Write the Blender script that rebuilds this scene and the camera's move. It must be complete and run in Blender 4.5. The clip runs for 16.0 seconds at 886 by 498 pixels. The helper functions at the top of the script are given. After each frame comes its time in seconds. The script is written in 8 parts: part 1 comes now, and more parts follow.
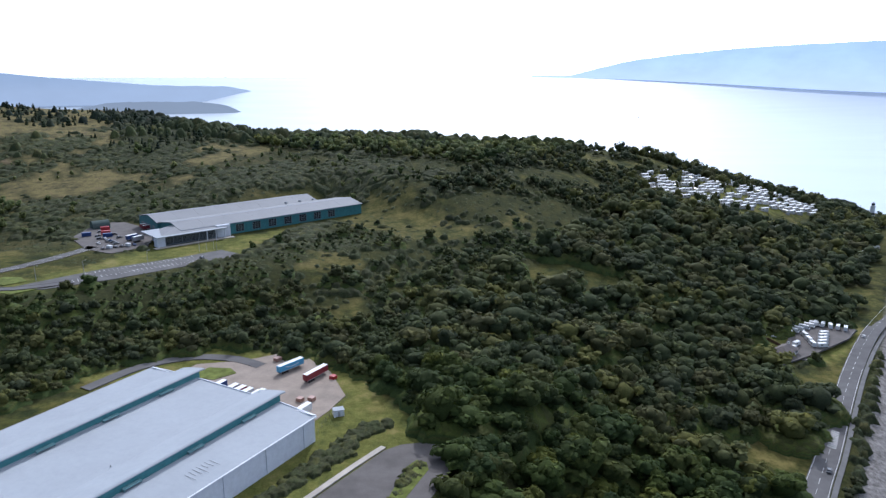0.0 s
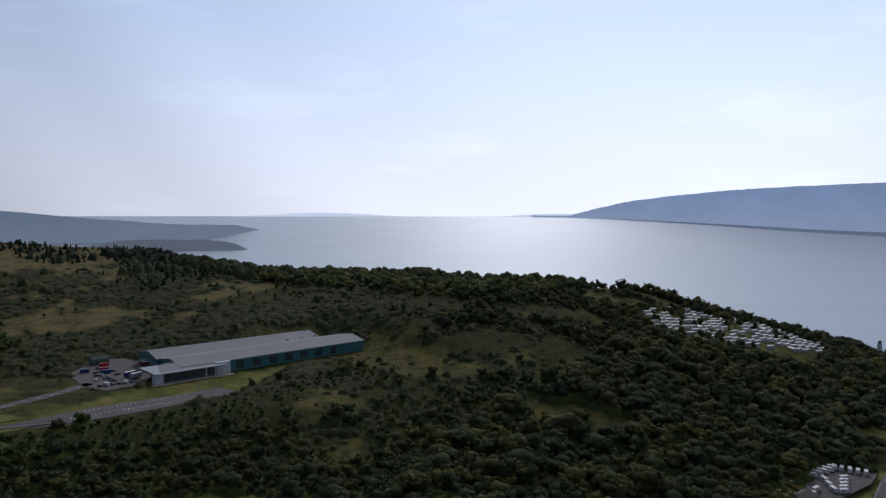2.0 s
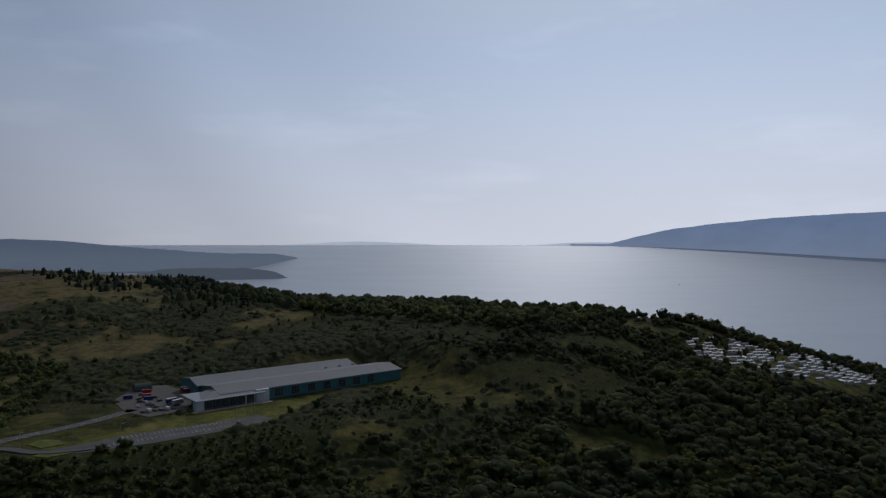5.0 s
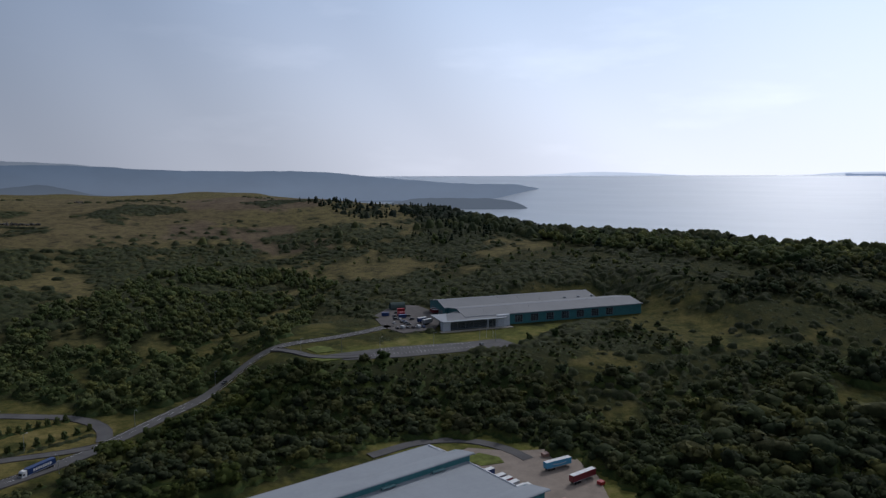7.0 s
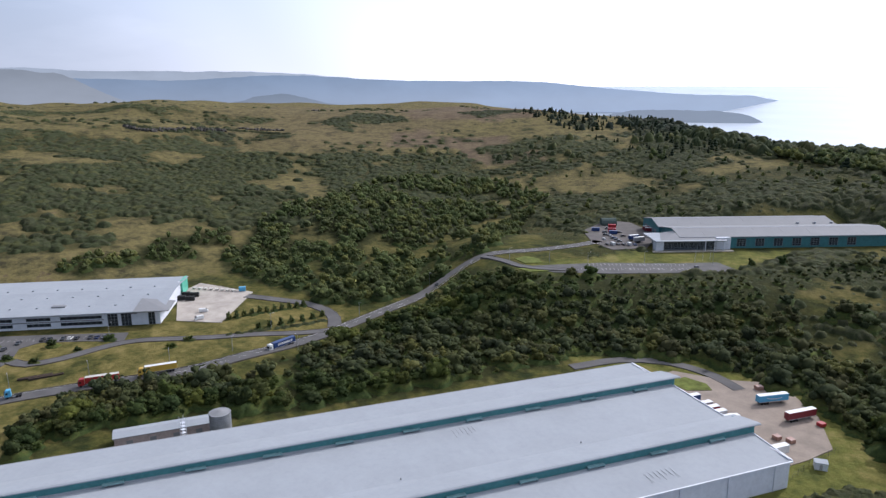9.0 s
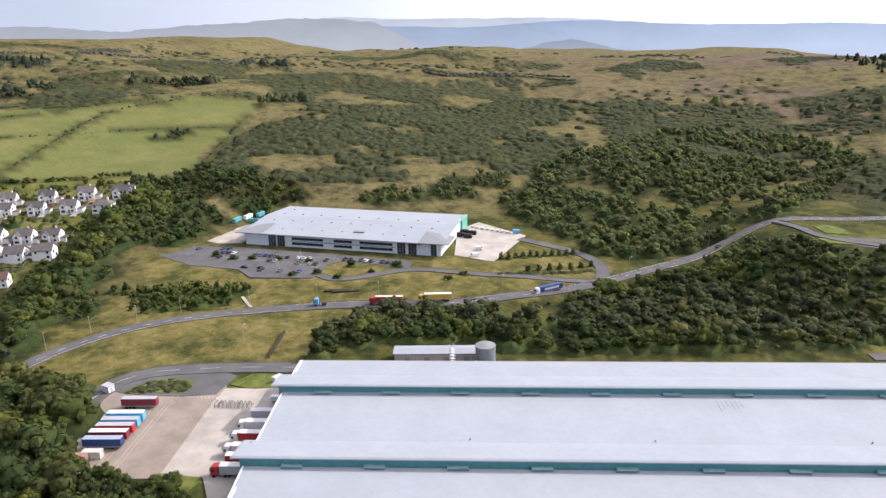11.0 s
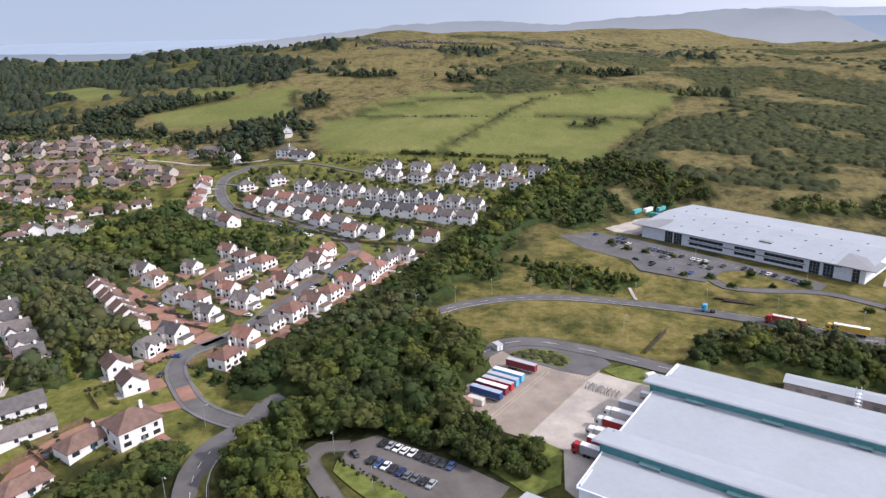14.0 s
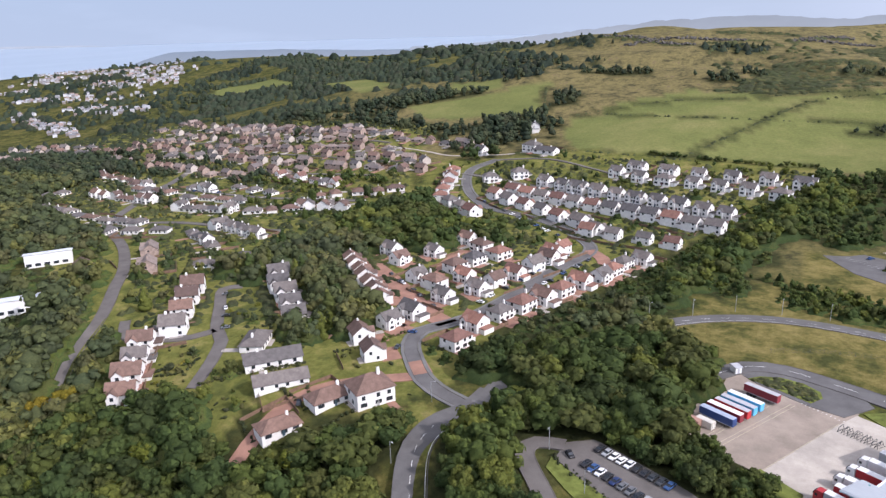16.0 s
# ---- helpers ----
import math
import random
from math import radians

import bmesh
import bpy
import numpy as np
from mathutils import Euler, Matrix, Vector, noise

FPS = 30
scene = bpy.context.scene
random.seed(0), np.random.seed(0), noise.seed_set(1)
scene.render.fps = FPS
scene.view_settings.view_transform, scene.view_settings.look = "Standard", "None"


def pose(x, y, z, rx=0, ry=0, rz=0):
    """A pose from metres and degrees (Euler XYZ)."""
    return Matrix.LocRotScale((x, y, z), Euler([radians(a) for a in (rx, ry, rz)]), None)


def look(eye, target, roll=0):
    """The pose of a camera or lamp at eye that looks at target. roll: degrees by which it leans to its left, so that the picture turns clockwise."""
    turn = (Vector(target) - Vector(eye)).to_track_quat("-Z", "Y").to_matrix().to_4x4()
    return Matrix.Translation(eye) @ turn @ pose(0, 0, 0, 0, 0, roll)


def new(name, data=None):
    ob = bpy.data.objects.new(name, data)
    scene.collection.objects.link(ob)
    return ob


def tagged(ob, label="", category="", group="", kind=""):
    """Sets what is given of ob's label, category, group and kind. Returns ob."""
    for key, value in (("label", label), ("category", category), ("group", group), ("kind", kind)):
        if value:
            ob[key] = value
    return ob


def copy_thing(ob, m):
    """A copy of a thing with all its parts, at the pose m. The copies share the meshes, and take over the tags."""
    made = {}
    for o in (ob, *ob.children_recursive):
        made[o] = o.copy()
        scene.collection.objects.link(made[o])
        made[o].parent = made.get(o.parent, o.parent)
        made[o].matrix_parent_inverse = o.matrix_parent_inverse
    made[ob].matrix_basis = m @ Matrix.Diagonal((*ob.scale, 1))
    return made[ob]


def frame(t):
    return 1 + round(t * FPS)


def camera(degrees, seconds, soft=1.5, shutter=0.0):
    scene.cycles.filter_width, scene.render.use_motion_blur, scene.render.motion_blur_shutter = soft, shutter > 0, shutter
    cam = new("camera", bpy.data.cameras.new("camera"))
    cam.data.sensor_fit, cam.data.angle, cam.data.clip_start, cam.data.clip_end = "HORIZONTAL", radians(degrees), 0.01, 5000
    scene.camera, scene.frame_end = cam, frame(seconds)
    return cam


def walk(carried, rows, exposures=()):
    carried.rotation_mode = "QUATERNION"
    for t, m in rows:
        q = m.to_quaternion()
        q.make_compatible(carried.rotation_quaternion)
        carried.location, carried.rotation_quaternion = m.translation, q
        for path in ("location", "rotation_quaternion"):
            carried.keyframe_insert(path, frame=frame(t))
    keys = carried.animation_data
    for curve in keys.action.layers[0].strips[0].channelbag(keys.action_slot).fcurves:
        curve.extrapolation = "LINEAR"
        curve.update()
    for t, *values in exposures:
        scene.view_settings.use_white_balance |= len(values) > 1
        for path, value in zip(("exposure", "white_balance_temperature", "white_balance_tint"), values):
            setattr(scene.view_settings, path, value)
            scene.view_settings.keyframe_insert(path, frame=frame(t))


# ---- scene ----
EYE = 130.0  # height of the aircraft over the yard, which lies at z = 0
SEA = -45.0
cam = camera(64.69, 16.0, 1.4)
# seconds, heading to the left, pitch, lean
TURNS = [
    (0.0, -0.00, -14.00, 0.00),
    (0.5, 0.10, -11.28, 0.00),
    (1.0, 0.14, -8.42, 0.04),
    (1.5, 0.19, -5.60, 0.07),
    (2.0, 0.23, -2.84, 0.10),
    (2.5, 0.22, -0.64, 0.11),
    (3.0, 0.22, 0.79, 0.12),
    (5.5, 6.26, -1.54, -0.15),
    (6.0, 12.28, -3.05, -0.38),
    (6.5, 17.81, -4.58, -0.32),
    (7.0, 22.79, -6.13, -0.21),
    (7.5, 27.19, -7.70, -0.26),
    (8.0, 30.89, -9.27, -0.20),
    (8.5, 34.78, -10.93, -0.20),
    (9.0, 40.14, -13.24, -0.18),
    (11.5, 68.74, -17.28, -0.93),
    (12.0, 74.42, -17.30, -0.96),
    (12.5, 79.78, -17.30, -0.99),
    (13.0, 85.14, -17.28, -1.10),
    (13.5, 90.50, -17.27, -1.18),
    (14.0, 95.87, -17.23, -1.28),
    (14.5, 101.21, -17.20, -1.35),
    (15.0, 106.87, -17.14, -1.45),
    (15.5, 112.09, -17.06, -1.52),
    (16.0, 115.83, -17.03, -1.50),
]


def aim(heading, pitch, lean):
    h, p = radians(heading), radians(pitch)
    ahead = Vector((-math.sin(h) * math.cos(p), math.cos(h) * math.cos(p), math.sin(p)))
    return look((0, 0, EYE), Vector((0, 0, EYE)) + ahead * 100, lean)


EXPOSURES = [(0, -0.36, 5500, 15), (0.5, -0.62, 5500, 15), (1, -1.07, 5500, 15), (1.5, -1.58, 5550, 14), (2, -1.95, 5800, 15), (2.5, -2.1, 5850, 15), (3, -2.25, 5850, 15),
             (5.5, -2.55, 5850, 14), (6, -2.42, 5850, 14), (6.5, -2.2, 5850, 14), (7, -1.9, 5800, 14), (7.5, -1.55, 5680, 15), (8, -1.18, 5750, 16), (8.5, -0.8, 5850, 16),
             (9, -0.45, 5930, 17), (11.5, 0.15, 6400, 20), (13, -0.05, 6280, 20), (16, 0.03, 6020, 21)]
walk(cam, [(t, aim(h, p, r)) for t, h, p, r in TURNS], EXPOSURES)

# ---- world and sun ----
SUN_H, SUN_E = -6.0, 37.0  # heading to the left and height of the sun, degrees
world = bpy.data.worlds.new("world")
scene.world = world
world.use_nodes = True
wn, wl = world.node_tree.nodes, world.node_tree.links
sky = wn.new("ShaderNodeTexSky")
sky.sky_type, sky.sun_disc = "NISHITA", False
sky.sun_elevation, sky.sun_rotation = radians(SUN_E), radians(-SUN_H)
sky.altitude, sky.air_density, sky.dust_density, sky.ozone_density = 100, 1.0, 1.6, 1.5
# summer haze: pale towards the horizon, with a few soft thin clouds
where = wn.new("ShaderNodeTexCoord")
axes = wn.new("ShaderNodeSeparateXYZ")
wl.new(where.outputs["Generated"], axes.inputs[0])
low = wn.new("ShaderNodeMapRange")
low.inputs["From Min"].default_value, low.inputs["From Max"].default_value = 0.0, 0.42
low.inputs["To Min"].default_value, low.inputs["To Max"].default_value = 0.97, 0.4
wl.new(axes.outputs[2], low.inputs["Value"])
squash = wn.new("ShaderNodeMapping")
squash.inputs["Scale"].default_value = (2.2, 2.2, 9.0)
wl.new(where.outputs["Generated"], squash.inputs[0])
cloud = wn.new("ShaderNodeTexNoise")
cloud.inputs["Scale"].default_value, cloud.inputs["Detail"].default_value, cloud.inputs["Roughness"].default_value = 1.6, 5.0, 0.55
wl.new(squash.outputs[0], cloud.inputs["Vector"])
thin = wn.new("ShaderNodeMapRange")
thin.inputs["From Min"].default_value, thin.inputs["From Max"].default_value = 0.55, 0.75
thin.inputs["To Min"].default_value, thin.inputs["To Max"].default_value = 0.0, 0.075
wl.new(cloud.outputs["Fac"], thin.inputs["Value"])
# haze is brighter towards the sun, most over the open water beside it
near_sun = wn.new("ShaderNodeVectorMath")
near_sun.operation = "DOT_PRODUCT"
near_sun.inputs[1].default_value = (0.285, 0.746, 0.602)
wl.new(where.outputs["Generated"], near_sun.inputs[0])
glow = wn.new("ShaderNodeMapRange")
glow.inputs["From Min"].default_value, glow.inputs["From Max"].default_value = -0.6, 1.0
wl.new(near_sun.outputs["Value"], glow.inputs["Value"])
around = wn.new("ShaderNodeValToRGB")
around.color_ramp.interpolation = "EASE"
steps = [(0.0, (0.1, 0.122, 0.15)), (0.17, (0.11, 0.13, 0.154)), (0.375, (0.158, 0.174, 0.198)), (0.52, (0.255, 0.268, 0.29)), (0.625, (0.345, 0.357, 0.378)), (0.75, (0.53, 0.54, 0.562)), (0.84, (0.72, 0.735, 0.755)), (1.0, (1.0, 1.0, 1.0))]
while len(around.color_ramp.elements) < len(steps):
    around.color_ramp.elements.new(0.5)
for el, (at, c) in zip(around.color_ramp.elements, steps):
    el.position, el.color = at, (*c, 1)
wl.new(glow.outputs[0], around.inputs[0])
haze = wn.new("ShaderNodeVectorMath")
haze.operation = "SCALE"
haze.inputs["Scale"].default_value = 52.0
wl.new(around.outputs[0], haze.inputs[0])
veil = wn.new("ShaderNodeMix")
veil.data_type = "RGBA"
wl.new(haze.outputs[0], veil.inputs[7])
wl.new(low.outputs[0], veil.inputs[0])
wl.new(sky.outputs[0], veil.inputs[6])
puff = wn.new("ShaderNodeMix")
puff.data_type = "RGBA"
puff.blend_type = "ADD"
cloud_light = wn.new("ShaderNodeVectorMath")
cloud_light.operation = "MULTIPLY"
cloud_light.inputs[1].default_value = (1.25, 1.15, 1.05)
wl.new(haze.outputs[0], cloud_light.inputs[0])
wl.new(cloud_light.outputs[0], puff.inputs[7])
wl.new(thin.outputs[0], puff.inputs[0])
# the veil thins with height and lets the blue through
height = wn.new("ShaderNodeValToRGB")
height.color_ramp.elements.new(0.5)
for el, (at, c) in zip(height.color_ramp.elements, ((0.0, (1.0, 0.99, 0.975)), (0.26, (0.81, 0.93, 1.06)), (0.7, (1.03, 1.0, 0.97)))):
    el.position, el.color = at, (*c, 1)
wl.new(axes.outputs[2], height.inputs[0])
blue = wn.new("ShaderNodeMix")
blue.data_type, blue.blend_type = "RGBA", "MULTIPLY"
blue.inputs[0].default_value = 1.0
wl.new(veil.outputs[2], blue.inputs[6])
wl.new(height.outputs[0], blue.inputs[7])
wl.new(blue.outputs[2], puff.inputs[6])
wn["Background"].inputs[1].default_value = 0.097
wl.new(puff.outputs[2], wn["Background"].inputs[0])
sun_data = bpy.data.lights.new("sun", "SUN")
sun_data.energy, sun_data.angle, sun_data.color = 4.3, radians(0.6), (1.0, 0.95, 0.87)
sun = new("sun", sun_data)
sun.matrix_world = look((0, 0, 0), (math.sin(radians(SUN_H)) * math.cos(radians(SUN_E)), -math.cos(radians(SUN_H)) * math.cos(radians(SUN_E)), -math.sin(radians(SUN_E))))

# ---- materials ----
class Nodes:
    """A short way to write node materials."""

    def __init__(self, name, rough=0.8, metal=0.0, spec=0.3):
        self.m = bpy.data.materials.new(name)
        self.m.use_nodes = True
        self.t = self.m.node_tree
        self.b = self.t.nodes["Principled BSDF"]
        self.b.inputs["Roughness"].default_value = rough
        self.b.inputs["Metallic"].default_value = metal
        self.b.inputs["Specular IOR Level"].default_value = spec
        self.geo = self.t.nodes.new("ShaderNodeNewGeometry")

    def link(self, a, b):
        self.t.links.new(a, b)

    def noise(self, scale, detail=4.0, rough=0.6, where=None, stretch=None):
        n = self.t.nodes.new("ShaderNodeTexNoise")
        n.inputs["Scale"].default_value, n.inputs["Detail"].default_value, n.inputs["Roughness"].default_value = scale, detail, rough
        src = where or self.geo.outputs["Position"]
        if stretch:
            mp = self.t.nodes.new("ShaderNodeMapping")
            mp.inputs["Scale"].default_value = stretch
            self.link(src, mp.inputs["Vector"])
            src = mp.outputs[0]
        self.link(src, n.inputs["Vector"])
        return n.outputs["Fac"]

    def ramp(self, fac, stops):
        r = self.t.nodes.new("ShaderNodeValToRGB")
        el = r.color_ramp.elements
        while len(el) < len(stops):
            el.new(0.5)
        for e, (p, c) in zip(el, stops):
            e.position, e.color = p, (*c, 1) if len(c) == 3 else c
        self.link(fac, r.inputs[0])
        return r.outputs[0]

    def mix(self, fac, a, b, how="MIX"):
        n = self.t.nodes.new("ShaderNodeMix")
        n.data_type, n.blend_type = "RGBA", how
        for sock, v in ((0, fac), (6, a), (7, b)):
            if isinstance(v, (int, float)):
                n.inputs[sock].default_value = v
            elif isinstance(v, tuple):
                n.inputs[sock].default_value = (*v, 1)
            else:
                self.link(v, n.inputs[sock])
        return n.outputs[2]

    def color(self, c):
        if isinstance(c, tuple):
            self.b.inputs["Base Color"].default_value = (*c, 1)
        else:
            self.link(c, self.b.inputs["Base Color"])
        return self

    def bump(self, height, strength=0.3, dist=0.1):
        n = self.t.nodes.new("ShaderNodeBump")
        n.inputs["Strength"].default_value, n.inputs["Distance"].default_value = strength, dist
        self.link(height, n.inputs["Height"])
        self.link(n.outputs[0], self.b.inputs["Normal"])
        return self

    def random(self):
        return self.t.nodes.new("ShaderNodeObjectInfo").outputs["Random"]

    def island(self):
        return self.geo.outputs["Random Per Island"]

    def layer(self, name):
        n = self.t.nodes.new("ShaderNodeAttribute")
        n.attribute_name = name
        return n.outputs["Fac"]


def plain(name, c, rough=0.6, metal=0.0, spec=0.3, vary=0.12, scale=0.6):
    """Paint, stone or plastic with faint stains and grime at two scales."""
    n = Nodes(name, rough, metal, spec)
    dark = tuple(v * (1 - vary * 1.6) for v in c)
    light = tuple(min(1, v * (1 + vary)) for v in c)
    a = n.ramp(n.noise(scale, 5), [(0.3, dark), (0.7, light)])
    b = n.ramp(n.noise(scale * 9, 3), [(0.25, (0.86, 0.86, 0.86)), (0.75, (1, 1, 1))])
    n.color(n.mix(0.5, a, b, "MULTIPLY"))
    return n.m


def tinted(name, colours, rough=0.6, spec=0.3, island=False, metal=0.0):
    """Each object, or each loose piece, takes its own colour of a row."""
    n = Nodes(name, rough, metal, spec)
    k = len(colours)
    c = n.ramp(n.island() if island else n.random(), [(i / k, col) for i, col in enumerate(colours)])
    for node in n.t.nodes:
        if node.type == "VALTORGB":
            node.color_ramp.interpolation = "CONSTANT"
    n.color(n.mix(0.6, c, n.ramp(n.noise(1.7, 4), [(0.3, (0.78, 0.78, 0.78)), (0.7, (1, 1, 1))]), "MULTIPLY"))
    return n.m


def make_ground():
    n = Nodes("ground_cover", 0.95, 0, 0.03)
    fine, mid, big = n.noise(0.35, 6, 0.7), n.noise(0.045, 5, 0.65), n.noise(0.009, 4, 0.6)
    clump = n.noise(0.13, 6, 0.72)
    grass = n.ramp(n.mix(0.5, mid, clump), [(0.40, (0.028, 0.036, 0.014)), (0.47, (0.056, 0.061, 0.019)), (0.53, (0.09, 0.086, 0.026)), (0.6, (0.13, 0.114, 0.037))])
    moor = n.ramp(n.mix(0.55, mid, clump), [(0.39, (0.055, 0.05, 0.028)), (0.455, (0.105, 0.092, 0.042)), (0.51, (0.148, 0.126, 0.054)), (0.56, (0.182, 0.152, 0.064)), (0.63, (0.132, 0.1, 0.062))])
    heath = n.ramp(n.mix(0.5, mid, clump), [(0.42, (0.1, 0.074, 0.052)), (0.5, (0.135, 0.1, 0.07)), (0.58, (0.175, 0.135, 0.085))])
    field = n.ramp(n.mix(0.7, mid, big), [(0.38, (0.112, 0.128, 0.042)), (0.5, (0.142, 0.154, 0.05)), (0.62, (0.182, 0.178, 0.066))])
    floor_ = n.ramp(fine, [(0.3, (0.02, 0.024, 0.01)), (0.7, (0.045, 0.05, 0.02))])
    lawn = n.ramp(n.mix(0.5, mid, clump), [(0.40, (0.075, 0.085, 0.026)), (0.48, (0.115, 0.122, 0.032)), (0.54, (0.152, 0.148, 0.042)), (0.6, (0.205, 0.18, 0.066))])
    gold = n.ramp(n.mix(0.5, mid, clump), [(0.40, (0.055, 0.06, 0.02)), (0.47, (0.105, 0.098, 0.031)), (0.53, (0.16, 0.136, 0.046)), (0.6, (0.21, 0.172, 0.066))])
    beach = n.ramp(fine, [(0.3, (0.12, 0.11, 0.1)), (0.7, (0.3, 0.28, 0.26))])
    c = n.mix(n.layer("moor"), grass, moor)
    c = n.mix(n.layer("heath"), c, heath)
    c = n.mix(n.layer("field"), c, field)
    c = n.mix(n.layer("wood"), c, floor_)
    c = n.mix(n.layer("lawn"), c, lawn)
    c = n.mix(n.layer("gold"), c, gold)
    c = n.mix(n.layer("beach"), c, beach)
    c = n.mix(0.55, c, n.ramp(fine, [(0.28, (0.5, 0.5, 0.5)), (0.7, (1.15, 1.15, 1.15))]), "MULTIPLY")
    n.color(c).bump(fine, 0.7, 1.2)
    return n.m


def make_sea():
    n = Nodes("sea_water", 0.16, 0, 1.0)
    n.b.inputs["IOR"].default_value = 1.5
    n.color((0.29, 0.35, 0.41))
    level = n.t.nodes.new("ShaderNodeCombineXYZ")
    level.inputs[2].default_value = 1.0
    n.link(level.outputs[0], n.b.inputs["Normal"])
    n.link(n.ramp(n.noise(0.0022, 4, 0.6, stretch=(1, 3.0, 1)), [(0.3, (0.36, 0.36, 0.36)), (0.7, (0.44, 0.44, 0.44))]), n.b.inputs["Roughness"])
    return n.m


def make_asphalt(name, c):
    n = Nodes(name, 0.9, 0, 0.2)
    a = n.ramp(n.noise(0.12, 5), [(0.3, tuple(v * 0.78 for v in c)), (0.7, tuple(v * 1.2 for v in c))])
    n.color(n.mix(0.6, a, n.ramp(n.noise(2.5, 4), [(0.3, (0.8, 0.8, 0.8)), (0.7, (1, 1, 1))]), "MULTIPLY"))
    return n.m


def make_roof_sheet(name, c, rough=0.45):
    n = Nodes(name, rough, 0.0, 0.15)
    a = n.ramp(n.noise(0.06, 6, 0.7), [(0.3, tuple(v * 0.9 for v in c)), (0.65, c)])
    n.color(n.mix(0.7, a, n.ramp(n.noise(0.5, 5, 0.7), [(0.32, (0.92, 0.925, 0.93)), (0.55, (1, 1, 1))]), "MULTIPLY"))
    return n.m


GROUND, WATER = make_ground(), make_sea()
ASPHALT, OLD_ASPHALT, CONCRETE = make_asphalt("asphalt", (0.112, 0.108, 0.106)), make_asphalt("pale_asphalt", (0.118, 0.107, 0.099)), make_asphalt("yard_concrete", (0.272, 0.226, 0.184))
PALE_CONCRETE, BRICK_PAVING = make_asphalt("pale_concrete", (0.41, 0.37, 0.32)), make_asphalt("brick_paving", (0.27, 0.15, 0.11))
ROOF_SHEET, TEAL = make_roof_sheet("grey_white_roof_sheet", (0.33, 0.355, 0.378), 0.7), plain("teal_cladding", (0.06, 0.2, 0.21), 0.5)
SHEET_GREY, WHITE_WALL = make_roof_sheet("grey_roof_sheet", (0.25, 0.255, 0.26), 0.75), plain("white_cladding", (0.68, 0.7, 0.74), 0.5, vary=0.06)
GLASS = plain("dark_window_glass", (0.025, 0.03, 0.036), 0.12, 0, 0.6)
LINE = plain("road_paint", (0.75, 0.75, 0.72), 0.7)

# ---- the lie of the land ----
# e: metres inland from the shore line, a: metres along it towards the lighthouse
def sst(x, lo, hi):
    t = np.clip((x - lo) / (hi - lo), 0, 1)
    return t * t * (3 - 2 * t)


def inland(x, y):
    e, a = (x - 190) * -0.829 + (y - 270) * 0.559, (x - 190) * 0.559 + (y - 270) * 0.829
    return e + 0.4 * np.maximum(-a - 330, 0), a


def pad(z, x, y, cx, cy, deg_turn, lx, ly, level, soft):
    """Levels a turned rectangle of half size lx, ly and eases into the land round it."""
    c, s = math.cos(radians(deg_turn)), math.sin(radians(deg_turn))
    u, v = (x - cx) * c + (y - cy) * s, -(x - cx) * s + (y - cy) * c
    d = np.hypot(np.maximum(np.abs(u) - lx, 0), np.maximum(np.abs(v) - ly, 0))
    w = 1 - sst(d, 0, soft)
    return z * (1 - w) + level * w


def land(x, y):
    x, y = np.asarray(x, float), np.asarray(y, float)
    e, a = inland(x, y)
    z = -52 + 12.5 * sst(e, -25, 12) + 1.5 * sst(e, 8, 16) + 38 * sst(e, 34, 185)
    z = z + 52 * sst(e, 120, 380) * sst(a, -150, 300)
    far = np.hypot(x, y)
    scarp = sst(e, 1000, 1500)
    rise = 32 * sst(a, -550, -1100) * (1 - scarp) + (40 * sst(a, -800, -1020) - 8) * scarp
    cap = (33 + 56 * sst(a, 300, -150) + rise) * (1 - 0.75 * sst(far, 1750, 3300)) * (1 - 0.28 * sst(a, -1250, -1500) - 0.07 * sst(a, -1500, -2100))
    z = z + cap * sst(e, 400, 1450) + 8 * sst(e, 400, 700) * sst(a, 100, -600)
    z = z + 14 * np.exp(-(((x + 150) / 130) ** 2 + ((y - 480) / 110) ** 2))
    # low rolls of the moor
    roll = np.sin(x * 0.013 + 1.3) * np.sin(y * 0.017 + 0.4) * 3.0 + np.sin(x * 0.031 + y * 0.021) * 1.4
    z = z + roll * sst(e, 330, 600) + 7 * np.sin(x * 0.0051 + 2.0) * np.sin(y * 0.0062 + x * 0.002) * sst(e, 700, 1200)
    # the ground falls to the firth past the ridge, and down to the old town past the houses
    end = 430 + 60 * sst(e, 420, 250) + 70 * sst(e, 220, 60) - 120 * sst(e, 550, 900)
    z = z + (-52 - z) * sst(a - end, 0, 330)
    z = z - 22 * sst(a, -900, -1700) * sst(e, 1200, 500)
    z = z - 110 * sst(far, 2500, 3200) * sst(a, -2150, -2600)
    z = z - 42 * sst(far, 2700, 3500) * sst(e, 300, 800)
    # the wooded ridge dips before it meets the water
    z = z - sst(a, 230, 380) * sst(e, 280, 360) * (8 + 14 * np.exp(-((e - 735) / 80) ** 2)) * sst(far, 3200, 2200)
    z = z - 13 * np.exp(-((a + 1000) / 190) ** 2) * sst(e, 1200, 1800) * sst(far, 3200, 2400)
    # rocky benches step up the escarpment
    bench = sst(e, 820, 1050) * sst(a, -80, -420) * sst(far, 2400, 1700)
    wav = z + 5 * np.sin(x * 0.006 + y * 0.011) + 3 * np.sin(y * 0.023)
    z = z - bench * 3.6 * np.sin(wav * (math.tau / 25))
    z = pad(z, x, y, -142, 145, 60.5, 190, 78, 2.0, 60)
    z = pad(z, x, y, -160, 462, 42, 140, 66, 18.0, 55)
    z = pad(z, x, y, -400, 150, 46, 95, 62, 3.0, 50)
    return z

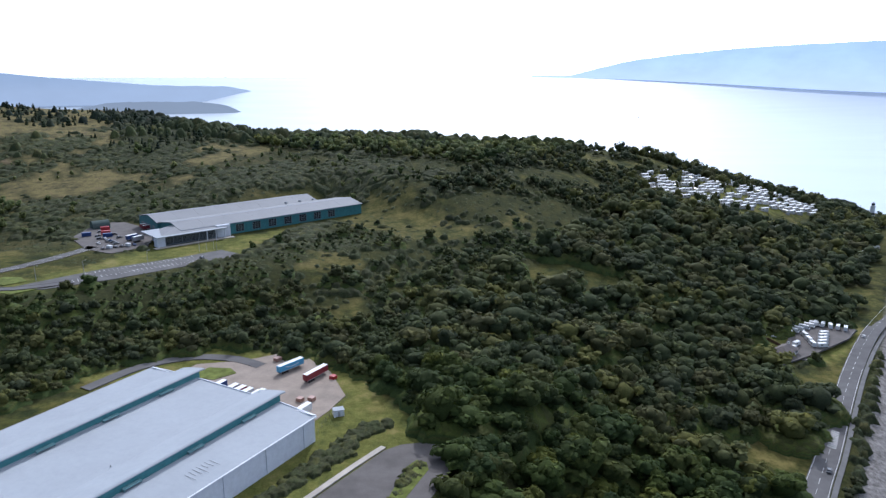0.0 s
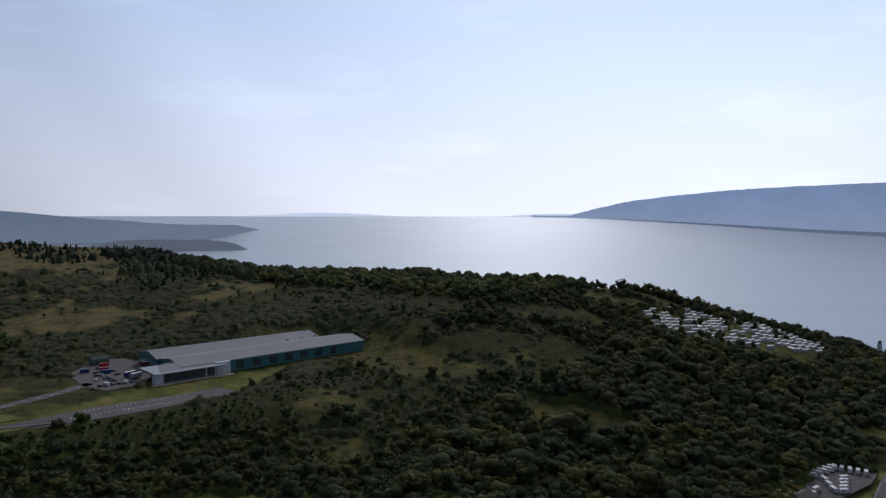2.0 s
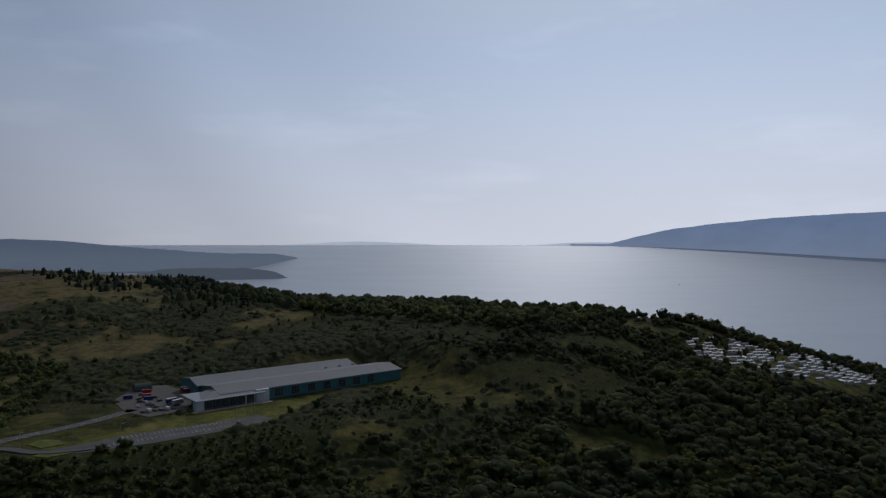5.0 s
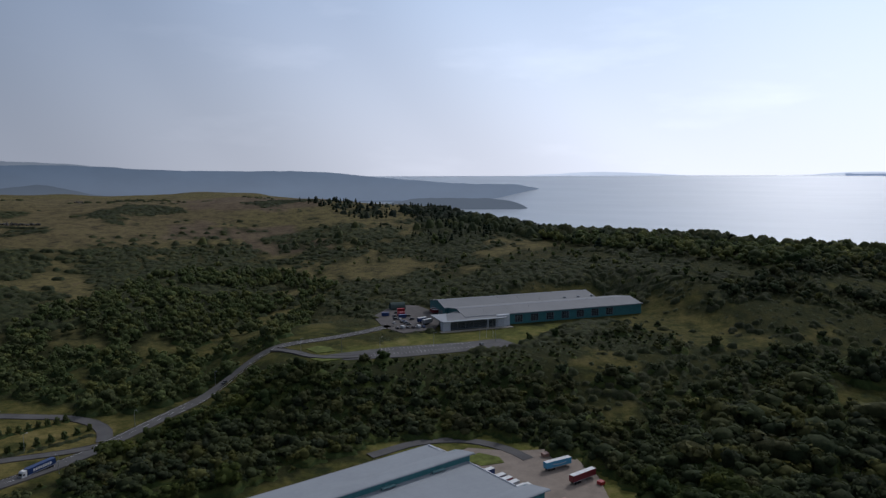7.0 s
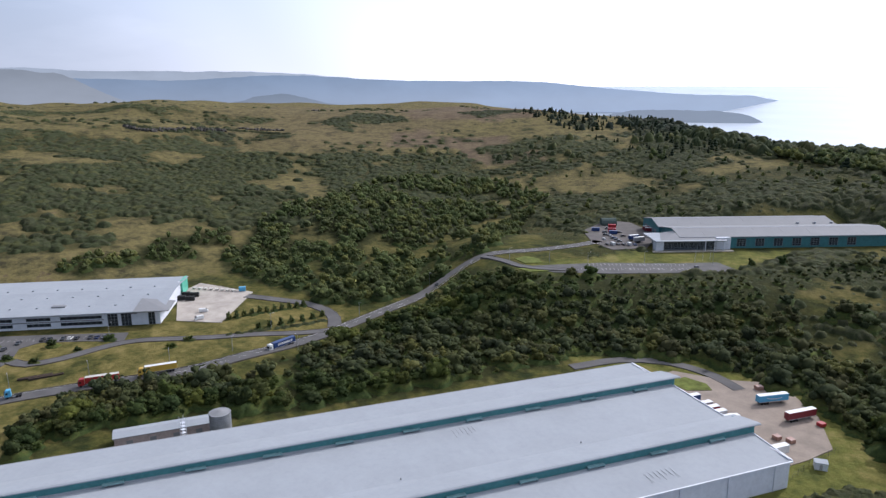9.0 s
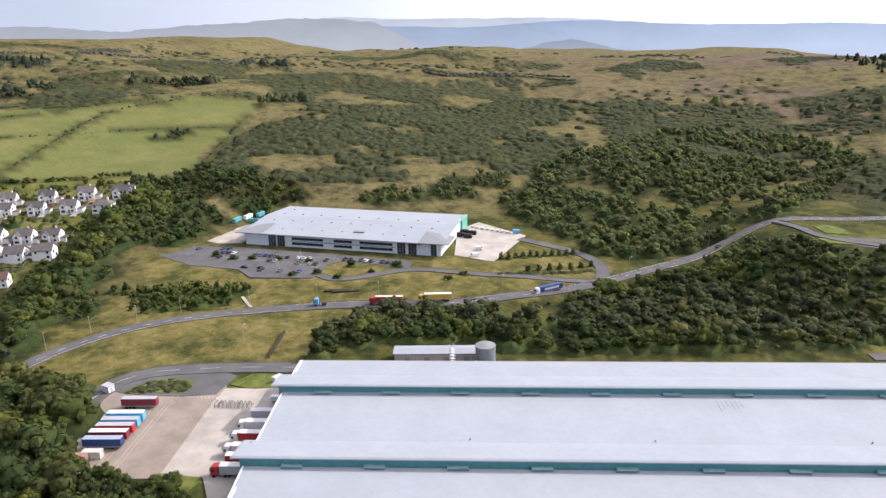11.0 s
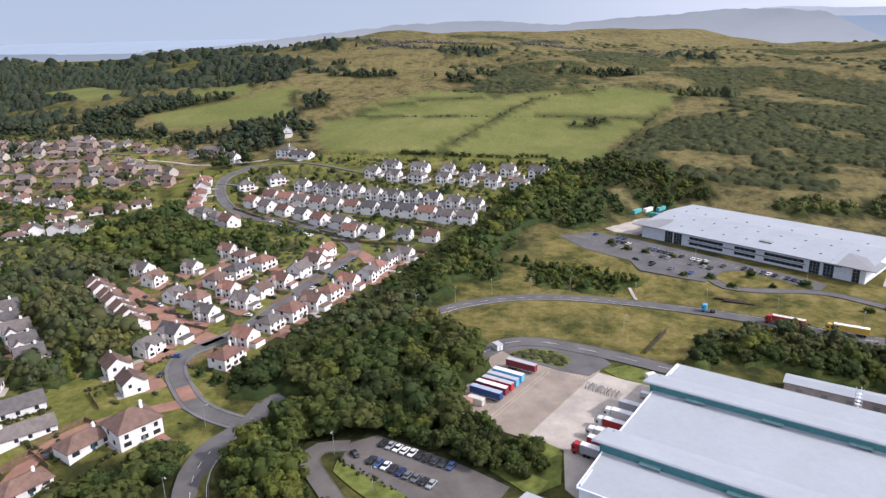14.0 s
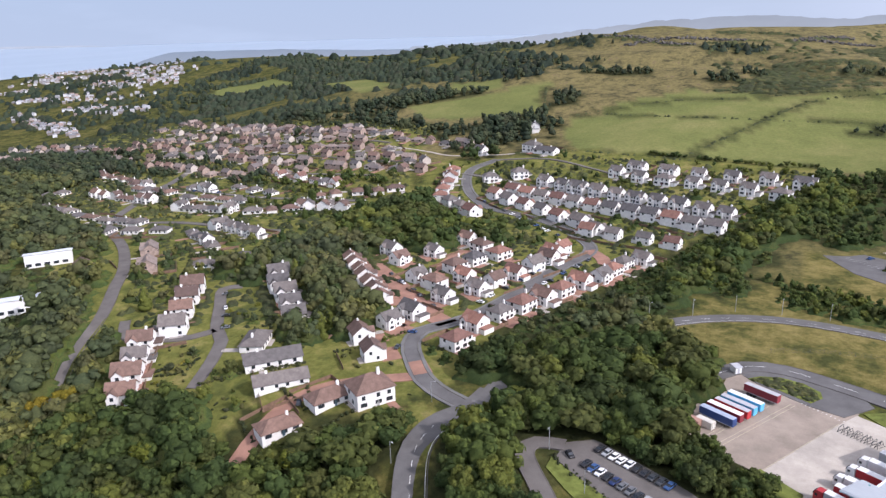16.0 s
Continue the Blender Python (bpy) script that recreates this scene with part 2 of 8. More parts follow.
# ---- small builders ----
def mesh_of(bm, name, mat):
    me = bpy.data.meshes.new(name)
    bm.normal_update()
    bm.to_mesh(me)
    bm.free()
    for m in mat if isinstance(mat, (list, tuple)) else [mat]:
        me.materials.append(m)
    return me


def part(name, bm, mat, parent=None, label=""):
    ob = new(name, bm if isinstance(bm, bpy.types.Mesh) else mesh_of(bm, name, mat))
    if parent:
        ob.parent = parent
    return tagged(ob, label)


def thing(name, m, label, category, group="", kind=""):
    ob = new(name)
    ob.matrix_basis = m
    return tagged(ob, label, category, group, kind)


def box(bm, x0, x1, y0, y1, z0, z1, mat=0):
    v = [bm.verts.new((x, y, z)) for z in (z0, z1) for x, y in ((x0, y0), (x1, y0), (x1, y1), (x0, y1))]
    for f in ((0, 3, 2, 1), (4, 5, 6, 7), (0, 1, 5, 4), (1, 2, 6, 5), (2, 3, 7, 6), (3, 0, 4, 7)):
        bm.faces.new([v[i] for i in f]).material_index = mat
    return bm


def boxes(*rows):
    bm = bmesh.new()
    for r in rows:
        box(bm, *r)
    return bm


def extrude(bm, profile, x0, x1, mat=0, caps=True):
    """A closed outline in y, z drawn out along x."""
    a = [bm.verts.new((x0, y, z)) for y, z in profile]
    b = [bm.verts.new((x1, y, z)) for y, z in profile]
    k = len(profile)
    for i in range(k):
        bm.faces.new((a[i], a[(i + 1) % k], b[(i + 1) % k], b[i])).material_index = mat
    if caps:
        bm.faces.new(a[::-1])
        bm.faces.new(b)
    return bm


def tube(bm, p, q, r, n=8, r2=None):
    p, q = Vector(p), Vector(q)
    d = (q - p).to_track_quat("Z", "Y").to_matrix()
    ring = [[bm.verts.new(o + d @ Vector((math.cos(i * math.tau / n) * s, math.sin(i * math.tau / n) * s, 0))) for i in range(n)] for o, s in ((p, r), (q, r if r2 is None else r2))]
    for i in range(n):
        bm.faces.new((ring[0][i], ring[0][(i + 1) % n], ring[1][(i + 1) % n], ring[1][i]))
    bm.faces.new(ring[0][::-1])
    bm.faces.new(ring[1])
    return bm


def smooth_line(pts, step=6.0):
    """Points along a smooth curve through the given places."""
    p = [np.array(q, float) for q in pts]
    p = [2 * p[0] - p[1]] + p + [2 * p[-1] - p[-2]]
    out = []
    for i in range(1, len(p) - 2):
        k = max(2, int(np.linalg.norm(p[i + 1] - p[i]) / step))
        for j in range(k):
            t = j / k
            out.append(0.5 * (2 * p[i] + (p[i + 1] - p[i - 1]) * t + (2 * p[i - 1] - 5 * p[i] + 4 * p[i + 1] - p[i + 2]) * t * t + (3 * p[i] - p[i - 1] - 3 * p[i + 1] + p[i + 2]) * t ** 3))
    out.append(p[-2])
    return np.array(out)


def ribbon(bm, line, off, width, lift, thick=1.0):
    """A strip of real thickness laid along a line over the land."""
    d = np.gradient(line, axis=0)
    d /= np.linalg.norm(d, axis=1)[:, None]
    nrm = np.stack([-d[:, 1], d[:, 0]], 1)
    l, r = line + nrm * (off + width / 2), line + nrm * (off - width / 2)
    c = line + nrm * off
    z = land(c[:, 0], c[:, 1])
    z = np.maximum(z, 0.5 * (land(l[:, 0], l[:, 1]) + land(r[:, 0], r[:, 1]))) + lift
    prev = None
    for i in range(len(line)):
        v = [bm.verts.new((*l[i], z[i])), bm.verts.new((*r[i], z[i])), bm.verts.new((*r[i], z[i] - thick)), bm.verts.new((*l[i], z[i] - thick))]
        if prev:
            for a in range(4):
                bm.faces.new((prev[a], prev[(a + 1) % 4], v[(a + 1) % 4], v[a]))
        prev = v
    return bm


def slab(bm, corners, z, thick=1.0):
    """A flat paved area with the given outline."""
    top = [bm.verts.new((x, y, z)) for x, y in corners]
    low = [bm.verts.new((x, y, z - thick)) for x, y in corners]
    f = bm.faces.new(top)
    k = len(corners)
    for i in range(k):
        bm.faces.new((top[i], low[i], low[(i + 1) % k], top[(i + 1) % k]))
    bmesh.ops.triangulate(bm, faces=[f])
    bmesh.ops.recalc_face_normals(bm, faces=bm.faces)
    return bm

# ---- where nothing grows: a coarse plan of what is paved or built on ----
KX, KY, KS = -1300, -1500, 2.0
taken = np.zeros((1100, 1250), bool)


def block_line(pts, half):
    line = smooth_line(pts, 2.0)
    k = int(math.ceil(half / KS))
    for x, y in line:
        i, j = int((x - KX) / KS), int((y - KY) / KS)
        if 0 < i < 1100 and 0 < j < 1250:
            taken[max(0, i - k):i + k + 1, max(0, j - k):j + k + 1] = True


def block_poly(poly):
    i, j = np.meshgrid(np.arange(1100), np.arange(1250), indexing="ij")
    global taken
    taken |= inside(KX + i * KS, KY + j * KS, poly)


def block_disc(x, y, r):
    i, j, k = int((x - KX) / KS), int((y - KY) / KS), int(math.ceil(r / KS))
    if 0 < i < 1100 and 0 < j < 1250:
        taken[max(0, i - k):i + k + 1, max(0, j - k):j + k + 1] = True


def block_rect(x, y, turn, x0, x1, y0, y1):
    c, s = math.cos(radians(turn)), math.sin(radians(turn))
    block_poly([(x + u * c - v * s, y + u * s + v * c) for u, v in ((x0, y0), (x1, y0), (x1, y1), (x0, y1))])


def is_free(x, y):
    i, j = np.clip(((x - KX) / KS).astype(int), 0, 1099), np.clip(((y - KY) / KS).astype(int), 0, 1249)
    return ~taken[i, j] | (np.hypot(x, y) > 1400)


def inside(x, y, poly):
    hit = np.zeros(np.shape(x), bool)
    k = len(poly)
    for i in range(k):
        (x0, y0), (x1, y1) = poly[i], poly[(i + 1) % k]
        if y0 == y1:
            continue
        hit ^= ((y0 > y) != (y1 > y)) & (x < (x1 - x0) * (y - y0) / (y1 - y0) + x0)
    return hit


block_rect(-120.7, 269.9, -119.54, -6, 246, -8, 92)
block_rect(-190.5, 457, 42.8, -8, 172, -12, 80)
block_rect(-437.5, 82.5, 48.4, -8, 134, -6, 72)
block_rect(-247, 97, 62, -4, 50, -4, 12)

# ---- the ground, one sheet to the horizon, and the firth ----
FIELDS = [[(-1030, -1000), (-1166, -929), (-1084, -830), (-1010, -930)], [(-1060, -740), (-1117, -689), (-985, -540), (-935, -590)], [(-828, -465), (-900, -451), (-940, -340), (-955, -430)], [(-626, -158), (-619, -88), (-623, -54), (-613, -24), (-602, 33), (-611, 83), (-668, 91), (-721, 138), (-856, 197), (-875, 56), (-856, 19), (-878, -100), (-801, -180), (-765, -178), (-758, -206), (-696, -200)],
          [(-825, -443), (-770, -396), (-762, -355), (-769, -301), (-783, -246), (-876, -278), (-917, -270), (-912, -290), (-873, -372)],
          [(-1077, -743), (-1072, -640), (-956, -568), (-1009, -687)], [(-1103, -918), (-1117, -854), (-1051, -799), (-1068, -878)], [(-965, -450), (-936, -355), (-894, -336), (-899, -416)]]
LAWNS = [[(-300, -40), (-322, -14), (-326, 30), (-318, 66), (-302, 104), (-284, 146), (-270, 200), (-282, 250), (-300, 262), (-345, 240), (-352, 180), (-400, 110), (-450, 60), (-440, 20), (-400, 20), (-350, -20)],
         [(-122, 270), (-160, 280), (-110, 318), (-50, 300), (-29, 271), (-16, 250), (-9, 240), (2, 228), (-30, 160), (-60, 150)],
         [(-245, 352), (-240, 374), (-212, 405), (-203, 442), (-186, 452), (-151, 480), (-112, 512), (-124, 460), (-128, 428), (-145, 438), (-181, 408), (-205, 370), (-214, 354)],
         [(-190, -120), (-240, -100), (-290, -112), (-420, -60), (-560, 20), (-625, 30), (-640, -180), (-600, -300), (-480, -260), (-400, -190), (-330, -240), (-240, -190), (-180, -170)],
         [(-160, -170), (-230, -180), (-310, -260), (-420, -270), (-500, -270), (-600, -320), (-740, -360), (-800, -800), (-680, -1040), (-570, -940), (-420, -600), (-250, -380), (-200, -300), (-160, -240)],
         [(160, 380), (200, 420), (256, 458), (290, 440), (230, 390)], [(240, 420), (268, 440), (276, 428), (250, 408)], [(200, 680), (290, 690), (440, 790), (440, 840), (370, 830), (240, 785)],
         [(-245, 12), (-256, 40), (-238, 62), (-230, 52)], [(-170, -90), (-190, -112), (-204, -112), (-200, -98)]]


GLADES = [[(-91, 412), (-83, 444), (-52, 428), (-62, 404), (-81, 393)], [(-67, 368), (-46, 377), (-38, 356), (-54, 343)], [(-31, 265), (-15, 271), (-12, 250), (-28, 255)], [(-93, 503), (-74, 560), (-62, 617), (-44, 578), (-2, 538), (31, 488), (-9, 467), (-38, 494), (-79, 523)], [(42, 531), (66, 546), (63, 521), (45, 509)], [(115, 288), (138, 300), (162, 294), (160, 275), (143, 253), (130, 261), (121, 271)],
          [(-355, 378), (-371, 452), (-372, 537), (-364, 584), (-356, 596), (-351, 534), (-350, 472), (-331, 396), (-338, 366)]]
HEATHER = [[(-755, 712), (-695, 793), (-569, 819), (-474, 769), (-460, 710), (-523, 704), (-614, 700)], [(-1100, 1250), (-760, 1240), (-641, 1094), (-643, 925), (-753, 860), (-930, 960)]]


def cover(x, y):
    """How much of each plant cover grows at a place."""
    e, a = inland(x, y)
    wob = 60 * np.sin(x * 0.011 + y * 0.007) + 35 * np.sin(x * 0.027 - y * 0.019)
    out = {"moor": sst(e + wob, 430, 640) * sst(a, -1500, -1150)}
    out["heath"] = 0.5 * sst(e + wob, 760, 900) * sst(np.sin(x * 0.006 + 1.0) + np.sin(y * 0.005 + x * 0.003), 0.5, 1.1) * sst(a, -500, -200) * 0.6
    for poly in HEATHER:
        wx, wy = x + 18 * np.sin(y * 0.05) + 9 * np.sin(y * 0.13 + x * 0.03), y + 18 * np.sin(x * 0.045) + 8 * np.sin(x * 0.11)
        out["heath"] = np.maximum(out["heath"], 0.85 * inside(wx, wy, poly))
    f = np.zeros(np.shape(x))
    for poly in FIELDS:
        f = np.maximum(f, inside(x, y, poly).astype(float))
    out["field"] = f
    gold = inside(x, y, LAWNS[0]).astype(float)
    gold = np.maximum(gold, inside(x, y, [(-262, -20), (-300, -42), (-322, -14), (-326, 30), (-318, 66), (-302, 104), (-284, 146), (-262, 110), (-256, 70), (-276, 40), (-282, 5)]))
    for poly in GLADES:
        gold = np.maximum(gold, 0.5 * inside(x + 5 * np.sin(y * 0.16), y + 5 * np.sin(x * 0.18), poly))
    out["gold"] = gold
    lawn = np.zeros(np.shape(x))
    for poly in LAWNS[1:]:
        lawn = np.maximum(lawn, inside(x, y, poly).astype(float))
    out["lawn"] = lawn
    out["beach"] = sst(e, 10, 6) * sst(a, -800, -500)
    return out


headings = np.concatenate([np.arange(-42, 158, 0.5), np.arange(158, 318, 8.0)])
radii = np.concatenate([[0.0, 60.0], 110 * 1.02 ** np.arange(0, 192)])
radii = radii[radii < 4800]
hx, hy = -np.sin(np.radians(headings)), np.cos(np.radians(headings))
gx, gy = np.outer(radii, hx).ravel(), np.outer(radii, hy).ravel()
gz = land(gx, gy)
nh, nr = len(headings), len(radii)
quads = [(i * nh + j, i * nh + (j + 1) % nh, (i + 1) * nh + (j + 1) % nh, (i + 1) * nh + j) for i in range(nr - 1) for j in range(nh)]
me = bpy.data.meshes.new("ground")
me.from_pydata(np.stack([gx, gy, gz], 1).tolist(), [], quads)
for name, values in cover(gx, gy).items():
    me.attributes.new(name, "FLOAT", "POINT").data.foreach_set("value", values.astype(np.float32))
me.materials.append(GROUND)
me.shade_smooth()
ground = tagged(new("ground", me), "rough grass, heather moor and wooded ground rising to hills", "ground", kind="structure")
# the far water lifts to the level of the eye, as the open firth does over many kilometres
bm = bmesh.new()
rings = []
for r in (100, 400, 900, 1500, 2200, 3000, 3600, 4200, 4600, 4900):
    z = SEA + (EYE - 8 - SEA) * float(sst(r, 2200, 5300)) ** 1.0
    rings.append([bm.verts.new((r * math.cos(i * math.tau / 160), r * math.sin(i * math.tau / 160), z)) for i in range(160)])
for p, q in zip(rings, rings[1:]):
    for i in range(160):
        bm.faces.new((p[i], q[i], q[(i + 1) % 160], p[(i + 1) % 160]))
bm.faces.new(rings[0])
bm.normal_update()
for f in bm.faces:
    f.smooth = True
    if f.normal.z < 0:
        f.normal_flip()
tagged(part("water", bm, WATER), "pale grey-blue calm firth under bright haze", "sea", kind="structure")

# ---- hills beyond the firth: plain backdrops of distance, haze painted as their glow ----
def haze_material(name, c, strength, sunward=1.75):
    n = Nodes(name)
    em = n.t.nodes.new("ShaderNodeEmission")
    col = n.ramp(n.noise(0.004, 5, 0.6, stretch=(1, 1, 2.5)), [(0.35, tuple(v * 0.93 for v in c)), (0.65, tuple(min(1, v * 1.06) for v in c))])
    # painted haze: the colour turns paler towards the foot
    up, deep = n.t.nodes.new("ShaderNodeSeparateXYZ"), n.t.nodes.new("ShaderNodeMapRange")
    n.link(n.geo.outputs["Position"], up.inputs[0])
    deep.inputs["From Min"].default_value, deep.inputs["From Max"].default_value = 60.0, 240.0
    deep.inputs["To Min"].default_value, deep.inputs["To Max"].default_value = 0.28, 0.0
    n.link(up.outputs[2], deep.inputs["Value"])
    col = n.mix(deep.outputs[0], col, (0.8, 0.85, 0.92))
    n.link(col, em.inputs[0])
    # the painted haze glows more towards the sun
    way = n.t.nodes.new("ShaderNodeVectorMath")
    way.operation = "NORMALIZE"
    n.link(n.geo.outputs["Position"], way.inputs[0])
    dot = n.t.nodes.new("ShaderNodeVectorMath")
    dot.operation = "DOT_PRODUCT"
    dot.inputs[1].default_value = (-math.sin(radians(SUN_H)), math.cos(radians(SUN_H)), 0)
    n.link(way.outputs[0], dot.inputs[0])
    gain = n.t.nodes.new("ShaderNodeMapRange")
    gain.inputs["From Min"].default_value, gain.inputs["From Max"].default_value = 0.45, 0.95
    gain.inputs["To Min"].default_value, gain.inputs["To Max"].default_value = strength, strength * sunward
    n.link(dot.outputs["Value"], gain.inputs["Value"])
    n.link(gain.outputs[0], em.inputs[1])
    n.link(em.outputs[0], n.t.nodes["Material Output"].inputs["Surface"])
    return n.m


def far_hill(label, h0, h1, dist, rise, mat, foot=-60.0, rough=0.06):
    """A ridge seen over the headings h0 to h1, at dist(h) metres, rising rise(h) degrees over the eye's level."""
    bm = bmesh.new()
    rows = []
    for h in np.arange(h0, h1 + 0.01, 0.25):
        r = dist(h)
        up = rise(h) + rough * (noise.noise((h * 0.7, r * 0.001, 3)) + 0.5 * noise.noise((h * 2.3, 1, 5)))
        d = Vector((-math.sin(radians(h)), math.cos(radians(h)), 0))
        top = EYE + math.tan(radians(up)) * (r + 90)
        pts = [d * r + Vector((0, 0, foot)), d * (r + 40) + Vector((0, 0, foot + (top - foot) * 0.6)), d * (r + 90) + Vector((0, 0, top)), d * (r + 120) + Vector((0, 0, foot))]
        rows.append([bm.verts.new(p) for p in pts])
    for p, q in zip(rows, rows[1:]):
        for i in range(3):
            bm.faces.new((p[i], q[i], q[i + 1], p[i + 1]))
    tagged(part("backdrop", bm, mat), label, "hills", kind="structure")


def g(h, c, w):
    return math.exp(-((h - c) / w) ** 2)


def s1(h, lo, hi):
    return float(sst(h, lo, hi))


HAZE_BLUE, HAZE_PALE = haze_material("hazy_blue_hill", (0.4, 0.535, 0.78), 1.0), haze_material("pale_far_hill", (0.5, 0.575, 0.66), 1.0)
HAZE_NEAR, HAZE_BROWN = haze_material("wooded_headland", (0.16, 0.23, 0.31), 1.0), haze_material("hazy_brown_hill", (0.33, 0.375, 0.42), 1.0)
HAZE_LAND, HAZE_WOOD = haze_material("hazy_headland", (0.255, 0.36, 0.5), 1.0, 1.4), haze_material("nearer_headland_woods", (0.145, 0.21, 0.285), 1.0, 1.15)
HAZE_SKY = haze_material("far_shore_haze_glow", (0.78, 0.86, 0.96), 1.6)
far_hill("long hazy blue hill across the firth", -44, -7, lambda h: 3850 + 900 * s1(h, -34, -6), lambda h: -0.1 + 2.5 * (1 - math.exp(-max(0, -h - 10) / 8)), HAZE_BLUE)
# far shore drawn out in sky-coloured glow, painted haze to soften the horizon
far_hill("low far shore of the firth, glowing like horizon haze", -14, 20, lambda h: 4780, lambda h: -0.3 + 0.34 * g(h, -9, 5) + 0.4 * g(h, 10, 6), HAZE_SKY, rough=0.03)
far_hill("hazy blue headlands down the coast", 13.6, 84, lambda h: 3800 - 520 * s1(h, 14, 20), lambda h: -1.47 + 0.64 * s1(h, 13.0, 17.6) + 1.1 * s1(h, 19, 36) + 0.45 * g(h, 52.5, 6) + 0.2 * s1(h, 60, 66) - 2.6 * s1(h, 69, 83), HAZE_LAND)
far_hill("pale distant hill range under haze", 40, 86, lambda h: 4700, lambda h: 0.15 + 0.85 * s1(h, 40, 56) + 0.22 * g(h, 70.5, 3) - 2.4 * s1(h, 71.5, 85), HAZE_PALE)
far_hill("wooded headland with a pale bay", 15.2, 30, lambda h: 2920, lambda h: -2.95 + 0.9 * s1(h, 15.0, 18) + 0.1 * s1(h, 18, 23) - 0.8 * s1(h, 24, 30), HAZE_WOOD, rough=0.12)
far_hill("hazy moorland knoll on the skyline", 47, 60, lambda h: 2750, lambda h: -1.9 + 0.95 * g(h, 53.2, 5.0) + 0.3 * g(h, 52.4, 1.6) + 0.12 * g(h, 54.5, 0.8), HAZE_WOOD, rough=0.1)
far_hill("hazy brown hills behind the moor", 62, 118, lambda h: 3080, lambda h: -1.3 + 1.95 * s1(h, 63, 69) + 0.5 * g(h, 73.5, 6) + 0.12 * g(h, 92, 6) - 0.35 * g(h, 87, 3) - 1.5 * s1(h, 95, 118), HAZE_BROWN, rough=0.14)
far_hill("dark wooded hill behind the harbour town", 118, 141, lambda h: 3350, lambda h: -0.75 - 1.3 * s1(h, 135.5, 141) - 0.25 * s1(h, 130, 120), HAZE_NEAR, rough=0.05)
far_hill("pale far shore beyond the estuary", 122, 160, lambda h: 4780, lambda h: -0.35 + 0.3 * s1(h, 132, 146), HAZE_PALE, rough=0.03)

# ---- the distribution warehouse: local x along its long side, y towards the coast road ----
def strip_outline(y0, y1):
    """The raised strip over a clerestory: flat pitched top, thick rounded front edge."""
    top = [(y0, 11.45), (y0 + 4, 12.6), (y1 - 1.2, 14.1), (y1 - 0.4, 14.15), (y1 + 0.15, 13.85), (y1 + 0.15, 13.5)]
    return top + [(y1 - 0.9, 13.35), (y0 + 3, 11.2)]


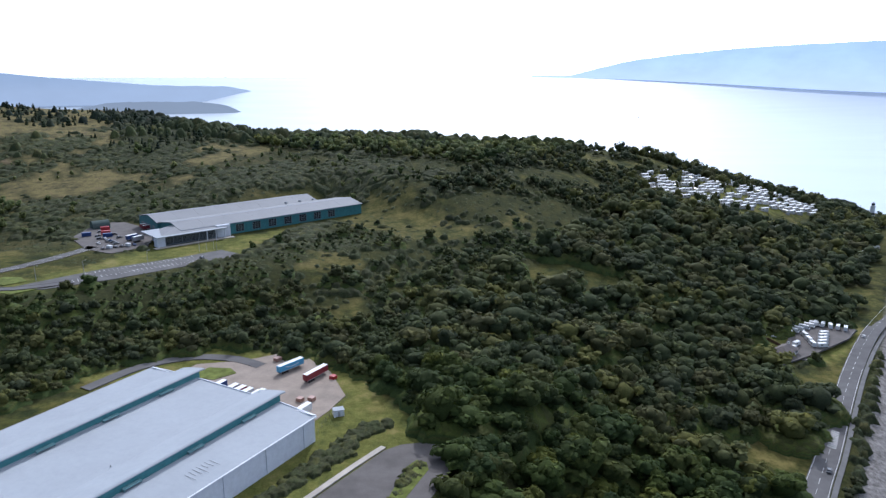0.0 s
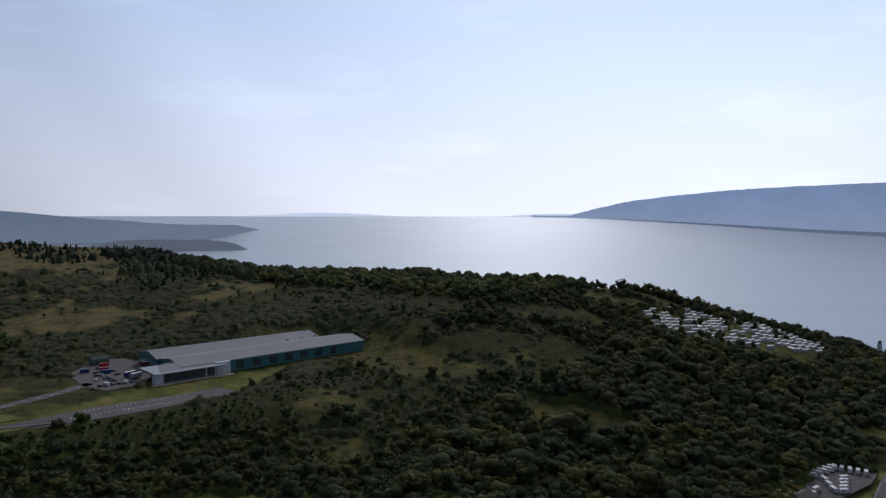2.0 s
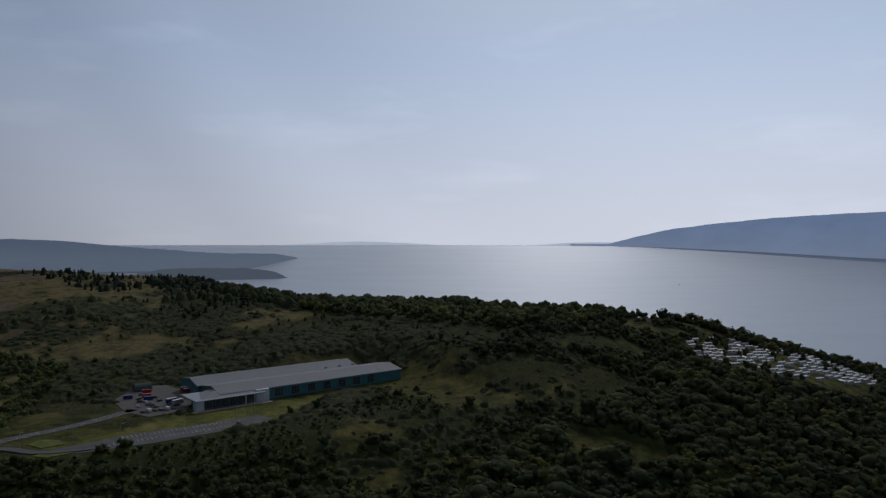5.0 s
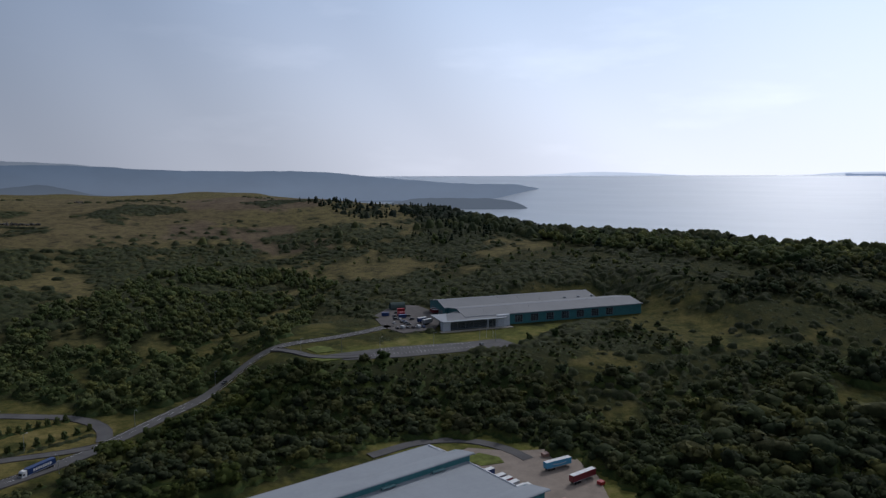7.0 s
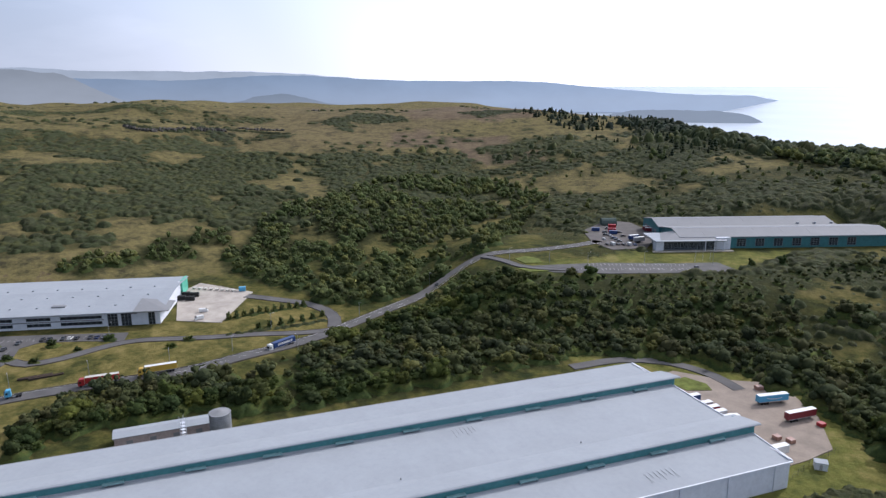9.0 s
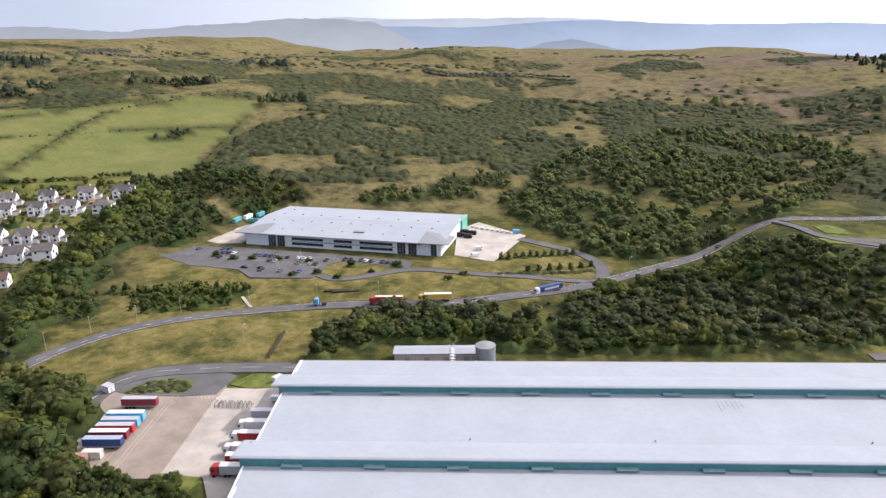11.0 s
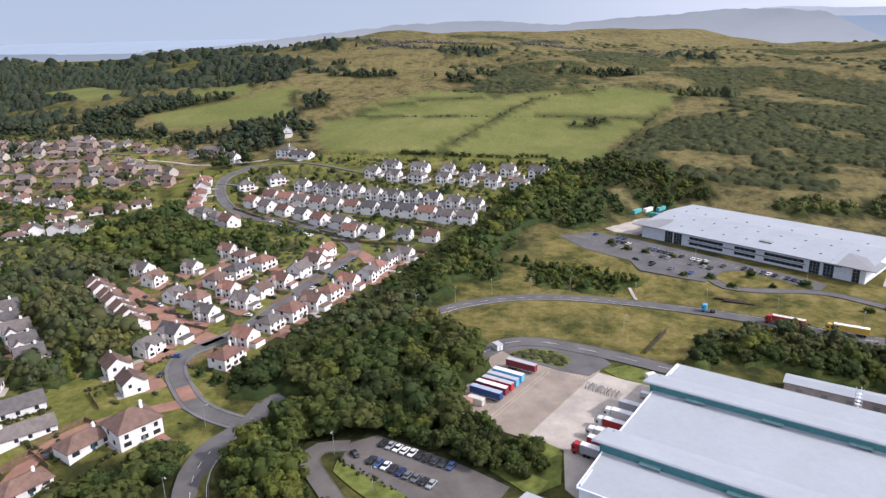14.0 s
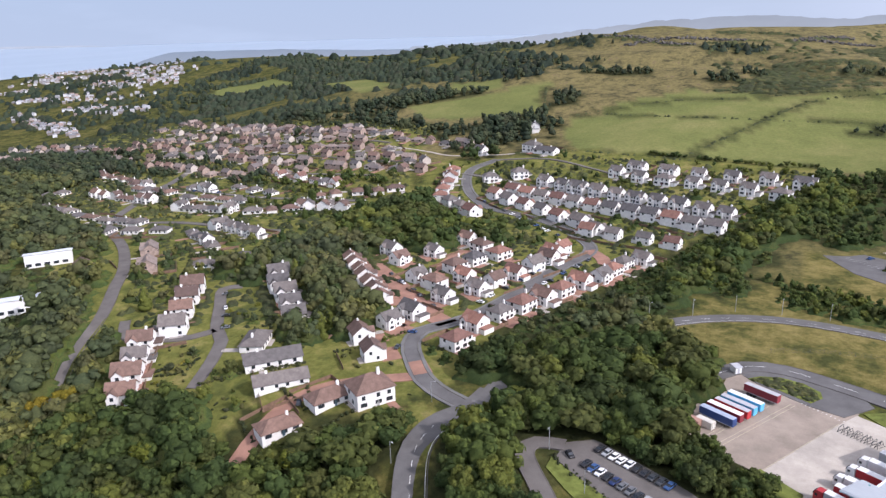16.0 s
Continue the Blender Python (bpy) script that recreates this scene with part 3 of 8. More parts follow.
def warehouse():
    wh = thing("warehouse", pose(-120.7, 269.9, 2.0, 0, 0, -119.54), "long distribution warehouse with pale sheet roof and teal clerestory strips", "warehouse")
    L, W = 240.0, 86.0
    part("wall", boxes((0, L, 0, 0.4, 0, 9.6)), WHITE_WALL, wh)
    part("wall", boxes((0, L, W - 0.4, W, 0, 9.6)), WHITE_WALL, wh)
    part("wall", boxes((0, 0.4, 0.4, W - 0.4, 0, 10.4)), WHITE_WALL, wh)
    part("wall", boxes((L - 0.4, L, 0.4, W - 0.4, 0, 10.4)), WHITE_WALL, wh)
    for y0, y1, z0, z1 in ((-0.5, 26.6, 9.8, 11.3), (26.6, 69.0, 10.9, 10.9), (69.0, W + 0.3, 11.0, 9.8)):
        seg = 10
        for i in range(seg):
            bm = bmesh.new()
            extrude(bm, [(y0, z0 - 0.5), (y1, z1 - 0.5), (y1, z1), (y0, z0)], L * i / seg - (0.4 if i == 0 else 0), L * (i + 1) / seg + (0.4 if i == seg - 1 else 0))
            part("roof_sheet", bm, ROOF_SHEET, wh, "grey-white profiled sheet roof with rain stains")
    # end verges
    for x in (-0.75, L + 0.35):
        for y0, y1, z0, z1 in ((-0.5, 26.0, 9.9, 11.4), (27, 67, 11.1, 11.1), (69.2, W + 0.3, 11.15, 9.95)):
            bm = bmesh.new()
            extrude(bm, [(y0, z0 - 0.7), (y1, z1 - 0.7), (y1, z1 + 0.12), (y0, z0 + 0.12)], x, x + 0.4)
            part("verge", bm, WHITE_WALL, wh)
    part("gutter", boxes((-0.5, L + 0.5, W + 0.3, W + 0.75, 9.35, 9.8)), WHITE_WALL, wh)
    part("gutter", boxes((-0.5, L + 0.5, -0.95, -0.5, 9.35, 9.8)), SHEET_GREY, wh)
    for y0, y1 in ((14.0, 26.6), (56.2, 69.0)):
        bm = bmesh.new()
        extrude(bm, strip_outline(y0, y1), -2.6, L + 2.6)
        st = part("raised_roof", bm, ROOF_SHEET, wh, "raised pale roof strip over the clerestory")
        # rounded nose at both ends
        for x0, s in ((-2.6, -1), (L + 2.6, 1)):
            bm = bmesh.new()
            for k in range(4):
                a0, a1 = k * 0.39, (k + 1) * 0.39
                f0, f1 = math.sin(a0) * 1.5, math.sin(a1) * 1.5
                d = (1 - math.cos(a1)) * 0.5
                extrude(bm, [(p, q - d * (q - 11.2) * 0.25) for p, q in strip_outline(y0, y1)], *sorted((x0 + s * f0, x0 + s * f1)))
            part("nose", bm, ROOF_SHEET, wh)
        part("clerestory", boxes((-1.6, L + 1.6, y1 - 0.75, y1 - 0.35, 9.8, 13.4)), TEAL, wh, "teal cladding face of the clerestory")
        part("end_panel", boxes((-1.7, -1.2, y0 + 2, y1 - 0.8, 9.8, 12.2)), TEAL, wh)
        part("end_panel", boxes((L + 1.2, L + 1.7, y0 + 2, y1 - 0.8, 9.8, 12.2)), TEAL, wh)
        for i in range(10):
            x = 15 + i * 23.5
            v = part("vent_hood", boxes((x - 3, x + 3, y1 - 0.3, y1 + 1.1, 11.6, 11.9), (x - 3, x - 2.8, y1 - 0.3, y1 + 0.9, 11.0, 11.6), (x + 2.8, x + 3, y1 - 0.3, y1 + 0.9, 11.0, 11.6), (x - 3, x + 3, y1 - 0.3, y1 - 0.1, 10.9, 11.6)), HOOD, wh, "pale teal vent hood")
    for x in (58, 121, 176):
        part("roof_pipe", boxes((x, x + 0.3, 54, 54.3, 10.9, 11.5)), SHEET_GREY, wh)
    for i in range(13):
        x = 6 + i * 18.5
        part("downpipe", boxes((x, x + 0.22, W, W + 0.25, 0, 9.4)), WHITE_WALL, wh)
    for x in (44, 130, 205):
        part("door", boxes((x, x + 1.4, W, W + 0.12, 0, 2.3)), WHITE_WALL, wh)
    # loading docks on both ends
    for s, x in ((-1, 0.0), (1, L)):
        for i in range(9):
            y = 6 + i * 7.2 + (0 if s > 0 else 2)
            part("dock_door", boxes((min(x, x + s * 0.12), max(x, x + s * 0.12), y, y + 3.4, 1.1, 4.6)), SHEET_GREY, wh)
            part("dock_shelter", boxes((min(x, x + s * 0.7), max(x, x + s * 0.7), y - 0.5, y - 0.05, 0.6, 5.0), (min(x, x + s * 0.7), max(x, x + s * 0.7), y + 3.45, y + 3.9, 0.6, 5.0), (min(x, x + s * 0.7), max(x, x + s * 0.7), y - 0.5, y + 3.9, 4.65, 5.1)), RUBBER, wh)
    # cable trays and marks lying on the roof
    part("roof_ladder", boxes(*[(40 + i * 1.6, 40.09 + i * 1.6, 74, 82 - (i % 3), 10.4, 10.47) for i in range(7)]), SHEET_GREY, wh)
    part("roof_ladder", boxes(*[(88 + i * 1.5, 88.08 + i * 1.5, 30, 34 + (i % 3), 10.9, 10.97) for i in range(6)]), SHEET_GREY, wh)
    return wh


HOOD = plain("pale_teal_sheet", (0.2, 0.34, 0.35), 0.5)
RUBBER = plain("black_rubber", (0.025, 0.025, 0.025), 0.85)
STEEL = plain("galvanised_steel", (0.27, 0.28, 0.29), 0.55, 0.4)
PINK_WALL = plain("pinkish_block_wall", (0.44, 0.36, 0.33), 0.8)
warehouse()


def tank():
    t = thing("water_tank", pose(-216.5, 128.5, 2), "tall cylindrical galvanised sprinkler water tank with open rim", "tank")
    n, R, h = 32, 3.9, 10.4
    part("shell", tube(bmesh.new(), (0, 0, 0), (0, 0, h), R, n), STEEL, t)
    for z in (0.3, 2.4, 4.5, 6.6, 8.7, 10.3):
        part("hoop", tube(bmesh.new(), (0, 0, z - 0.12), (0, 0, z + 0.12), R + 0.1, n), STEEL, t)
    part("lid", tube(bmesh.new(), (0, 0, h), (0, 0, h + 0.7), R - 0.35, n, 0.6), SHEET_GREY, t, "dull grey shallow conical lid")
    part("ladder", boxes((-0.3, -0.22, -R - 0.5, -R - 0.42, 0, h + 1), (0.22, 0.3, -R - 0.5, -R - 0.42, 0, h + 1), *[(-0.3, 0.3, -R - 0.5, -R - 0.44, 0.4 * i, 0.4 * i + 0.05) for i in range(1, 29)]), STEEL, t)
    s = thing("plant_shed", pose(-239, 99, 2.0, 0, 0, 62), "long low pump house with pinkish walls and white roof", "shed")
    part("wall", boxes((0, 34, 0, 7, 0, 4.0)), PINK_WALL, s)
    bm = bmesh.new()
    extrude(bm, [(-0.5, 3.9), (7.5, 3.9), (7.5, 4.1), (3.5, 4.9), (-0.5, 4.1)], -0.5, 34.5)
    part("roof", bm, ROOF_SHEET, s)
    for i in range(4):
        part("door", boxes((4 + i * 8, 6.2 + i * 8, -0.08, 0, 0, 2.4)), SHEET_GREY, s)
    p = thing("stair_tower", pose(-219.5, 114, 2), "white open steel access tower beside the pump house", "tower")
    for x in (0, 1.6):
        for y in (0, 1.6):
            part("leg", boxes((x, x + 0.14, y, y + 0.14, 0, 13)), WHITE_WALL, p)
    for i in range(9):
        part("tread", boxes((0.1, 1.6, 0.1, 1.6, 1.3 * i + 0.4, 1.3 * i + 0.5)), WHITE_WALL, p)
    for i in range(9):
        part("brace", tube(bmesh.new(), (0.07, 0.07, 1.3 * i + 0.5), (1.67, 0.07, 1.3 * i + 1.8), 0.06, 4), WHITE_WALL, p)


tank()


def gatehouse():
    h = thing("gatehouse", pose(-169, 5, 2.0, 0, 0, 61), "low white gatehouse with pale shallow roof beside the warehouse", "building")
    part("wall", boxes((0, 15, -7, 0, 0, 3.6)), WHITE_WALL, h)
    for y0, y1, z0, z1 in ((-7.4, -3.5, 3.5, 4.3), (-3.5, 0.4, 4.3, 3.5)):
        part("roof", extrude(bmesh.new(), [(y0, z0), (y1, z1), (y1, z1 + 0.18), (y0, z0 + 0.18)], -0.4, 15.4), ROOF_SHEET, h)
    for x in (2, 6, 10):
        part("window", boxes((x, x + 2.0, 0, 0.06, 1.1, 2.4)), GLASS, h)


gatehouse()


# ---- the teal factory up the road ----
def window_bank(parent, x, y, z, cols, rows, cw, ch, name="window"):
    """A dark glazed bank with pale bars, on the face y."""
    w = part(name, boxes((x, x + cols * cw, y - 0.06, y + 0.05, z, z + rows * ch)), GLASS, parent)
    bars = [(x + i * cw - 0.09, x + i * cw + 0.09, y - 0.14, y - 0.06, z, z + rows * ch) for i in range(cols + 1)]
    bars += [(x, x + cols * cw, y - 0.13, y - 0.06, z + j * ch - 0.08, z + j * ch + 0.08) for j in range(rows + 1)]
    part("window_frame", boxes(*bars), FRAME, w)
    return w


FRAME = plain("grey_window_frame", (0.22, 0.25, 0.27), 0.5)


def teal_factory():
    f = thing("teal_factory", pose(-190.5, 457, 18, 0, 0, 42.8), "long teal-clad factory with twin grey roofs and glazed white-canopied office end", "factory")
    L = 168.0
    # front hall and rear hall
    for x0, x1, y0, y1, ridge in ((16, L, 1.0, 38, 11.6), (14, L - 19, 38.4, 74, 12.0)):
        mid = (y0 + y1) / 2 - 2
        part("wall", extrude(bmesh.new(), [(y0, 0), (y1, 0), (y1, 8.4), (mid, ridge - 0.4), (y0, 8.4)], x0, x1), TEAL, f, "teal profiled wall cladding")
        for a, b in (((y0 - 0.7, 8.4), (mid, ridge)), ((mid, ridge), (y1 + 0.3, 8.6))):
            for i in range(8):
                bm = bmesh.new()
                xa, xb = x0 - 0.8 + (x1 - x0 + 1.6) * i / 8, x0 - 0.8 + (x1 - x0 + 1.6) * (i + 1) / 8 - 0.05
                extrude(bm, [(a[0], a[1] - 0.25), (b[0], b[1] - 0.25), (b[0], b[1]), (a[0], a[1])], xa, xb)
                part("roof_sheet", bm, SHEET_GREY, f, "weathered mid-grey sheet roof")
        part("ridge_cap", extrude(bmesh.new(), [(mid - 0.6, ridge - 0.05), (mid + 0.6, ridge - 0.05), (mid, ridge + 0.2)], x0 - 0.8, x1 + 0.8), ROOF_SHEET, f)
        part("fascia", boxes((x0 - 0.8, x1 + 0.8, y0 - 0.95, y0 - 0.72, 7.9, 8.5)), ROOF_SHEET, f)
    # hipped office end with flat white canopy and glazing
    part("office_wall", boxes((2.5, 45, -1.5, 20, 0, 6.6)), FRAME, f)
    bm = bmesh.new()
    v = [bm.verts.new(p) for p in ((0, -4, 7.3), (47, -4, 7.3), (47, 16, 11.0), (24, 16, 11.3), (8, 20, 7.5))]
    for q in ((0, 1, 3), (1, 2, 3), (0, 3, 4)):
        bm.faces.new([v[i] for i in q])
    part("hip_roof", bm, SHEET_GREY, f)
    part("canopy", boxes((-4, 46, -7, -3.4, 6.9, 7.35), (-4, 9, -3.4, 22, 6.9, 7.35)), ROOF_SHEET, f, "thin white projecting canopy roof")
    for x in (-3.2, 30.5, 37, 43.5):
        part("column", boxes((x, x + 0.5, -6.6, -6.1, 0, 6.9)), WHITE_WALL, f)
    part("corner_pier", boxes((-3, 2.4, -4.5, 1.5, 0, 6.9)), WHITE_WALL, f)
    part("white_panel", boxes((40, 50, -2.6, 1.2, 0, 8.4)), WHITE_WALL, f, "plain white entrance wall panel")
    for i in range(6):
        window_bank(f, 3 + i * 6.1, -1.6, 0.6, 6, 5, 0.98, 1.12)
    for i in range(7):
        window_bank(f, 56 + i * 13.2, 0.9, 1.4, 3, 4, 2.1, 1.35)
    part("plinth", boxes((-6, 50, -9, -4.6, -0.6, 0.35)), PALE_CONCRETE, f)
    for x in (120, 133, 146):
        part("roof_vent", boxes((x, x + 1.6, 40, 41.6, 8.8, 10.0)), ROOF_SHEET, f)
    for i in range(4):
        part("roller_door", boxes((13.86, 14.0, 44 + i * 7, 48.5 + i * 7, 0, 5)), SHEET_GREY, f)


teal_factory()


# ---- the white factory below the moor ----
def white_factory():
    f = thing("white_factory", pose(-437.5, 82.5, 3, 0, 0, 48.4), "large white two-storey factory with shallow pale roof and dark entrances", "factory")
    L, D = 128.0, 66.0
    part("wall", boxes((0, L, 0, 0.4, 0, 8.2)), WHITE_WALL, f)
    part("wall", extrude(bmesh.new(), [(0.4, 0), (D, 0), (D, 8.2), (D / 2, 10.6), (0.4, 8.2)], 0, 0.4), WHITE_WALL, f)
    part("wall", extrude(bmesh.new(), [(0.4, 0), (D - 12, 0), (D - 12, 9.6), (D / 2, 10.6), (0.4, 8.2)], L - 0.4, L), WHITE_WALL, f)
    part("wall", boxes((0, L, D - 0.4, D, 0, 8.2)), WHITE_WALL, f)
    part("gable_screen", extrude(bmesh.new(), [(D - 14, 0), (D + 1, 0), (D + 1, 8.9), (D - 14, 9.8)], L - 0.2, L + 1.2), GREEN_PANEL, f, "bright green end screen")
    for a, b in (((-2.6, 8.3), (D / 2, 10.9)), ((D / 2, 10.9), (D + 1, 8.6))):
        for i in range(7):
            bm = bmesh.new()
            extrude(bm, [(a[0], a[1] - 0.3), (b[0], b[1] - 0.3), (b[0], b[1]), (a[0], a[1])], -2 + (L + 4) * i / 7, -2 + (L + 4) * (i + 1) / 7 - 0.06)
            part("roof_sheet", bm, ROOF_SHEET, f, "pale grey-white low-pitched sheet roof")
    for x0, x1, xt in ((-5.5, 13, 13), (L + 5.5, L - 13, L - 13)):
        bm = bmesh.new()
        v = [bm.verts.new(p) for p in ((x0, -3.4, 8.45), (xt, -3.4, 8.5), (xt, 16, 10.3), (x0, 14, 8.75), (x0, -3.4, 8.1), (xt, -3.4, 8.15), (x0, 14, 8.4))]
        for q in ((0, 1, 2), (0, 2, 3), (0, 1, 5, 4), (0, 3, 6, 4)):
            bm.faces.new([v[i] for i in q])
        part("corner_roof", bm, SHEET_GREY, f, "grey folded corner canopy roof")
    part("fascia", boxes((-2, L + 2, -2.95, -2.6, 7.75, 8.4)), ROOF_SHEET, f)
    for x0, n in ((32, 7), (60, 4), (77, 7)):
        for z in (1.4, 4.6):
            window_bank(f, x0, 0.0, z, n, 1, 3.0, 1.7)
    for x0, n in ((16, 3), (22, 3), (101, 3), (108, 3), (122, 2)):
        window_bank(f, x0, -0.1, 0.1, n, 4, 1.7, 1.75)
    part("band", boxes((31, 99, -0.12, 0, 3.5, 4.1)), SHEET_GREY, f)
    for i in range(11):
        part("sign_bar", boxes((112 + i * 0.8 - 4.2, 112.5 + i * 0.8 - 4.2, -0.3, -0.12, 6.3, 6.9 if i % 3 else 7.1)), RUBBER, f)
    for i in range(28):
        x, y = 8 + (i % 9) * 13.5, 8 + (i // 9) * 15
        z = 8.3 + (y + 2.6) / 35.6 * 2.6 if y < D / 2 else 10.9 - (y - D / 2) / 34 * 2.3
        part("roof_vent", boxes((x, x + 1.1, y, y + 1.1, z - 0.2, z + 0.5)), ROOF_SHEET, f)
    part("plant_unit", boxes((70, 77, 8, 11, 8.6, 9.9)), SHEET_GREY, f)


GREEN_PANEL = plain("green_panel", (0.1, 0.42, 0.3), 0.5)
white_factory()

# ---- roads, yards and car parks ----
LAWN = plain("mown_lawn", (0.128, 0.15, 0.037), 0.95, 0, 0.1, vary=0.3, scale=0.25)
FOOTWAY = make_asphalt("footway_asphalt", (0.14, 0.138, 0.135))


def road(name, pts, width, mat, label, lift=0.3, shy=0.8, kerb=False, centre=0.0, edge=False, verge=0.0, closed=False):
    line = smooth_line(pts)
    block_line(pts, width / 2 + (2.2 if verge else shy))
    r = tagged(part(name, ribbon(bmesh.new(), line, 0, width, lift), mat), label, "road", kind="structure")
    if kerb:
        for s in (-1, 1):
            part("kerb", ribbon(bmesh.new(), line, s * (width / 2 + 0.1), 0.22, lift + 0.12), OLD_ASPHALT, r)
    if edge:
        for s in (-1, 1):
            part("edge_line", ribbon(bmesh.new(), line, s * (width / 2 - 0.5), 0.13, lift + 0.012, 0.01), LINE, r)
    if centre:
        bm = bmesh.new()
        dense = smooth_line(pts, 1.0)
        run = 0.0
        start = 0
        for i in range(1, len(dense)):
            run += float(np.linalg.norm(dense[i] - dense[i - 1]))
            if run > centre:
                j = max(start + 2, int(start + (i - start) * 0.55))
                if j - start >= 2:
                    ribbon(bm, dense[start:j + 1], 0, 0.13, lift + 0.02, 0.01)
                run, start = 0.0, i
        part("centre_line", bm, LINE, r, "broken white centre line")
    if verge:
        for s in (-1, 1):
            part("footway", ribbon(bmesh.new(), line, s * (width / 2 + 1.0), 1.4, lift + 0.1), FOOTWAY, r)
    return r


SPINE = [(-306, -46), (-324, -21), (-332, 6), (-332, 35), (-327, 63), (-318, 90), (-305, 116), (-291, 139), (-281, 162), (-277, 189), (-276, 220), (-277, 245), (-280, 286), (-282, 327), (-278, 357), (-268, 383), (-255, 402), (-241, 431), (-234, 455)]
COAST = [(60, 112), (110, 188), (152, 253), (178, 290), (209, 336), (244, 386), (284, 438), (330, 490), (390, 560), (450, 650), (500, 740)]
road("road_spine", SPINE, 8.2, ASPHALT, "two-lane grey asphalt estate road with grass verges", kerb=True, centre=9, edge=True)
road("road_through_wood", [(-222, -88), (-246, -86), (-265, -72), (-288, -58), (-306, -46)], 7.5, ASPHALT, "asphalt road almost hidden in the tree belt", shy=-2.5)
coast = road("road_coast", COAST, 10.2, ASPHALT, "wide grey coast road with hatched white markings", centre=9, edge=True, verge=0.0)
bm = bmesh.new()
cl = smooth_line(COAST, 1.0)
for i in range(10):
    k = 215 + i * 2
    p, d = cl[k], cl[k + 1] - cl[k]
    d = d / np.linalg.norm(d)
    q = np.array([-d[1], d[0]])
    ribbon(bm, np.array([p - q * 2.2, p + q * 1.4 + d * 1.2]), 0, 0.5, 0.33, 0.01)
for i in range(7):
    k = 138 + i * 4
    p, d = cl[k], cl[k + 1] - cl[k]
    d = d / np.linalg.norm(d)
    q = np.array([-d[1], d[0]])
    ribbon(bm, np.array([p + q * 0.2, p + q * 2.4 + d * 1.6]), 0, 0.5, 0.33, 0.01)
part("hatching", bm, LINE, coast, "white hatched road markings")
part("footway", ribbon(bmesh.new(), smooth_line(COAST), -6.6, 2.2, 0.36), FOOTWAY, coast)
road("road_main", [(-120, -70), (-150, -86), (-172, -96), (-185, -98), (-196, -96), (-207, -90), (-222, -88)], 10.6, ASPHALT, "curving asphalt distributor road below the houses", kerb=True, centre=7, edge=True)
road("road_estate", [(-207, -90), (-212, -103), (-220, -116), (-234, -128), (-248, -137), (-262, -139), (-274, -131), (-293, -122), (-329, -114), (-372, -106), (-410, -98), (-433, -108), (-460, -136), (-474, -166), (-490, -199), (-530, -232), (-575, -248), (-610, -236)], 5.6, ASPHALT, "residential asphalt street between white houses", kerb=True, verge=1.0)
road("road_brick", [(-274, -131), (-284, -148), (-297, -162), (-316, -183), (-340, -212)], 11.0, BRICK_PAVING, "red block-paved residential lane", verge=0.0)
road("road_brick_spur", [(-289, -148), (-310, -150), (-330, -162), (-352, -171), (-384, -172)], 6.0, BRICK_PAVING, "red block-paved court between the houses", lift=0.34)
road("road_lane", [(-221, -121), (-213, -134), (-203, -147), (-190, -155), (-172, -158), (-156, -157)], 6.6, BRICK_PAVING, "red block-paved lane along the garden walls")
road("road_crossing", [(-224, -119), (-233, -127)], 8.6, BRICK_PAVING, "red block-paved speed table", lift=0.34)
road("road_square", [(-413, -99), (-400, -88), (-385, -82)], 8.5, BRICK_PAVING, "red block-paved turning head", lift=0.34)
road("road_bungalows", [(-184, -203), (-200, -208), (-218, -218), (-228, -230), (-251, -249), (-271, -265), (-279, -258)], 5.6, OLD_ASPHALT, "pale asphalt cul-de-sac between bungalows", kerb=True)
road("road_bungalows_branch", [(-226, -229), (-216, -234), (-210, -245), (-206, -260), (-210, -271), (-219, -280)], 4.8, OLD_ASPHALT, "pale asphalt side street with turning head", kerb=True)
road("road_levan", [(-160, -262), (-174, -271), (-186, -280), (-212, -293), (-229, -305), (-251, -325), (-278, -349), (-310, -387), (-335, -428), (-352, -450), (-400, -480), (-470, -520), (-545, -560)], 6.5, OLD_ASPHALT, "pale asphalt road climbing through bungalows", kerb=True)
road("road_upper", [(-566, -252), (-552, -190), (-536, -150), (-520, -105), (-505, -60), (-490, -30)], 5.5, OLD_ASPHALT, "asphalt street between rows of white houses", kerb=True)
road("road_upper_lane", [(-610, -236), (-615, -190), (-596, -140), (-572, -90), (-560, -40), (-548, 4)], 4.6, OLD_ASPHALT, "narrow access lane beside the meadow wall")
road("road_mid", [(-352, -440), (-372, -400), (-376, -350), (-380, -310)], 5.2, OLD_ASPHALT, "asphalt street through the bungalow estate", kerb=True)
road("road_mid_upper", [(-470, -520), (-466, -460), (-462, -400), (-470, -340), (-476, -300)], 5.2, OLD_ASPHALT, "asphalt street through the upper bungalow estate", kerb=True)
for k, (x0, y0, x1, y1) in enumerate(((-545, -560, -548, -330), (-610, -640, -605, -330), (-690, -760, -665, -380), (-735, -790, -708, -400), (-650, -1010, -600, -720))):
    road("road_far", [(x0, y0), ((x0 + x1) / 2 - 6, (y0 + y1) / 2), (x1, y1)], 6, OLD_ASPHALT, "pale street in the brick-built estate")
road("road_white_factory", [(-281, 240), (-292, 250), (-307, 256), (-324, 255), (-342, 246), (-360, 238)], 7.0, ASPHALT, "asphalt loop into the factory yard", kerb=True)
road("lane_white_factory", [(-279, 236), (-285, 224), (-307, 190), (-321, 174), (-332, 163), (-339, 152), (-341, 138), (-341, 122), (-346, 109), (-356, 105)], 5.6, ASPHALT, "asphalt drive below the white factory", kerb=True)
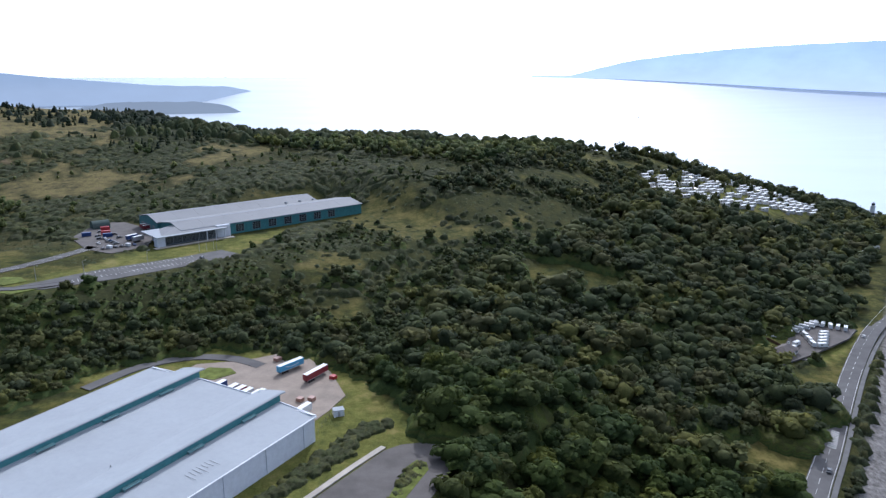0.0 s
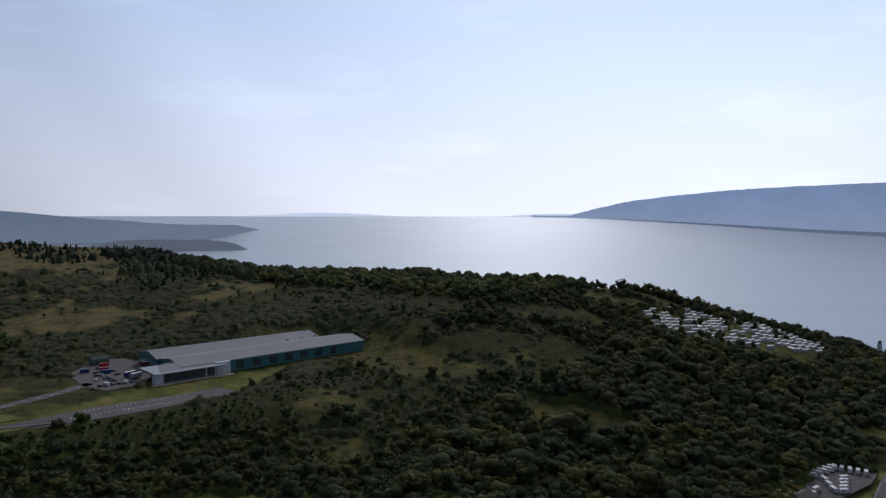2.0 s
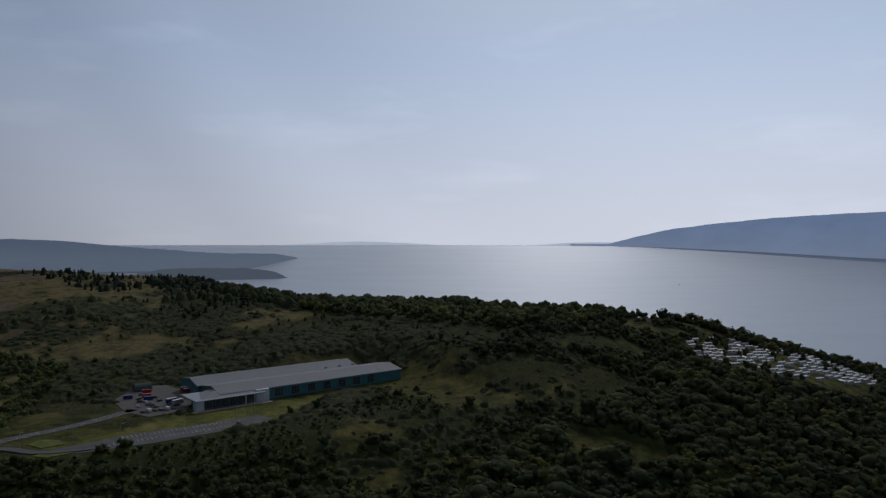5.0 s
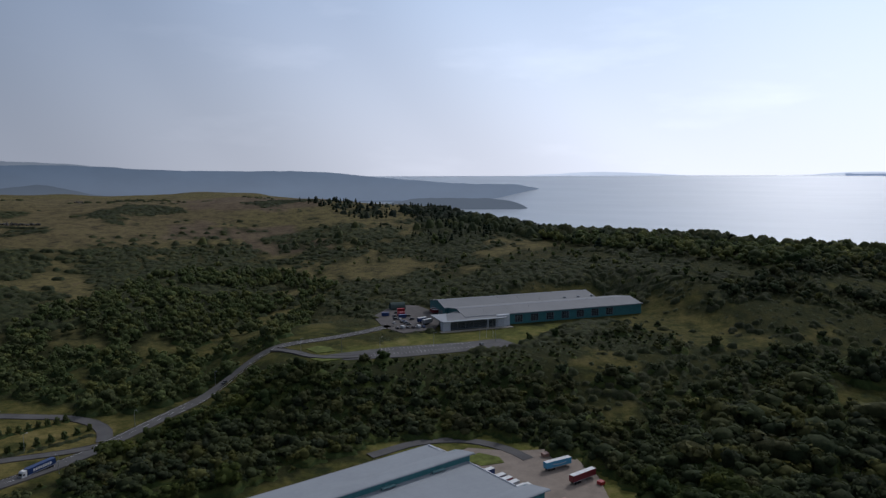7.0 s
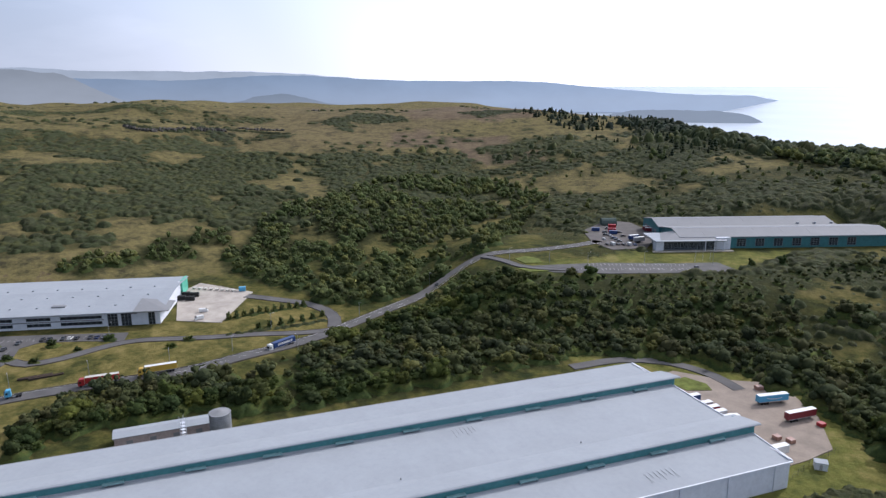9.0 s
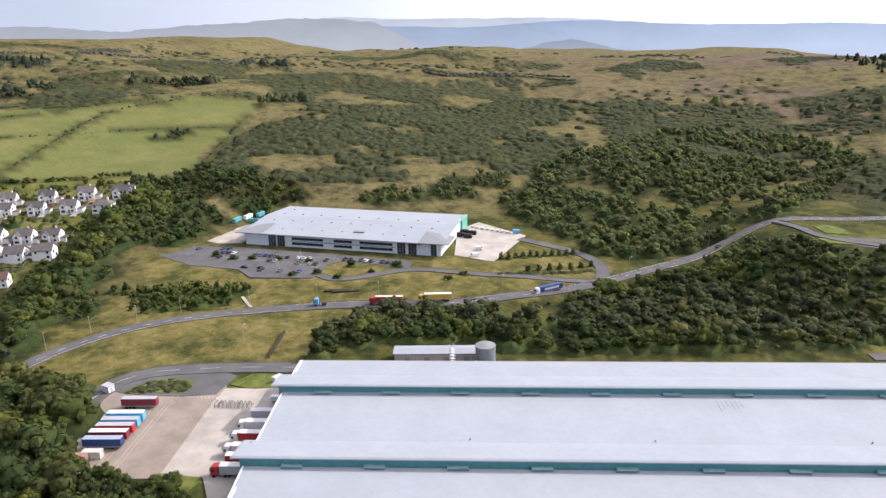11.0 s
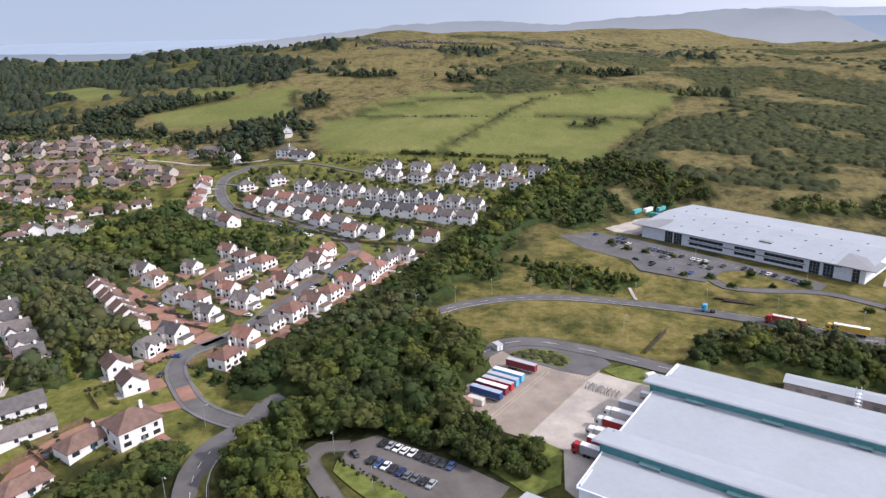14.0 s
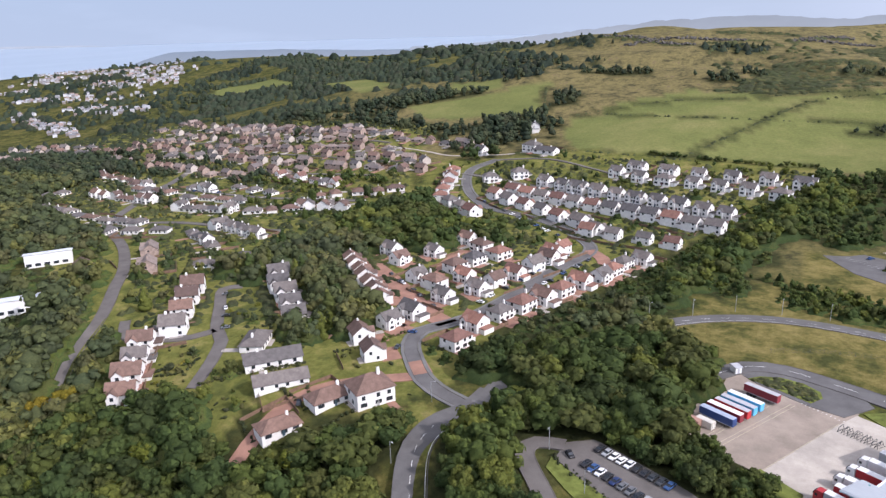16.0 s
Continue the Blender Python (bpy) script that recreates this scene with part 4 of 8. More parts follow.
road("lane_teal_factory", [(-273, 366), (-252, 362), (-238, 358), (-222, 362), (-205, 372)], 6.0, ASPHALT, "asphalt entrance lane to the upper car park", kerb=True, lift=0.6)
road("track_meadow", [(-655, -380), (-645, -330), (-628, -290), (-628, -240), (-640, -205)], 3.2, PALE_CONCRETE, "pale gravel drive to the hilltop house")


def area(name, corners, z, mat, label):
    block_poly(corners)
    return tagged(part(name, slab(bmesh.new(), corners, z), mat), label, "paving", kind="structure")


area("pavement_yard", [(-202, 5), (-242, 28.6), (-246, 33), (-256, 36), (-272, 26), (-276, 2), (-268, -8), (-256, -9), (-226, -21), (-217, -21), (-208, -7)], 2.2, CONCRETE, "broad buff concrete lorry yard with faint wear")
area("pavement_docks", [(-203, 5.6), (-242, 28.6), (-250, 34), (-244, 44), (-236, 62), (-168, 22), (-176, 16), (-196, 17)], 2.3, PALE_CONCRETE, "pale concrete loading apron by the dock doors")
area("lawn_docks", [(-204.5, 5.4), (-196, 16.5), (-178, 15), (-172, 6), (-184, -6), (-196, -3)], 2.36, LAWN, "mown grass strip beside the loading apron")
area("lawn_gate", [(-252, 36), (-246, 41), (-238, 56), (-241, 64), (-248, 60), (-257, 46)], 2.38, LAWN, "triangle of mown grass inside the yard gate")
area("lawn_island", [(-264.5, -1), (-268, 3), (-270, 10), (-268, 18), (-263, 23.5), (-258.5, 24), (-253, 20), (-256, 15), (-260, 8)], 2.44, LAWN, "grass island with a low hedge at the yard gate")
ring = road("road_yard_gate", [(-262, -14), (-275, -2), (-277, 12), (-271, 29), (-264, 44), (-254, 62), (-246, 76)], 8.5, ASPHALT, "asphalt yard entrance road curving round a grass island", lift=0.42, kerb=True, centre=16)
area("pavement_gate", [(-279, 2), (-272, 32), (-258, 40), (-247, 30), (-251, 19), (-254, 14), (-262, 2), (-270, -6)], 2.34, ASPHALT, "asphalt apron at the yard gate")
area("pavement_north_yard", [(-121, 275), (-112, 296), (-92, 300), (-78, 308), (-66, 307), (-50, 288), (-40, 264), (-45, 250), (-52, 236), (-46, 226)], 2.25, CONCRETE, "buff concrete lorry yard at the warehouse end")
road("road_north_yard", [(-150, 270), (-136, 293), (-116, 304), (-96, 302), (-82, 294)], 6.0, ASPHALT, "asphalt service road round the warehouse end", lift=0.4)
area("lawn_north", [(-111, 282), (-105, 292), (-95, 291), (-91, 286), (-99, 279)], 2.46, LAWN, "mown grass patch inside the service road bend")
area("pavement_staff_parking", [(-196, -52), (-201, -44), (-197, -35), (-185, -13), (-176, 0), (-160, -8), (-156, -18), (-170, -30), (-179, -44), (-186, -53)], 2.2, OLD_ASPHALT, "brown-grey asphalt staff car park")
area("lawn_staff_parking", [(-186, -54), (-179, -44), (-170, -30), (-162, -34), (-172, -46), (-180, -54)], 2.4, LAWN, "rough mown grass beside the staff car park hedge")
road("road_staff_parking", [(-150, -40), (-166, -50), (-177, -58), (-186, -63), (-192.5, -61), (-194, -52)], 6.0, OLD_ASPHALT, "asphalt entrance road to the staff car park", lift=0.45, kerb=True)
area("pavement_visitors", [(-75, 140), (-39.3, 192.7), (-20.6, 220.2), (-15, 224.2), (-8, 225.6), (-1, 224), (3.6, 220), (4.6, 215), (-3.3, 192.7), (-38.8, 140)], 2.5, OLD_ASPHALT, "brown-grey asphalt visitor car park with a rounded end")
area("lawn_visitors_island", [(-44, 150), (-17, 192), (-12, 210), (-9, 214), (-5.5, 212.5), (-4.8, 208), (-12, 191), (-38, 150)], 2.6, LAWN, "narrow planted island in the visitor car park")
road("path_visitors", [(-78, 138), (-58, 168), (-41.5, 193), (-31, 209), (-21, 223)], 2.2, PALE_CONCRETE, "pale concrete footpath along the visitor car park", lift=0.5)
area("pavement_upper_parking", [(-238, 357), (-226, 372), (-203, 398), (-166, 426), (-146, 446), (-128, 434), (-150, 410), (-186, 378), (-214, 359)], 18.25, ASPHALT, "sloping strip car park below the teal factory")
area("lawn_oval", [(-236, 352), (-226, 350), (-219, 358), (-216, 365), (-224, 366), (-232, 360)], 18.4, LAWN, "mown grass island at the car park entrance")
area("lawn_oval_far", [(-252, 372), (-240, 366), (-232, 374), (-240, 382), (-250, 382)], 18.4, LAWN, "mown grass island beside the entrance lane")
area("pavement_upper_yard", [(-262, 480), (-268, 532), (-240, 536), (-206, 490), (-198, 456), (-214, 436), (-236, 448)], 18.3, OLD_ASPHALT, "worn grey yard beside the teal factory")
area("pavement_factory_parking", [(-439, 30), (-449, 50), (-430, 80), (-384, 128), (-352, 160), (-341, 152), (-356, 140), (-372, 124), (-371, 114), (-358, 106), (-353, 100), (-361, 86), (-371, 70), (-388, 67), (-410, 44)], 3.2, ASPHALT, "asphalt car park in front of the white factory")
area("pavement_factory_yard", [(-350, 186), (-328, 200), (-364, 246), (-408, 236), (-398, 214)], 3.25, PALE_CONCRETE, "pale concrete yard beside the white factory")
area("pavement_factory_side", [(-470, 54), (-484, 92), (-470, 112), (-440, 80), (-448, 66)], 3.25, PALE_CONCRETE, "pale concrete service yard")
area("pavement_campsite", [(168, 386), (200, 414), (250, 452), (276, 440), (262, 424), (226, 398), (196, 380)], -35.2, OLD_ASPHALT, "gravel motorhome site by the coast road")


def markings(name, parent_label, rows, z, mat=LINE):
    bm = bmesh.new()
    for x0, y0, x1, y1, n, depth, ang in rows:
        c, s = math.cos(radians(ang)), math.sin(radians(ang))
        for i in range(n):
            t = i / max(1, n - 1)
            p = Vector((x0 + (x1 - x0) * t, y0 + (y1 - y0) * t, 0))
            d, q = Vector((c, s, 0)) * depth, Vector((-s, c, 0)) * 0.08
            bm.faces.new([bm.verts.new((*(p + o).xy, z)) for o in (-q, d - q, d + q, q)])
    tagged(part(name, bm, mat), parent_label, "road marking", kind="structure")


markings("bay_lines", "thin white parking bay lines", [(-214, 372, -150, 424, 34, 4.6, -52), (-208, 391, -160, 430, 26, 4.6, -52)], 18.262)
FADED = plain("faded_road_paint", (0.36, 0.36, 0.35), 0.8)
markings("factory_bay_lines", "thin faded parking bay lines", [(-440, 44, -372, 110, 34, 4.6, -42), (-428, 66, -360, 140, 34, 4.6, 138)], 3.212, FADED)
markings("yard_lines", "worn yellow-white guide lines on concrete", [(-208, -9.4, -208.1, -9.5, 1, 48, 149.5), (-208.8, -10.6, -208.9, -10.7, 1, 48, 149.5), (-211, -13.6, -211.1, -13.7, 1, 48, 149.5), (-211.7, -14.8, -211.8, -14.9, 1, 46, 149.5), (-202.5, 5, -202.6, 5, 1, 46, 149.5)], 2.212, plain("worn_yellow_paint", (0.42, 0.38, 0.27), 0.8))
markings("gate_lines", "row of white dashes across the yard gate", [(-251.5, 17, -243.5, 29.5, 11, 0.9, 150)], 2.36)

# ---- houses ----
HARL = plain("white_harling", (0.68, 0.66, 0.625), 0.9, vary=0.08, scale=0.4)
BRICK_WALL = plain("buff_brick_wall", (0.3, 0.225, 0.185), 0.9, vary=0.2)


def roof_material(name, c):
    n = Nodes(name, 0.85, 0, 0.2)
    a = n.ramp(n.noise(0.5, 5), [(0.3, tuple(v * 0.7 for v in c)), (0.7, tuple(v * 1.15 for v in c))])
    b = n.ramp(n.noise(3.0, 3, 0.7, stretch=(1, 1, 4)), [(0.3, (0.72, 0.72, 0.72)), (0.7, (1, 1, 1))])
    r = n.ramp(n.random(), [(0, (0.62, 0.65, 0.7)), (0.5, (0.95, 0.94, 0.93)), (1, (1.4, 1.3, 1.22))])
    n.color(n.mix(0.8, n.mix(0.7, a, b, "MULTIPLY"), r, "MULTIPLY"))
    return n.m


RED_ROOF, GREY_ROOF, BROWN_ROOF = roof_material("red_roof_tiles", (0.215, 0.118, 0.092)), roof_material("grey_roof_tiles", (0.128, 0.117, 0.112)), roof_material("brown_roof_tiles", (0.15, 0.1, 0.082))
DOOR = tinted("painted_door", [(0.1, 0.03, 0.03), (0.05, 0.09, 0.12), (0.3, 0.3, 0.3), (0.12, 0.07, 0.04)])


def pane(w, h):
    return mesh_of(boxes((-w / 2, w / 2, -0.07, 0.02, 0, h)), "window", GLASS)


PANE_BIG, PANE_TALL, PANE_SMALL = pane(2.2, 1.35), pane(1.2, 1.4), pane(1.0, 1.1)


def add_window(h, data, x, y, z, turn=0):
    w = new("window", data)
    w.parent = h
    w.matrix_basis = pose(x, y, z, 0, 0, turn)
    return w


def gable_roof(L, D, z, ridge, over=0.45, t=0.22):
    bm = bmesh.new()
    for s in (-1, 1):
        slope = (ridge - z) / (D / 2)
        extrude(bm, [(s * (D / 2 + over), z - over * slope), (0, ridge), (0, ridge + t), (s * (D / 2 + over), z - over * slope + t)][::s], -L / 2 - over, L / 2 + over)
    return bm


def hip_roof(L, D, z, ridge, over=0.5):
    bm = bmesh.new()
    a, b, r = L / 2 + over, D / 2 + over, max(0.4, (L - D) / 2)
    lo = [bm.verts.new((x, y, z - 0.12)) for x, y in ((-a, -b), (a, -b), (a, b), (-a, b))]
    ed = [bm.verts.new((x, y, z + 0.06)) for x, y in ((-a, -b), (a, -b), (a, b), (-a, b))]
    p, q = bm.verts.new((-r, 0, ridge)), bm.verts.new((r, 0, ridge))
    bm.faces.new(lo[::-1])
    for i in range(4):
        bm.faces.new((lo[i], lo[(i + 1) % 4], ed[(i + 1) % 4], ed[i]))
    for f in ((ed[0], ed[1], q, p), (ed[1], ed[2], q), (ed[2], ed[3], p, q), (ed[3], ed[0], p)):
        bm.faces.new(f)
    return bm


def house(kind, roof, wall, label, group):
    """One house with its parts; front towards -y, ridge along x."""
    h = thing("house", pose(0, 0, 0), label, "house", group)
    if kind == "detached":
        L, D, e, r = 9.6, 8.2, 5.0, 8.1
    elif kind == "hipped":
        L, D, e, r = 11.0, 8.6, 5.0, 7.9
    elif kind == "semi":
        L, D, e, r = 13.0, 8.4, 5.0, 8.0
    elif kind == "terrace":
        L, D, e, r = 7.2, 9.4, 5.1, 8.3
    elif kind == "villa":
        L, D, e, r = 13.0, 11.0, 5.6, 9.4
    else:
        L, D, e, r = (14.0 if kind == "bungalow" else 20.0), 8.4, 2.7, 5.3
    hipped = kind in ("hipped", "bungalow", "villa")
    if hipped:
        part("wall", boxes((-L / 2, L / 2, -D / 2, D / 2, -2, e)), wall, h)
        part("roof", hip_roof(L, D, e, r), roof, h)
    else:
        part("wall", extrude(bmesh.new(), [(-D / 2, -2), (D / 2, -2), (D / 2, e), (0, r - 0.1), (-D / 2, e)], -L / 2, L / 2), wall, h)
        part("roof", gable_roof(L, D, e, r), roof, h)
    part("chimney", boxes((L / 4 - 0.45, L / 4 + 0.45, -0.35, 0.35, r - 1.4, r + 1.0), (L / 4 - 0.3, L / 4 - 0.05, -0.15, 0.15, r + 1.0, r + 1.3), (L / 4 + 0.05, L / 4 + 0.3, -0.15, 0.15, r + 1.0, r + 1.3)), wall, h)
    if "far" in group:
        for x in (-L * 0.3, L * 0.3):
            add_window(h, PANE_BIG, x, -D / 2 - 0.01, 3.2 if e > 4 else 0.9)
        return h
    if kind in ("detached", "terrace", "semi"):
        # front gable wing
        for cx in ((-L / 4,) if kind != "semi" else (-L / 3, L / 3)):
            w = 3.9 if kind != "terrace" else 3.2
            bm = bmesh.new()
            prof = [(-w / 2, -2), (w / 2, -2), (w / 2, e - 0.1), (0, e + w * 0.42), (-w / 2, e - 0.1)]
            a = [bm.verts.new((cx + p, -D / 2 - 1.3, q)) for p, q in prof]
            b = [bm.verts.new((cx + p, 0, q)) for p, q in prof]
            for i in range(5):
                bm.faces.new((a[i], a[(i + 1) % 5], b[(i + 1) % 5], b[i]))
            bm.faces.new(a)
            bmesh.ops.recalc_face_normals(bm, faces=bm.faces)
            part("front_wing", bm, wall, h)
            bm = bmesh.new()
            for s in (-1, 1):
                f = [bm.verts.new((cx + s * x, y, z)) for x, y, z in ((w / 2 + 0.3, -D / 2 - 1.6, e - 0.25), (0, -D / 2 - 1.6, e + w * 0.42 + 0.1), (0, 0.2, e + w * 0.42 + 0.1), (w / 2 + 0.3, -D / 4, e - 0.25))]
                g2 = [bm.verts.new(v.co + Vector((0, 0, 0.2))) for v in f]
                bm.faces.new(f)
                bm.faces.new(g2)
                for i in range(4):
                    bm.faces.new((f[i], f[(i + 1) % 4], g2[(i + 1) % 4], g2[i]))
            bmesh.ops.recalc_face_normals(bm, faces=bm.faces)
            part("wing_roof", bm, roof, h)
            add_window(h, PANE_BIG, cx, -D / 2 - 1.31, 0.9)
            add_window(h, PANE_TALL, cx, -D / 2 - 1.31, 3.4)
    front = [L / 4] if kind in ("detached", "terrace") else ([-L * 0.08, L * 0.08] if kind == "semi" else [-L * 0.34, L * 0.05, L * 0.34])
    for x in front:
        add_window(h, PANE_BIG if kind not in ("detached", "semi") else PANE_TALL, x, -D / 2 - 0.01, 0.9)
        if e > 4:
            add_window(h, PANE_TALL, x, -D / 2 - 0.01, 3.3)
    for x in (-L * 0.3, L * 0.3) if L < 12 else (-L * 0.36, -L * 0.1, L * 0.1, L * 0.36):
        if x < 0 or e < 4:
            add_window(h, PANE_TALL, x, D / 2 + 0.01, 0.9, 180)
        if e > 4:
            add_window(h, PANE_SMALL, x, D / 2 + 0.01, 3.5, 180)
    add_window(h, PANE_SMALL, L / 2 + 0.01, -1, 3.4 if e > 4 else 1.0, 90)
    if "middle" not in group and e > 4:
        add_window(h, PANE_TALL, -L / 2 - 0.01, 1.4, 3.3, -90)
        add_window(h, PANE_TALL, -L / 2 - 0.01, -1.6, 0.9, -90)
    part("door", boxes((0.0, 0.95, -D / 2 - 0.08, -D / 2, 0, 2.05)), DOOR, h)
    if kind in ("detached", "hipped") and "far" not in group:
        part("garage", boxes((L / 2, L / 2 + 3.1, -D / 2 + 1.5, D / 2 - 0.8, -2, 2.5)), wall, h)
        part("garage_roof", boxes((L / 2, L / 2 + 3.4, -D / 2 + 1.2, D / 2 - 0.5, 2.5, 2.75)), roof, h)
    return h


rng = random.Random(7)
KINDS = {}
SIZE = 1.17  # the houses here are a little larger than the plan above


plots = []


def place_house(kind, roof, wall, label, group, x, y, turn):
    plots.append((x, y, turn, 8.2 if kind in ("bungalow", "long", "villa", "semi") else 6.8, "far" in group))
    key = (kind, roof.name, wall.name, group)
    m = pose(x, y, float(land(x, y)) - 0.05, 0, 0, turn) @ Matrix.Scale(SIZE * rng.uniform(0.9, 1.04) * (0.87 if "far" in group or "middle" in group else 0.9 if "red-paved" in group else 1), 4)
    block_disc(x, y, 7.5 if kind not in ("long", "bungalow", "villa") else 9)
    if key in KINDS:
        c = copy_thing(KINDS[key], m)
        c.matrix_basis = m
        return c
    KINDS[key] = house(kind, roof, wall, label, group)
    KINDS[key].matrix_basis = m
    return KINDS[key]


def street(x0, y0, x1, y1, n, kinds, face=1, group="houses in the rows", jitter=1.2, across=0):
    """A row of houses from one end to the other; face 1: fronts to the right of the way."""
    turn = math.degrees(math.atan2(y1 - y0, x1 - x0)) + (0 if face > 0 else 180) + across
    for i in range(n):
        t = i / max(1, n - 1)
        kind, roof, wall, label = kinds[rng.randrange(len(kinds))]
        place_house(kind, roof, wall, label, group, x0 + (x1 - x0) * t + rng.uniform(-jitter, jitter), y0 + (y1 - y0) * t + rng.uniform(-jitter, jitter), turn + rng.choice((0, 0, 0, 90)) * (1 if n > 1 and (kind == "hipped" or jitter > 2) else 0) + rng.uniform(-3, 3) * (3 if jitter > 2 else 1))


RED_D = ("detached", RED_ROOF, HARL, "white harled detached house with red tiled gable roof")
GREY_D = ("detached", GREY_ROOF, HARL, "white harled detached house with grey tiled gable roof")
RED_H = ("hipped", RED_ROOF, HARL, "white harled house with red hipped roof and garage")
GREY_H = ("hipped", GREY_ROOF, HARL, "white harled house with grey hipped roof and garage")
GREY_S = ("semi", GREY_ROOF, HARL, "white semi-detached pair with grey tiled roof")
RED_T = ("terrace", BROWN_ROOF, HARL, "narrow white house with brown gable roof in a stepped row")
BUNG = ("bungalow", GREY_ROOF, HARL, "white bungalow with dark grey hipped roof")
BUNG_B = ("bungalow", BROWN_ROOF, HARL, "white bungalow with brown hipped roof")
LONG = ("long", GREY_ROOF, HARL, "long low white house with grey gable roof")
BRICK_D = ("detached", BROWN_ROOF, BRICK_WALL, "buff brick house with brown tiled gable roof")
ASH_ROOF = roof_material("ash_brown_roof_tiles", (0.2, 0.165, 0.148))
BRICK_S = ("semi", ASH_ROOF, BRICK_WALL, "buff brick semi-detached pair with brown roof")
UP = "white houses of the hillside estate"
street(-597, -104, -560, 21, 6, [GREY_D, GREY_S], 1, UP)
street(-582, -119, -536, 6, 7, [GREY_H, GREY_D], 1, UP)
street(-554, -172, -494, -25, 10, [GREY_S, GREY_D, GREY_D], 1, UP)
street(-525, -190, -468, -31, 12, [RED_D, GREY_D, GREY_D, RED_D], -1, UP)
street(-511, -200, -449, -103, 7, [GREY_D, GREY_D, RED_D], -1, UP)
street(-562, -259, -494, -240, 5, [RED_H, RED_D], -1, UP)
street(-483, -226, -462, -199, 3, [GREY_H, RED_D], -1, UP)
street(-552, -219, -566, -198, 2, [GREY_H], 1, UP)
LOW = "houses of the red-paved estate"
BROWN_D = ("detached", BROWN_ROOF, HARL, "white harled house with brown gable roof")
BROWN_H = ("hipped", BROWN_ROOF, HARL, "white harled house with brown hipped roof and garage")
# along the street beside the tree belt, across it, and round the red-paved lane
for (kind, roof, wall, label), x, y, turn in ((RED_D, -274, -117, 70), (GREY_H, -290, -111, 160), (RED_H, -304, -105, 160), (BROWN_D, -317, -98, 70), (RED_H, -331, -93, 160), (RED_D, -346, -87, 70), (GREY_D, -359, -79, 160), (GREY_H, -386, -73, 160), (GREY_D, -398, -64, 70), (RED_H, -372, -76, 160),
                                              (GREY_D, -317, -134, 70), (BROWN_D, -332, -130, -20), (RED_D, -347, -124, 70), (GREY_D, -364, -119, -20), (BROWN_D, -380, -115, 70), (RED_D, -404, -114, -20), (RED_D, -392, -116, 70),
                                              (GREY_D, -301, -146, 70), (BROWN_H, -317, -159, 250), (GREY_D, -323, -173, 160), (BROWN_H, -346, -160, 160), (GREY_H, -362, -155, 160), (GREY_D, -368, -184, 70), (BROWN_D, -347, -197, 160), (GREY_D, -361, -210, 70), (BROWN_D, -399, -175, 70), (BROWN_H, -388, -161, 70), (RED_H, -377, -145, 160), (RED_D, -333, -148, 70),
                                              (GREY_D, -276, -151, 70), (GREY_D, -262, -156, 160)):
    place_house(kind, roof, wall, label, LOW, x, y, turn + rng.uniform(-3, 3))
street(-336, -224, -286, -174, 7, [RED_T], -1, LOW, 0.3)
street(-243, -160, -230, -146, 2, [BROWN_D], -1, LOW, 0.2)
street(-446, -108, -434, -52, 4, [GREY_D, RED_D], -1, LOW)
street(-254, -118, -262, -115, 1, [RED_H], 1, LOW)
BW = "bungalows and villas beside the lane"
street(-220, -201, -212, -197, 1, [BUNG], 1, BW)
street(-210, -183, -201, -192, 1, [LONG], 1, BW)
street(-197, -168, -188, -176, 1, [LONG], 1, BW)
street(-200, -128, -193, -133, 1, [("villa", BROWN_ROOF, HARL, "large white villa with brown hipped roof and bay window")], -1, BW)
street(-192, -141, -185, -145, 1, [BUNG_B], -1, BW)
street(-173, -150, -166, -154, 1, [BUNG_B], -1, BW)
CL = "houses of the bungalow close"
street(-295, -247, -249, -200, 5, [("detached", GREY_ROOF, HARL, "white modern house with dark grey roof"), GREY_D], 1, CL, across=90)
street(-264, -278, -218, -246, 4, [("detached", BROWN_ROOF, HARL, "white gabled house with brown roof"), GREY_D], -1, CL, across=90)
street(-202, -250, -172, -229, 4, [GREY_D, ("detached", BROWN_ROOF, HARL, "white gabled house with brown roof")], 1, CL, 0.3, across=90)
street(-306, -356, -280, -329, 2, [BRICK_S], 1, CL)
street(-266, -366, -258, -352, 1, [("long", BROWN_ROOF, BRICK_WALL, "long brown-roofed brick block")], 1, CL)
MID = "bungalows of the middle estate"
for row, kinds, face in (((-371, -356, -362, -317, 5), [GREY_S, GREY_D], 1), ((-349, -361, -330, -328, 4), [BUNG, GREY_D], 1), ((-403, -433, -414, -388, 5), [GREY_S, BUNG], 1), ((-487, -439, -475, -398, 3), [BUNG, BUNG_B], 1), ((-534, -432, -514, -351, 6), [BUNG_B, BUNG, RED_D], -1),
                         ((-415, -365, -456, -306, 6), [BUNG, GREY_D, BUNG_B], 1), ((-492, -313, -508, -291, 3), [BUNG_B], 1), ((-353, -488, -355, -424, 5), [BUNG, BUNG_B], 1), ((-333, -430, -347, -393, 3), [BUNG], -1), ((-418, -543, -415, -473, 7), [RED_T, BUNG_B], 1), ((-508, -650, -467, -536, 7), [BUNG_B, GREY_D], 1),
                         ((-388, -587, -416, -589, 3), [BUNG], 1), ((-476, -484, -467, -457, 3), [GREY_D, BUNG], 1), ((-475, -348, -487, -333, 2), [BUNG_B], 1), ((-367, -543, -364, -512, 3), [BUNG], 1), ((-447, -487, -453, -529, 4), [BUNG, BUNG_B], -1), ((-441, -335, -446, -283, 4), [RED_T], 1), ((-300, -306, -316, -292, 2), [BUNG], 1), ((-438, -455, -441, -400, 4), [BUNG, BUNG_B], -1)):
    street(*row, kinds, face, MID, 2.2)
